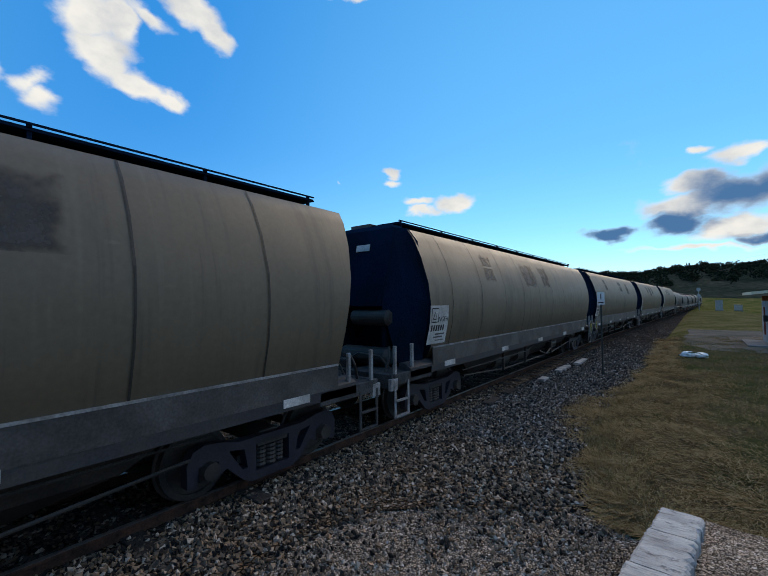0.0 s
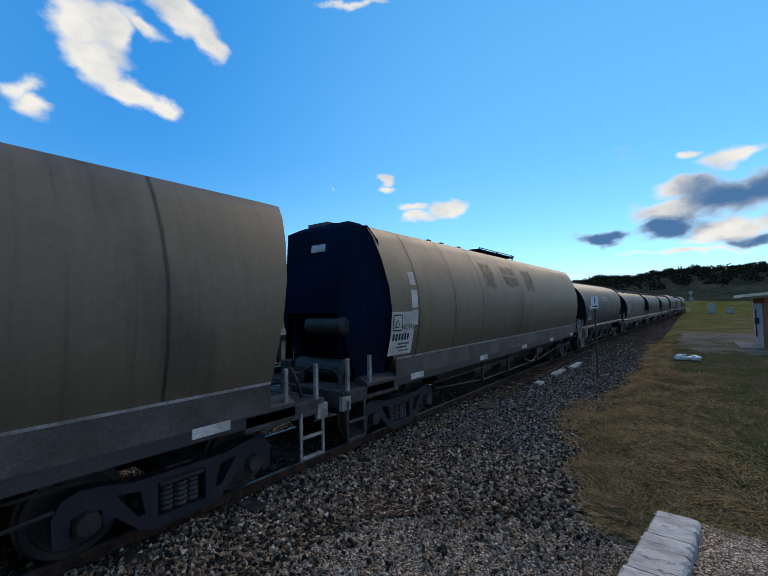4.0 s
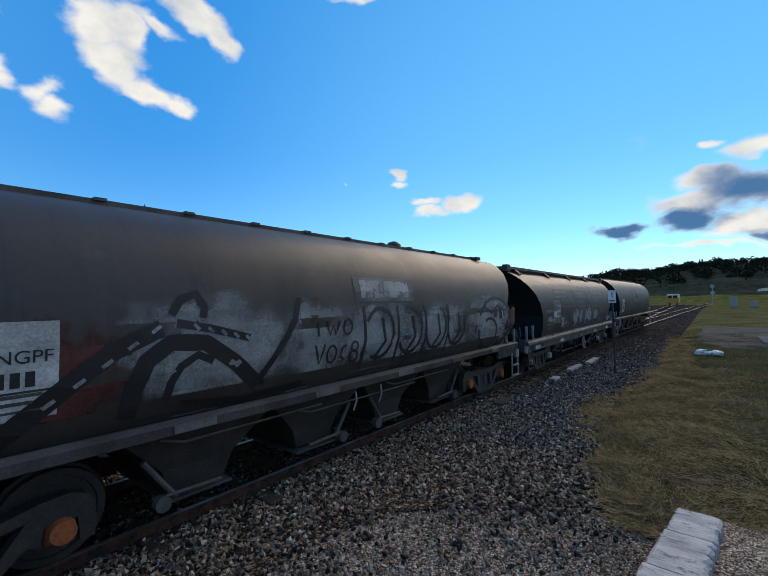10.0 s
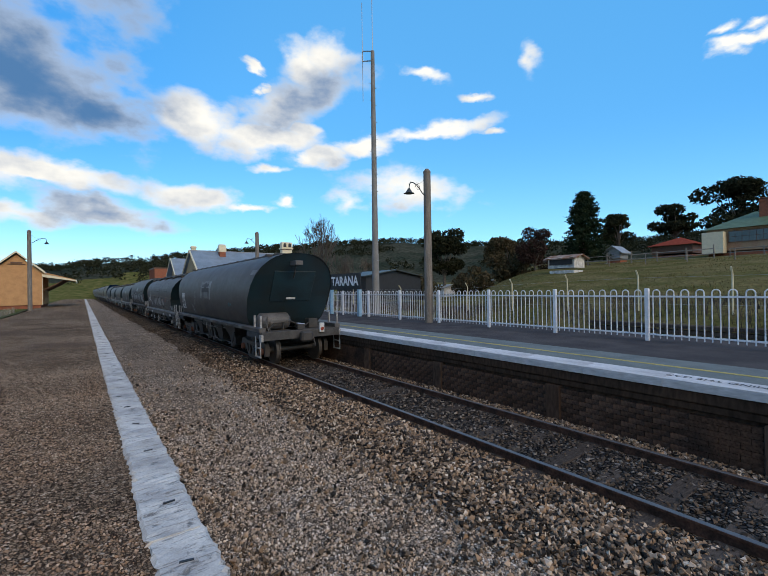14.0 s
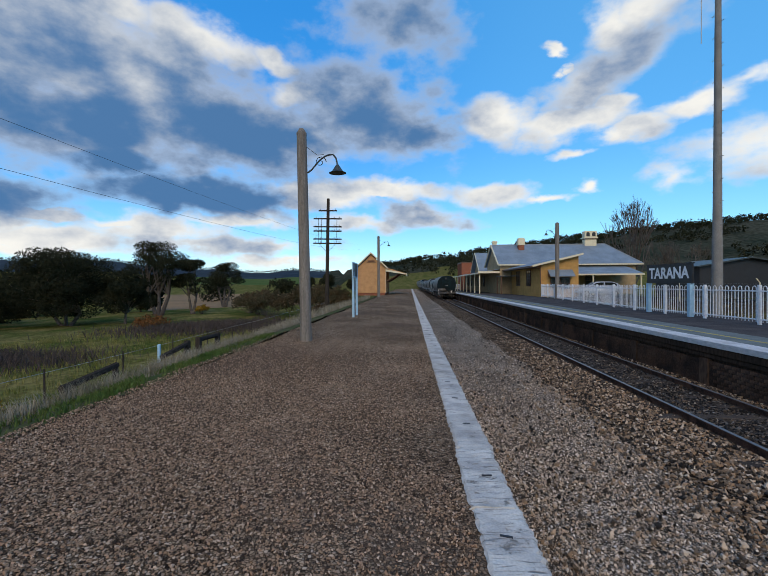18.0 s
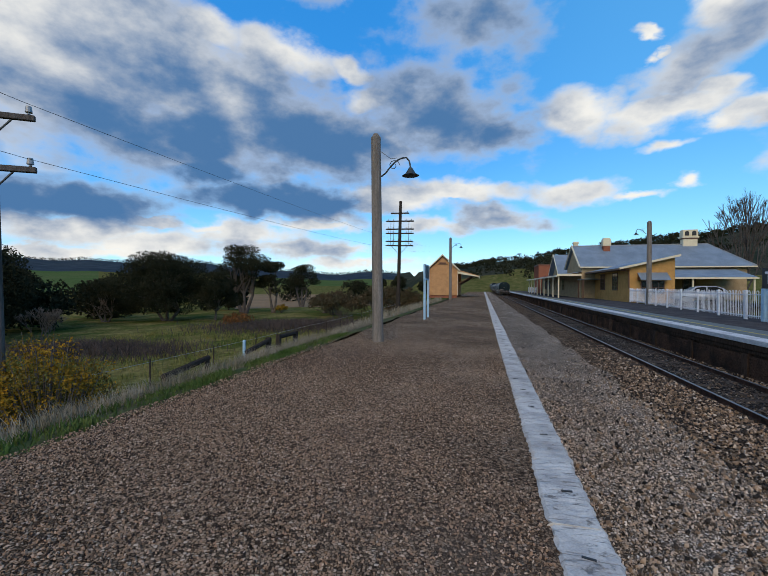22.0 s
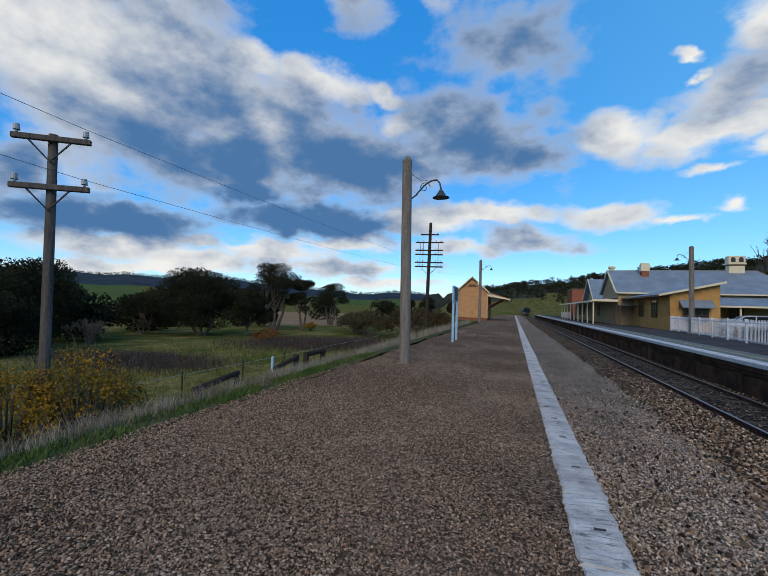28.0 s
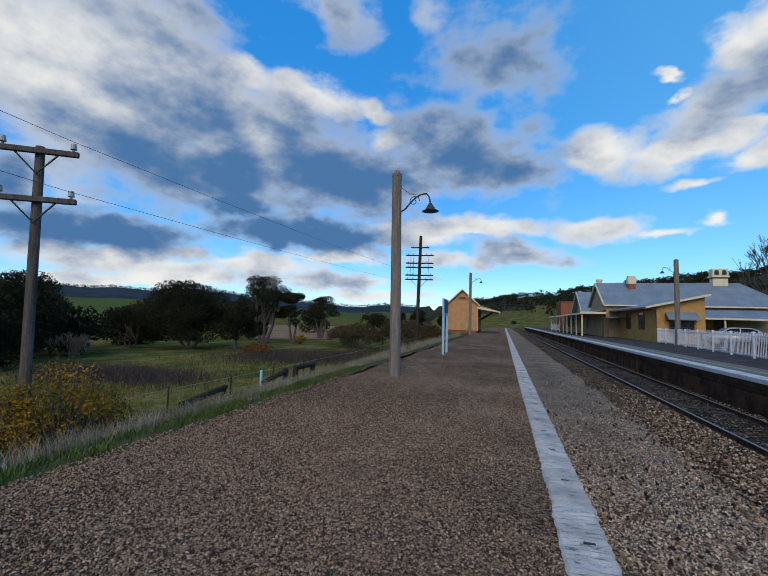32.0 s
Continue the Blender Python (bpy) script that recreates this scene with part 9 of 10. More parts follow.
def dark_dome():
    t = empty("dark_dome", pose(18.3, -23.8, ground_z(18.3, -23.8)), label="small black dome of unknown use on a made-up tank and stand", category="tank")
    # only the dark dome is known; tank body and stand are made up
    top = 6.85 - ground_z(18.3, -23.8)
    bm = bmesh.new()
    prev = None
    for r, z in ((0.55, top - 1.5), (0.58, top - 0.45), (0.52, top - 0.22), (0.36, top - 0.07), (0.14, top)):
        ring = [bm.verts.new((r * math.cos(2 * math.pi * k / 20), r * math.sin(2 * math.pi * k / 20), z)) for k in range(20)]
        if prev:
            for k in range(20):
                bm.faces.new((prev[k], prev[(k + 1) % 20], ring[(k + 1) % 20], ring[k]))
        else:
            bm.faces.new(ring[::-1])
        prev = ring
    bm.faces.new(prev)
    part("tank_body", bm, "black_board", t)
    for x in (-0.42, 0.42):
        for y in (-0.42, 0.42):
            part("leg", boxes((x - 0.06, x + 0.06, y - 0.06, y + 0.06, -0.3, top - 1.5), bevel=0.008), "dark_wood", t)
    part("platform", boxes((-0.6, 0.6, -0.6, 0.6, top - 1.58, top - 1.5), bevel=0.008), "dark_wood", t)


dark_dome()


# ---------------------------------------------------------------- car behind the platform fence
M["car_paint"] = mat("pale grey car paint", (0.52, 0.54, 0.57), 0.25, 0.3, 0.05, 2, 0, None, 60)


def parked_car(x, y, turn):
    z = 0.97
    c = empty("parked_car", pose(x, y, z, 0, 0, turn), label="pale grey hatchback parked behind the station fence", category="car")
    bm = bmesh.new()
    prism(bm, [(-2.05, 0.32), (2.0, 0.32), (2.08, 0.62), (1.95, 0.84), (1.05, 0.98), (-1.75, 1.02), (-2.08, 0.86)], "x", -0.84, 0.84)
    bmesh.ops.bevel(bm, geom=bm.edges[:], offset=0.07, segments=2, affect="EDGES", clamp_overlap=True)
    body = part("body", bm, "car_paint", c, smooth=True)
    bm = bmesh.new()
    prism(bm, [(-1.95, 0.98), (1.08, 0.96), (0.42, 1.40), (-0.15, 1.50), (-1.15, 1.48), (-1.65, 1.30)], "x", -0.72, 0.72)
    bmesh.ops.bevel(bm, geom=bm.edges[:], offset=0.06, segments=2, affect="EDGES", clamp_overlap=True)
    part("cabin", bm, "car_paint", c, smooth=True)
    for s in (-1, 1):
        for outline in ([(-1.55, 1.04), (-0.42, 1.04), (-0.42, 1.42), (-1.12, 1.42), (-1.5, 1.26)], [(-0.34, 1.04), (0.82, 1.02), (0.36, 1.36), (-0.12, 1.43), (-0.34, 1.43)]):
            bm = bmesh.new()
            a, b = sorted((s * 0.712, s * 0.728))
            prism(bm, outline, "x", a, b)
            part("side_window", bm, "glass_dark", c, "dark side window")
        part("headlight", boxes((s * 0.62 - 0.16, s * 0.62 + 0.16, 1.93, 2.06, 0.62, 0.76), bevel=0.03), "galv", c)
        part("wing_mirror", boxes((s * 0.88 - 0.08, s * 0.88 + 0.08, 0.62, 0.74, 0.96, 1.10), bevel=0.03), "car_paint", c)
        for yy in (-1.30, 1.28):
            bm = bmesh.new()
            rod(bm, (s * 0.66, yy, 0.31), (s * 0.86, yy, 0.31), 0.31, n=20)
            wheel = part("wheel", bm, "black_board", c, "black tyre")
            bm = bmesh.new()
            rod(bm, (s * 0.855, yy, 0.31), (s * 0.872, yy, 0.31), 0.20, n=16)
            part("rim", bm, "galv", wheel)
    bm = bmesh.new()
    prism(bm, [(1.06, 1.0), (1.09, 1.0), (0.47, 1.41), (0.44, 1.41)], "x", -0.60, 0.60)
    part("windscreen", bm, "glass_dark", c, "dark windscreen")


car_park = finish(boxes((17.4, 24.0, 38.5, 47.6, 0.1, 0.97), bevel=0.05), "car_park", "ballast_dark")
tagged(car_park, "dark gravel car park behind the platform fence", "car park", kind="structure")
parked_car(19.0, 42.5, 82)


# ---------------------------------------------------------------- plants
def leaf_mesh(name, centres, size, material, rng, flat=0.0):
    """Many small leaf-sprays: one slightly folded quad at each centre, turned at random."""
    n = len(centres)
    c = np.asarray(centres, dtype=float)
    u = rng.normal(size=(n, 3)); u /= np.linalg.norm(u, axis=1)[:, None]
    t = rng.normal(size=(n, 3))
    v = np.cross(u, t); v /= np.linalg.norm(v, axis=1)[:, None]
    s = size * rng.uniform(0.55, 1.35, (n, 1))
    w = np.cross(u, v) * s * 0.25
    q = np.stack([c - u * s, c - v * s * 0.5 + w, c + u * s, c + v * s * 0.5 + w], axis=1).reshape(-1, 3)
    me = bpy.data.meshes.new(name)
    me.from_pydata(q.tolist(), [], np.arange(4 * n).reshape(-1, 4).tolist())
    me.materials.append(M[material])
    return me


def crown_points(rng, clumps, n):
    """Points in a set of (x, y, z, radius, squash) clumps, thicker toward the outside of each."""
    vol = np.array([c[3] ** 2 for c in clumps]); vol /= vol.sum()
    pick = rng.choice(len(clumps), n, p=vol)
    d = rng.normal(size=(n, 3)); d /= np.linalg.norm(d, axis=1)[:, None]
    r = rng.uniform(0.35, 1.0, n) ** 0.6
    cl = np.array([(c[0], c[1], c[2]) for c in clumps])[pick]
    rad = np.array([(c[3], c[3], c[3] * c[4]) for c in clumps])[pick]
    return cl + d * rad * r[:, None]


def limbs(bm, base, tips, r0, rng, sides=6):
    for tip in tips:
        p = Vector(base)
        q = Vector(tip)
        mid = p.lerp(q, 0.5) + Vector((rng.uniform(-0.3, 0.3), rng.uniform(-0.3, 0.3), 0.25)) * (q - p).length * 0.25
        rod(bm, p, mid, r0, r0 * 0.6, n=sides)
        rod(bm, mid, q, r0 * 0.6, r0 * 0.2, n=sides)


def tree(x, y, height, width, label, seed, leaves=2600, leaf=0.22, material="leaf_dark", base=0.35, clumps=14, squash=0.62, bark="bark", trunks=1, spread=1.0):
    rng = np.random.default_rng(seed)
    z = ground_z(x, y)
    t = empty("tree", pose(x, y, z), label=label, category="tree")
    cl = []
    for k in range(clumps):
        a = rng.uniform(0, 2 * math.pi)
        f = rng.uniform(0, 1)
        zz = height * (base + (0.93 - base) * f)
        reach = width / 2 * spread * math.sin(math.pi * (0.25 + 0.62 * f)) * rng.uniform(0.25, 0.85)
        cl.append((reach * math.cos(a), reach * math.sin(a), zz, width * rng.uniform(0.14, 0.24), squash))
    bm = bmesh.new()
    fork = height * base * 0.75
    for k in range(trunks):
        o = (k - (trunks - 1) / 2) * width * 0.07
        top = (o * 2.2, rng.uniform(-0.2, 0.2), fork)
        rod(bm, (o * 0.4, 0, -0.3), top, height * 0.028, height * 0.018, n=9)
        mine = cl[k::trunks]
        limbs(bm, top, [(c[0], c[1], c[2]) for c in mine], height * 0.013, rng)
    part("trunk", bm, bark, t)
    ob = new("crown", leaf_mesh("crown", crown_points(rng, cl, leaves), leaf, material, rng))
    ob.parent = t
    return t


def conifer(x, y, height, width, label, seed, leaves=4200, leaf=0.30, material="leaf_pine", taper=0.75):
    rng = np.random.default_rng(seed)
    z = ground_z(x, y)
    t = empty("conifer", pose(x, y, z), label=label, category="tree")
    bm = bmesh.new()
    rod(bm, (0, 0, -0.3), (0, 0, height * 0.96), height * 0.022, height * 0.004, n=8)
    pts = []
    tiers = 13
    for k in range(tiers):
        f = (k + 0.5) / tiers
        zz = height * (0.08 + 0.9 * f)
        reach = width / 2 * (1 - f) ** taper * rng.uniform(0.85, 1.1)
        arms = 9
        for j in range(arms):
            a = 2 * math.pi * (j + rng.uniform(0, 0.8)) / arms
            rr = reach * rng.uniform(0.7, 1.08)
            tip = Vector((rr * math.cos(a), rr * math.sin(a), zz - rr * 0.10))
            rod(bm, (0, 0, zz), tip, 0.05, 0.012, n=4)
            n = int(leaves / (tiers * arms))
            g = rng.uniform(0.15, 1.0, n)[:, None]
            pts.append(np.array([0, 0, zz]) + (np.array(tip) - np.array([0, 0, zz])) * g + rng.normal(size=(n, 3)) * np.array([0.30, 0.30, 0.22]) * width * 0.10)
    part("trunk", bm, "bark", t)
    ob = new("crown", leaf_mesh("crown", np.concatenate(pts), leaf, material, rng))
    ob.parent = t
    return t


def bare_tree(x, y, height, spread, label, seed, depth=5, material="twig", stems=3, crown=None):
    """Leafless boughs that fork again and again; a crown (width, foot) bends them into a rounded fan."""
    rng = random.Random(seed)
    z = ground_z(x, y)
    t = empty("bare_tree", pose(x, y, z), label=label, category="tree")
    verts, faces = [], []

    def grow(p, d, ln, r, k):
        q = p + d * ln
        side = d.orthogonal().normalized()
        other = d.cross(side)
        i = len(verts)
        for c, rr in ((p, r), (q, r * 0.7)):
            verts.extend(tuple(c + side * rr * u + other * rr * v) for u, v in ((1, 0), (0, 1), (-1, 0), (0, -1)))
        faces.extend((i + j, i + (j + 1) % 4, i + 4 + (j + 1) % 4, i + 4 + j) for j in range(4))
        if k == 0:
            return
        if crown and (q.x ** 2 + q.y ** 2) / (crown / 2) ** 2 + (q.z / height) ** 2 > 1.0:
            return
        for _ in range(3 if k > 1 else 4):
            e = (d + Vector((rng.uniform(-1, 1), rng.uniform(-1, 1), rng.uniform(-0.2, 0.5))) * spread).normalized()
            grow(q, e, ln * rng.uniform(0.62, 0.82), max(0.012, r * 0.62), k - 1)
    for j in range(stems):
        lean = 0.35 if not crown else 0.75
        d = Vector((rng.uniform(-lean, lean), rng.uniform(-lean, lean), 1)).normalized()
        grow(Vector((rng.uniform(-0.3, 0.3), rng.uniform(-0.3, 0.3), -0.2)), d, height * (0.27 if not crown else 0.30), height * (0.016 if not crown else 0.009), depth)
    me = bpy.data.meshes.new("bough")
    me.from_pydata(verts, [], faces)
    me.materials.append(M[material])
    ob = new("bough", me)
    ob.parent = t
    return t


def shrub(x, y, height, width, label, seed, material, leaves=1400, leaf=0.06, stems=26, z=None):
    rng = np.random.default_rng(seed)
    z = ground_z(x, y) if z is None else z
    t = empty("shrub", pose(x, y, z), label=label, category="shrub")
    bm = bmesh.new()
    cl = []
    for k in range(stems):
        a, f = rng.uniform(0, 2 * math.pi), rng.uniform(0.25, 1)
        tip = (width / 2 * f * math.cos(a), width / 2 * f * math.sin(a), height * rng.uniform(0.6, 1.0) * (1.05 - 0.45 * f))
        rod(bm, (tip[0] * 0.12, tip[1] * 0.12, -0.05), tip, 0.012 + 0.004 * height, 0.003, n=4)
        cl.append((tip[0] * 0.9, tip[1] * 0.9, tip[2] * 0.86, width * 0.11, 1.1))
    part("branching_stem", bm, "bark", t)
    ob = new("foliage", leaf_mesh("foliage", crown_points(rng, cl, leaves), leaf, material, rng))
    ob.parent = t
    return t


# paddock side
tree(-39.5, 44.5, 8.3, 11.5, "dark dense tree on the paddock", 1, 34000, 0.12, clumps=30, base=0.24, squash=0.62, trunks=3)
tree(-46.5, 42.0, 5.6, 7.5, "low half-bare dark tree on the paddock", 2, 7000, 0.12, clumps=18, base=0.2, squash=0.6, trunks=3)
tree(-33.5, 46.0, 6.2, 6.5, "dark tree beside the larger crown", 3, 12000, 0.12, clumps=16, base=0.25)
tree(-38.0, 59.5, 11.6, 10.0, "tall gum tree with pale limbs and clumped crown", 4, 17000, 0.12, clumps=24, base=0.36, squash=0.5, bark="twig", trunks=3)
tree(-33.5, 61.0, 8.6, 6.5, "gum tree with open crown", 5, 9000, 0.12, clumps=16, base=0.42, squash=0.5, trunks=2)
tree(-38.3, 82.0, 9.2, 8.0, "slender gum tree beside the tan field", 6, 8000, 0.13, clumps=16, base=0.5, squash=0.5, bark="twig", trunks=3)
tree(-43.0, 26.0, 7.6, 11.0, "dark spreading tree near the pole", 7, 30000, 0.12, clumps=28, base=0.15, squash=0.85)
tree(-36.0, 19.0, 5.6, 8.5, "dark bushy tree on the paddock", 8, 20000, 0.11, clumps=22, base=0.1, squash=0.85)
tree(-52.0, 33.0, 6.4, 10.0, "dark tree beyond the pole", 9, 11000, 0.2, clumps=14, base=0.15, squash=0.8)
tree(-60.0, 62.0, 7.2, 12.0, "dark trees at the paddock edge", 10, 5000, 0.34, clumps=16, base=0.15, squash=0.8)
tree(-48.0, 70.0, 6.5, 9.0, "dark trees at the paddock edge", 11, 3600, 0.34, clumps=12, base=0.15, squash=0.8)
bare_tree(-34.5, 25.5, 3.2, 0.5, "low spreading bare shrub tree", 12, 4, "bark", 9, 7.0)
shrub(-25.2, 38.5, 1.5, 3.2, "russet shrub in the paddock", 13, "leaf_russet_bright", 1500, 0.10)
shrub(-31.5, 60.0, 1.6, 2.2, "small yellow shrub in the paddock", 14, "leaf_gold", 700, 0.12)
for k, (x, y, h, w) in enumerate(((-13.5, 52, 4.2, 6.5), (-17.5, 50, 3.8, 6.0), (-11.0, 60, 4.4, 5.5), (-20.5, 55, 4.2, 7), (-14, 64, 5.0, 6), (-24, 60, 3.4, 6), (-10, 46, 2.0, 3), (-9.6, 58, 3.0, 4))):
    shrub(x, y, h, w, "dull russet and olive willow scrub beside the line", 30 + k, "leaf_russet", 2600, 0.16, 34)
for k, (x, y, h, w) in enumerate(((-22, 110, 7, 7), (-15, 120, 7.5, 7), (-30, 120, 6, 8), (-42, 130, 6, 12), (-60, 120, 6, 14), (-80, 100, 6, 16), (-75, 70, 6, 14))):
    tree(x, y, h, w, "dark tree at the far paddock edge", 50 + k, 1500, 0.4, clumps=9, base=0.15, squash=0.8)
shrub(-6.0, 4.75, 2.3, 1.7, "yellow autumn shrub round the power pole", 15, "leaf_gold", 4200, 0.026, 70, z=-0.25)
shrub(-6.9, 4.3, 2.2, 1.5, "yellow autumn shrub round the power pole", 16, "leaf_gold", 3200, 0.026, 60, z=-0.45)
shrub(-6.5, 5.2, 1.7, 2.2, "dull green shrub under the yellow leaves", 17, "shrub_dull", 4200, 0.028, 50, z=-0.4)
# station side
bare_tree(42.0, 80.0, 17.5, 0.30, "tall rounded bare tree with many fine upright twigs", 17, 5, "twig", 11, 11.0)
bare_tree(46.5, 76.0, 10.5, 0.34, "lower bare tree beside the tall one", 117, 5, "twig", 8, 9.0)
bare_tree(51.0, 78.0, 9.5, 0.34, "brown bare tree at the foot of the hill", 118, 5, "bark", 8, 10.0)
tree(53.0, 53.0, 12.6, 10.0, "dark rounded gum tree", 18, 5200, 0.32, clumps=18, base=0.4, squash=0.6)
tree(60, 44, 7.0, 9.0, "olive scrubby tree behind the yard", 19, 2600, 0.3, "leaf_russet", 0.1, 12)
tree(52, 38, 4.2, 8.0, "dull olive scrub on the grassy slope", 20, 2600, 0.25, "leaf_russet", 0.08, 12, 0.8)
tree(46, 40, 3.6, 7.0, "dull olive scrub on the grassy slope", 21, 2200, 0.25, "leaf_russet", 0.08, 12, 0.8)
tree(40, 44, 3.0, 6.0, "dull scrub behind the fence", 22, 1800, 0.25, "leaf_russet", 0.08, 12, 0.8)
conifer(60.5, 31.0, 16.6 - ground_z(60.5, 31.0), 7.6, "broad rounded dark pine on the rise", 23, 16000, 0.20, taper=0.48)
tree(52.5, 34.0, 11.0 - ground_z(52.5, 34.0), 5.8, "dark red-leaved tree beside the pine", 24, 6000, 0.16, "leaf_red", 0.12, 14, 0.8)
tree(88, 38.0, 10.5, 8.5, "gum tree behind the houses", 25, 2600, 0.34, clumps=12, base=0.4, squash=0.55, bark="twig")
tree(84, 27.0, 9.5, 7.5, "dark round gum tree behind the houses", 26, 2800, 0.32, clumps=12, base=0.45, squash=0.55)
tree(92, 20.0, 13.5, 14.0, "broad dark gum behind the cottage", 27, 5200, 0.36, clumps=18, base=0.35, squash=0.5)
tree(84, 3.5, 13.0, 10.0, "tall gum behind the cottage wing", 28, 3800, 0.32, clumps=16, base=0.35, squash=0.5, bark="twig")
tree(82, -3.0, 10.5, 9.0, "dark tree behind the cottage wing", 29, 4800, 0.32, clumps=16, base=0.15, squash=0.8)
tree(95, -8.0, 8.0, 8.0, "gum tree on the rise", 61, 2200, 0.34, clumps=10, base=0.4, squash=0.55)
tree(80, -13.5, 12.5, 12.0, "large gum beside the bungalow", 62, 4600, 0.34, clumps=16, base=0.3, squash=0.55)
conifer(56.0, -20.6, 10.2, 9.5, "large dark cedar with level boughs", 63, 8000, 0.26)
tree(70, -28, 7.5, 9.0, "dark tree on the rise", 64, 3600, 0.3, clumps=14, base=0.2, squash=0.7)
tree(60, -40, 6.5, 9.0, "dark tree near the red shed", 65, 3200, 0.3, clumps=14, base=0.15, squash=0.7)
for k, (a, d, h, w) in enumerate(((162, 105, 4.2, 9), (159, 100, 3.6, 9), (165.5, 120, 6.8, 9), (168, 130, 7.0, 9), (155, 110, 4.0, 10), (171, 150, 7, 9), (149, 110, 4, 10), (143, 100, 4, 9))):
    x, y = d * math.sin(radians(a)), d * math.cos(radians(a))
    tree(x, y, h, w, "dark tree at the edge of the yard", 70 + k, 2400, 0.34, "leaf_red" if k == 0 else "leaf_dark", 0.12, 12, 0.75)



tree(-44, 33, 4.6, 10, "dark low tree in the paddock", 171, 2600, 0.26, clumps=14, base=0.08, squash=0.7)
tree(-54, 47, 5.0, 10, "dark spreading tree in the paddock", 172, 2600, 0.28, clumps=14, base=0.1, squash=0.7)


def far_woods():
    """Tree tops along the ridges."""
    rng = np.random.default_rng(88)
    pts = []
    for az, n, lo, hi in [(a, 30, 300, 640) for a in np.arange(-6, 125, 0.22)] + [(a, 40, 330, 640) for a in np.arange(140, 206, 0.25)] + [(a, 22, 1300, 1500) for a in np.arange(-80, -12, 0.35)]:
        for _ in range(5):
            r = lo + (hi - lo) * rng.uniform(0, 1) ** 0.6
            a = radians(az + rng.uniform(-0.3, 0.3))
            x, y = r * math.sin(a), r * math.cos(a)
            if noise.noise((x * 0.012, y * 0.012, 4)) < -0.12 and r < 560:
                continue
            z = ground_z(x, y)
            h = rng.uniform(4, 8.5) * (1.4 if r > 1000 else 1)
            cl = [(x + rng.normal() * 2.0, y + rng.normal() * 2.0, z + h * rng.uniform(0.2, 0.8), rng.uniform(2.0, 3.4), 0.75) for _ in range(4)]
            pts.append(crown_points(rng, cl, n))
    ob = new("ridge_woods", leaf_mesh("ridge_woods", np.concatenate(pts), 1.15, "leaf_dark", rng))
    tagged(ob, "dark gum woods along the ridge lines", "trees", kind="stuff")


far_woods()


def blades(name, material, count, area, height, label, seed, zf, lean=0.5, width=0.006, clump=0.0):
    """Thin grass blades over an area given as a function that yields a place."""
    rng = np.random.default_rng(seed)
    verts, faces = [], []
    for k in range(count):
        x, y = area(rng)
        z = zf(x, y)
        h = height * rng.uniform(0.5, 1.25)
        a, b = rng.uniform(0, 2 * math.pi), rng.uniform(0, 2 * math.pi)
        dx, dy = math.cos(a) * width, math.sin(a) * width
        lx, ly = math.cos(b) * h * lean * rng.uniform(0.2, 1), math.sin(b) * h * lean * rng.uniform(0.2, 1)
        i = len(verts)
        verts += [(x - dx, y - dy, z - 0.02), (x + dx, y + dy, z - 0.02), (x + lx * 0.4 + dx * 0.7, y + ly * 0.4 + dy * 0.7, z + h * 0.6), (x + lx * 0.4 - dx * 0.7, y + ly * 0.4 - dy * 0.7, z + h * 0.6), (x + lx, y + ly, z + h)]
        faces += [(i, i + 1, i + 2, i + 3), (i + 3, i + 2, i + 4)]
    me = bpy.data.meshes.new(name)
    me.from_pydata(verts, [], faces)
    me.materials.append(M[material])
    return tagged(new(name, me), label, "grass", kind="stuff")


def tufty(x0, x1, y0, y1, cell, spread):
    def area(rng):
        while True:
            x, y = rng.uniform(x0, x1), rng.uniform(y0, y1)
            if noise.noise((x / cell, y / cell, 9)) > rng.uniform(-0.5, 0.5) - spread:
                return x, y
    return area


def bank_z(x, y):
    """The weedy shoulder of the platform."""
    if y > -3 and x > -8.5:
        return lerp([(-8.5, ground_z(-8.5, y)), (-7.2, -0.85), (-6.2, -0.2), (-5.4, 0.32), (-4.7, 0.68), (-4.2, 0.82), (-3.6, 0.90), (0, 0.92)], x)
    return ground_z(x, y)


strip("weedy_bank", "bank_soil", -8.6, -3.72, spaced(-4, 30, 0.5) + spaced(32, 110, 4), lambda x, y: bank_z(x, y), "weedy soil bank below the gravel platform", "bank", 12, uneven=0.05)
blades("dead_weeds", "grey_weed", 30000, tufty(-6.6, -4.35, 0.5, 16, 0.45, -0.05), 0.27, "grey dead weeds along the platform edge", 1, bank_z, 0.6, 0.0035)
blades("dead_weeds", "grey_weed", 5000, tufty(-7.0, -4.3, 16, 46, 0.9, 0.15), 0.45, "grey dead weeds along the platform edge", 2, bank_z, width=0.012)
blades("green_weeds", "green_weed", 7000, tufty(-4.85, -3.80, 1.0, 12, 0.55, -0.12), 0.10, "low green weeds at the gravel edge", 3, bank_z, 1.1, 0.008)
blades("kerb_weeds", "green_weed", 500, lambda rng: (0.80 + abs(rng.normal()) * 0.09, 3.0 + rng.normal() * 0.30), 0.22, "weeds growing at the foot of the kerb", 4, lambda x, y: bed_z(x, y), 0.7, 0.006)
blades("paddock_grass", "paddock_blade", 26000, tufty(-30, -7.0, 0, 40, 1.6, -0.05), 0.24, "rough green paddock grass", 5, lambda x, y: ground_z(x, y), 0.7, 0.014)
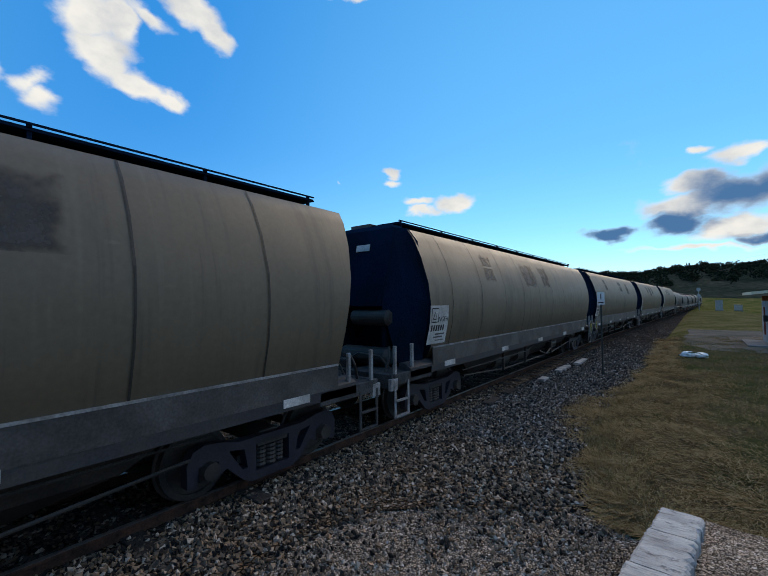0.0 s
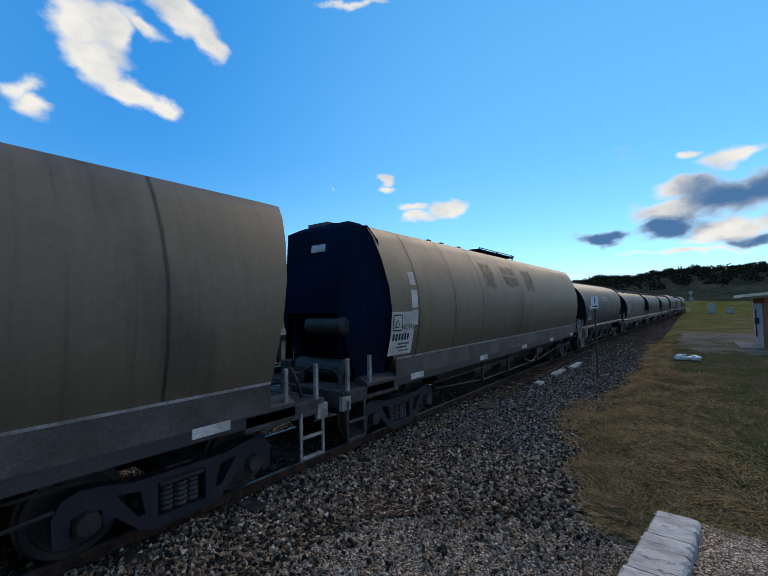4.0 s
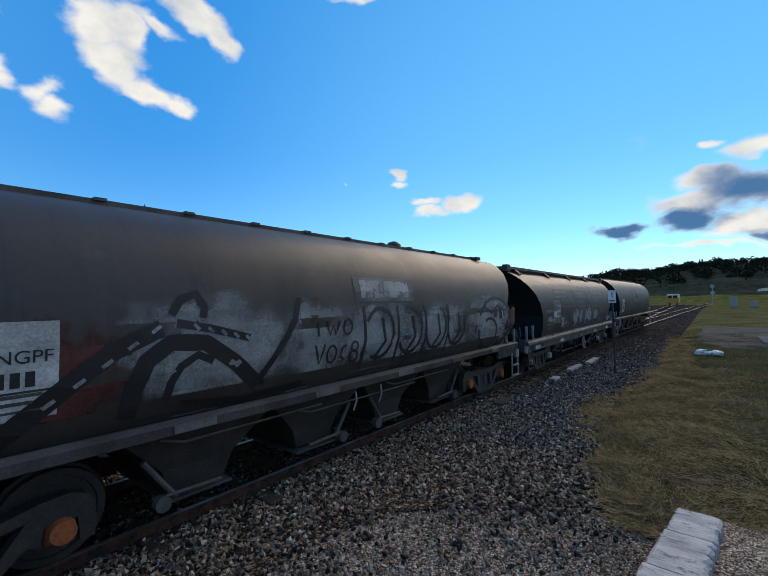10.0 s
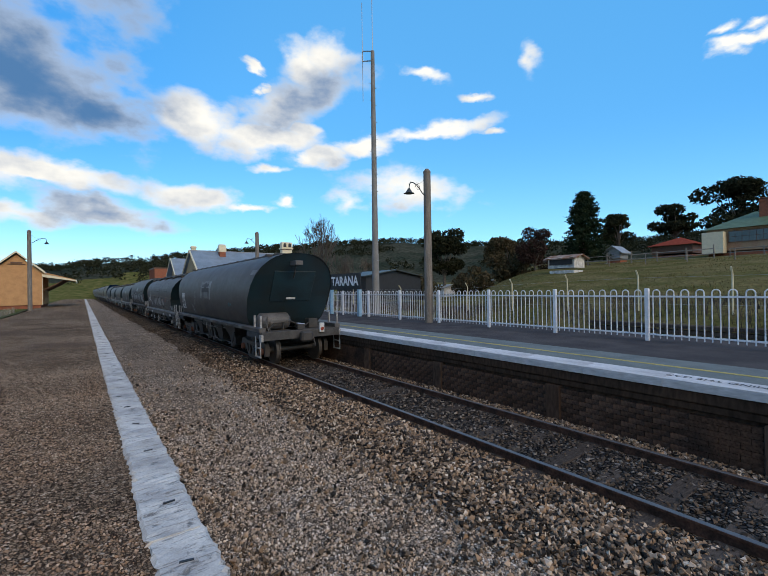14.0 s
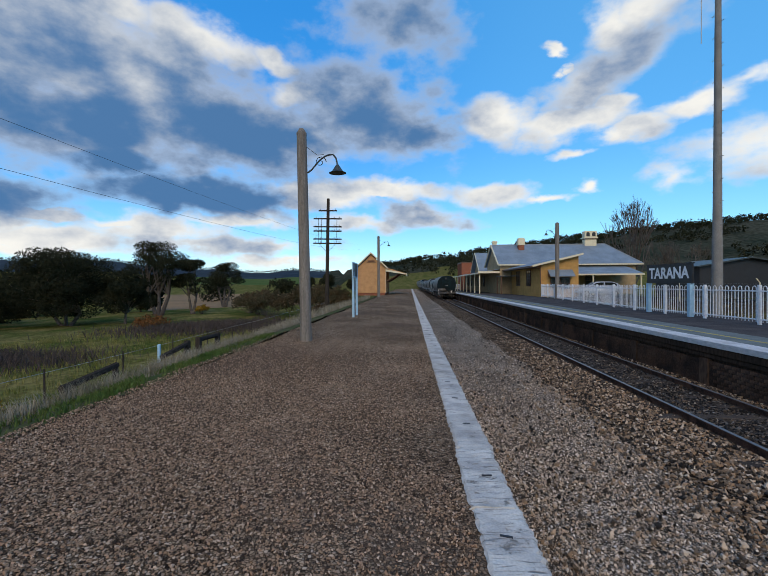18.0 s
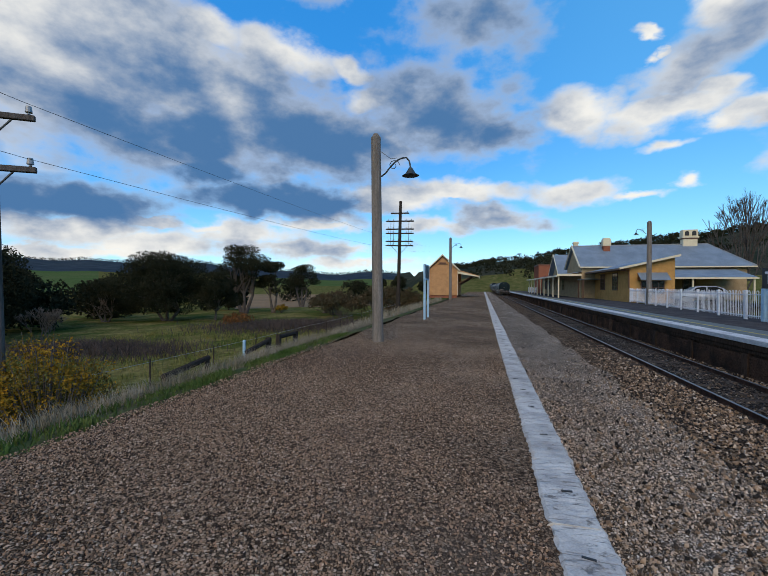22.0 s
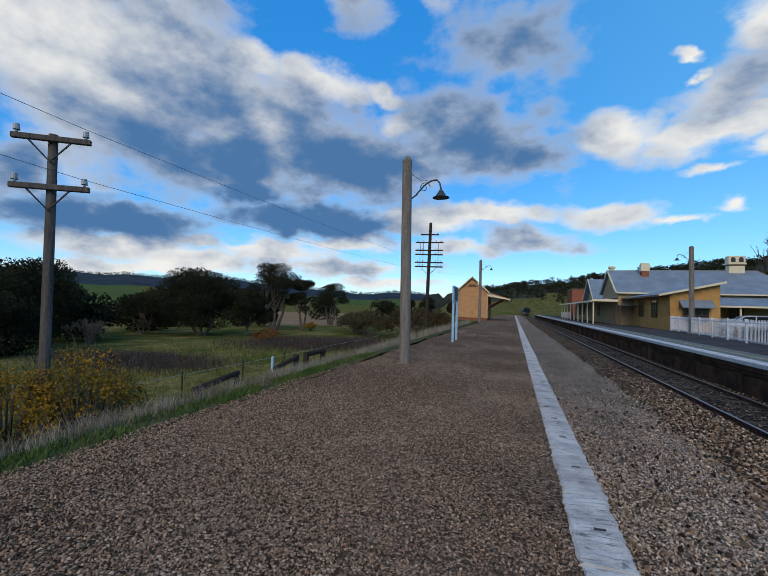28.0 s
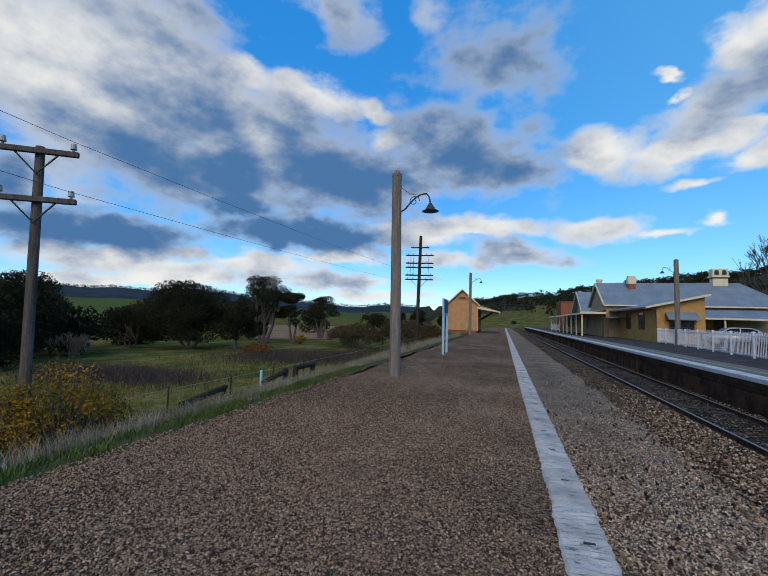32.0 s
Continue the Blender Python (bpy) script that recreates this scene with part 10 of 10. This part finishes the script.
def verge(y0, y1, inner, cell, spread):
    """Places on the trackside grass, up to its ragged edge."""
    tuft = tufty(-6.5, 2.6, y0, y1, cell, spread)

    def area(rng):
        while True:
            x, y = tuft(rng)
            if x < GRASS_EDGE(y) - inner * rng.uniform(0, 1) + 0.12 * rng.normal():
                return x, y
    return area


blades("straw_grass", "dry_grass", 9000, verge(-13.5, -5.2, 0.0, 0.8, 0.0), 0.065, "matted straw-coloured grass beside the track", 6, lambda x, y: ground_z(x, y), 2.2, 0.004)
def island_tones(name, tones):
    """Dry stalks, each of its own tone."""
    m = bpy.data.materials.new(name)
    m.use_nodes = True
    nt = m.node_tree
    b = nt.nodes["Principled BSDF"]
    b.inputs["Roughness"].default_value, b.inputs["Specular IOR Level"].default_value = 0.9, 0.0
    geo, ramp = nt.nodes.new("ShaderNodeNewGeometry"), nt.nodes.new("ShaderNodeValToRGB")
    while len(ramp.color_ramp.elements) < len(tones):
        ramp.color_ramp.elements.new(0.5)
    for k, c in enumerate(tones):
        ramp.color_ramp.elements[k].position = k / (len(tones) - 1)
        ramp.color_ramp.elements[k].color = (*c, 1)
    nt.links.new(geo.outputs["Random Per Island"], ramp.inputs[0])
    nt.links.new(ramp.outputs[0], b.inputs["Base Color"])
    return m


M["lying_straw"] = island_tones("lying straw", ((0.06, 0.042, 0.022), (0.145, 0.097, 0.045), (0.25, 0.172, 0.082), (0.38, 0.285, 0.155), (0.09, 0.078, 0.028)))
M["lying_green"] = island_tones("trodden green grass", ((0.038, 0.052, 0.015), (0.070, 0.080, 0.022), (0.125, 0.105, 0.038), (0.060, 0.043, 0.024)))


def lying_grass(name, material, count, area, label, seed, length, width=0.0045):
    """Dead stalks that lie across one another in swirls, heaped here and there."""
    rng = np.random.default_rng(seed)
    verts, faces = [], []
    for k in range(count):
        x, y = area(rng)
        heap = 0.5 + noise.noise((x * 1.4, y * 1.4, 6))
        z = max(bed_z(x, y), ground_z(x, y)) + 0.014 + max(0.0, heap) * rng.uniform(0.0, 0.11)
        a = 5.0 * noise.noise((x * 0.9, y * 0.9, 3)) + rng.normal() * 0.8
        n = length * rng.uniform(0.4, 1.3)
        ux, uy = math.cos(a), math.sin(a)
        bow = rng.normal() * 0.2 * n
        lift = rng.uniform(-0.2, 0.35) * n * 0.5
        i = len(verts)
        for f, wd in ((0, 1), (0.5, 1), (1, 0.3)):
            px, py = x + ux * n * f - uy * bow * 4 * f * (1 - f), y + uy * n * f + ux * bow * 4 * f * (1 - f)
            for s in (-1, 1):
                verts.append((px - uy * width * wd * s, py + ux * width * wd * s, z + lift * f + 0.03 * f * (1 - f)))
        faces += [(i, i + 2, i + 3, i + 1), (i + 2, i + 4, i + 5, i + 3)]
    me = bpy.data.meshes.new(name)
    me.from_pydata(verts, [], faces)
    me.materials.append(M[material])
    return tagged(new(name, me), label, "grass", kind="stuff")


def straw_belt(rng):
    y = -5.2 - 11 * rng.uniform(0, 1) ** 1.5
    return GRASS_EDGE(y) + 0.05 - 2.2 * rng.uniform(0, 1) ** 1.4 + 0.16 * rng.normal(), y


lying_grass("lying_straw", "lying_straw", 34000, straw_belt, "matted straw-coloured dead grass beside the ballast", 61, 0.17)
lying_grass("lying_straw", "lying_straw", 12000, verge(-14, -5.2, 0.0, 0.9, -0.1), "scattered straw over trodden grass", 62, 0.13)
lying_grass("lying_straw", "lying_straw", 9000, lambda rng: (lambda y: (GRASS_EDGE(y) - 1.0 * rng.uniform(0, 1), y))(rng.uniform(-30, -14)), "brown dead grass along the ballast edge", 63, 0.30, 0.010)
lying_grass("trodden_grass", "lying_green", 22000, verge(-20, -5.2, 1.6, 1.3, 0.0), "short trodden green grass beside the track", 64, 0.09)
blades("straw_tufts", "dry_grass", 4500, lambda rng: (lambda y: (GRASS_EDGE(y) - abs(rng.normal()) * 0.35, y))(rng.uniform(-12.5, -5.4)), 0.15, "longer straw tufts along the ballast edge", 26, lambda x, y: ground_z(x, y), 1.3, 0.004)
blades("straw_grass", "dry_grass", 12000, verge(-32, -13.5, 0.0, 1.2, 0.0), 0.08, "matted straw-coloured grass beside the track", 7, lambda x, y: ground_z(x, y), 1.6, 0.008)
blades("green_grass", "paddock_blade", 6000, verge(-26, -5.4, 1.8, 1.6, -0.15), 0.05, "short green grass beside the track", 8, lambda x, y: ground_z(x, y), 1.6, 0.005)
blades("bramble_scrub", "bramble", 5000, lambda rng: (-24 + 3.2 * rng.normal(), 21 + 1.6 * rng.normal()), 0.55, "purple-grey twiggy scrub in the paddock", 31, ground_z, 0.8, 0.022)
blades("bramble_scrub", "bramble", 6000, lambda rng: (-19 + 4.0 * rng.normal(), 38 + 3.0 * rng.normal()), 0.6, "purple-grey twiggy scrub in the paddock", 32, ground_z, 0.8, 0.03)
blades("slope_scrub", "bramble", 22000, tufty(13.4, 25, -12, 44, 2.2, 0.12), 0.36, "brown twiggy scrub along the foot of the slope", 33, ground_z, 0.8, 0.014)
blades("slope_grass", "slope_blade", 16000, tufty(22, 62, -30, 36, 5, 0.0), 0.11, "short dry grass on the slope", 9, lambda x, y: ground_z(x, y), 0.9, 0.022)
blades("siding_grass", "dry_grass", 5000, tufty(12.2, 18, -20, 30, 1.5, 0.1), 0.25, "dry grass over the old siding", 10, lambda x, y: ground_z(x, y), 0.6, 0.014)


# ---------------------------------------------------------------- loose stone
def loose_stones(name, material, count, area, size, label, seed, zf, flat=0.7):
    """Angular stones, each an uneven eight-sided lump, joined."""
    rng = np.random.default_rng(seed)
    base = np.array([(1, 0, 0), (-1, 0, 0), (0, 1, 0), (0, -1, 0), (0, 0, 1), (0, 0, -1)], float)
    tri = np.array([(0, 2, 4), (2, 1, 4), (1, 3, 4), (3, 0, 4), (2, 0, 5), (1, 2, 5), (3, 1, 5), (0, 3, 5)])
    at = np.array([area(rng) for _ in range(count)])
    up = np.array([zf(x, y) for x, y in at])
    s = size * rng.uniform(0.6, 1.45, count)
    q = rng.normal(size=(count, 4))
    w, x, y, z = (q / np.linalg.norm(q, axis=1)[:, None]).T
    turn = np.stack([1 - 2 * (y * y + z * z), 2 * (x * y - w * z), 2 * (x * z + w * y), 2 * (x * y + w * z), 1 - 2 * (x * x + z * z), 2 * (y * z - w * x), 2 * (x * z - w * y), 2 * (y * z + w * x), 1 - 2 * (x * x + y * y)], axis=1).reshape(count, 3, 3)
    p = (base * rng.uniform(0.65, 1.25, (count, 6, 1)) + rng.normal(size=(count, 6, 3)) * 0.22) * s[:, None, None] * np.array([1, 0.8, flat])
    verts = p @ turn + np.column_stack([at, up + s * 0.28])[:, None, :]
    faces = (tri[None] + 6 * np.arange(count)[:, None, None]).reshape(-1, 3)
    me = bpy.data.meshes.new(name)
    me.from_pydata(verts.reshape(-1, 3).tolist(), [], faces.tolist())
    me.materials.append(M[material])
    return tagged(new(name, me), label, "ballast", kind="stuff")


def stone_material(name, dark, mid, tint, light):
    m = bpy.data.materials.new(name)
    m.use_nodes = True
    nt = m.node_tree
    N, L = nt.nodes.new, nt.links.new
    b = nt.nodes["Principled BSDF"]
    b.inputs["Roughness"].default_value = 0.85
    b.inputs["Specular IOR Level"].default_value = 0.15
    g = N("ShaderNodeNewGeometry")
    ramp = N("ShaderNodeValToRGB")
    els = ramp.color_ramp.elements
    els[0].position, els[0].color = 0.0, (*dark, 1)
    els[1].position, els[1].color = 1.0, (*light, 1)
    k = els.new(0.22); k.color = (*dark, 1)
    k = els.new(0.5); k.color = (*mid, 1)
    k = els.new(0.8); k.color = (*tint, 1)
    L(g.outputs["Random Per Island"], ramp.inputs[0])
    co = N("ShaderNodeTexCoord")
    n = N("ShaderNodeTexNoise"); n.inputs["Scale"].default_value = 60
    L(co.outputs["Object"], n.inputs["Vector"])
    hs = N("ShaderNodeHueSaturation")
    r = N("ShaderNodeMapRange"); r.inputs["To Min"].default_value = 0.7; r.inputs["To Max"].default_value = 1.3
    L(n.outputs["Fac"], r.inputs["Value"]); L(r.outputs[0], hs.inputs["Value"]); L(ramp.outputs[0], hs.inputs["Color"])
    L(hs.outputs[0], b.inputs["Base Color"])
    return m


M["ballast_stone"] = stone_material("ballast stones", (0.024, 0.020, 0.017), (0.185, 0.135, 0.096), (0.315, 0.200, 0.120), (0.58, 0.48, 0.38))
M["track_stone"] = stone_material("stained track stones", (0.016, 0.014, 0.012), (0.070, 0.056, 0.045), (0.115, 0.080, 0.056), (0.26, 0.225, 0.19))
M["gravel_stone"] = stone_material("gravel stones", (0.075, 0.058, 0.045), (0.38, 0.295, 0.225), (0.48, 0.35, 0.25), (0.74, 0.64, 0.54))
M["red_gravel_stone"] = stone_material("reddish gravel stones", (0.045, 0.030, 0.022), (0.27, 0.180, 0.120), (0.34, 0.205, 0.128), (0.54, 0.405, 0.30))
M["dark_stone"] = stone_material("dark ballast stones", (0.022, 0.021, 0.020), (0.105, 0.095, 0.086), (0.19, 0.145, 0.105), (0.46, 0.42, 0.37))


def ballast_area(rng):
    while True:
        x, y = rng.uniform(1.0, 7.1), 7.5 * rng.normal()
        if -11.5 < y < 22 and abs(x - TC) > 0.83 and rng.uniform() < 0.75 * smooth01(2.9, 4.3, x) + 0.25 * smooth01(3.6, 4.0, x) + 0.06 + 0.9 * smooth01(-3.5, -6.5, y) * smooth01(0.9, 1.7, x):
            return x, y


# dark strip: dirt plus the kerb's shadow, painted in by its colour
strip("kerb_soil", "ballast_dark", 0.74, lambda y: 1.0 + 0.12 * noise.noise((3, y * 1.3, 0)) + 0.05 * noise.noise((3, y * 5, 0)), spaced(-0.6, 30, 0.2), lambda x, y: bed_z(x, y) + 0.022, "dark soil and painted shade at the foot of the kerb", "soil", 4, uneven=0.01)


def stone_z(x, y):
    return bed_z(x, y) + 0.03 * noise.noise((x * 1.7, y * 1.7, 2)) + 0.004


loose_stones("ballast_stones", "ballast_stone", 42000, ballast_area, 0.030, "loose brown and grey ballast stones", 1, stone_z)
loose_stones("track_stones", "track_stone", 9000, lambda rng: (TC + rng.uniform(-0.68, 0.68), 1.0 + 7.5 * rng.normal()), 0.028, "dark stained stones between the rails", 5, stone_z)
loose_stones("gravel_stones", "gravel_stone", 52000, lambda rng: (0.80 + 3.3 * rng.uniform(0, 1) ** 1.15, 2.5 + 4.6 * rng.normal()), 0.0160, "loose pale gravel", 2, lambda x, y: bed_z(x, y) - 0.012 + 0.02 * noise.noise((x * 1.7, y * 1.7, 2)))
loose_stones("dark_stones", "dark_stone", 16000, lambda rng: (rng.uniform(1.7, 4.3), -7.0 - 7.5 * abs(rng.normal())), 0.032, "loose dark ballast stones", 3, lambda x, y: bed_z(x, y) + 0.016 + 0.03 * noise.noise((x * 1.7, y * 1.7, 2)))
loose_stones("platform_stones", "red_gravel_stone", 62000, lambda rng: (rng.uniform(-3.8, 0.40), 0.8 + abs(rng.normal()) * 4.4), 0.0090, "loose reddish platform gravel", 4, lambda x, y: PLAT + 0.03 - 0.05 + 0.05 * math.sin(math.pi * min(1, max(0, (x + 3.85) / 4.23))) + 0.02 * noise.noise((x * 0.9, y * 0.9, 3)))


# ---------------------------------------------------------------- movement
def place(thing, u, t):
    """Where a wagon stands at a time, along the bend of the line."""
    y = u + SPEED * (t - 13.0)
    slope = (bend(y - 2) - bend(y + 2)) / 4
    return pose(TC - bend(y), y, 0, 0, 0, math.degrees(-math.atan(slope))), y


def motions():
    for n, (w, u, kind, half) in enumerate(TRAIN):
        rows = [(float(t), place(w, u, t)[0]) for t in range(0, 33, 2)]
        walk(w, rows)
    step = 0.05
    for n, (ob, u, y) in enumerate(WHEELS):
        near = 13.0 + (-26 - u) / SPEED, 13.0 + (26 - u) / SPEED
        a, b = max(0.0, near[0]), min(32.0, near[1])
        if b - a < 0.2:
            continue
        rows = [(0.0, pose(0, y, 0))] if a > 0 else []
        k, t = 0, a
        while t < b:
            rows.append((t, pose(0, y, 0, -math.degrees(SPEED / WHEEL_R * step) * k, 0, 0)))
            k, t = k + 1, t + step
        rows.append((32.0 if t < 32.0 else t, rows[-1][1]))
        walk(ob, rows)


motions()
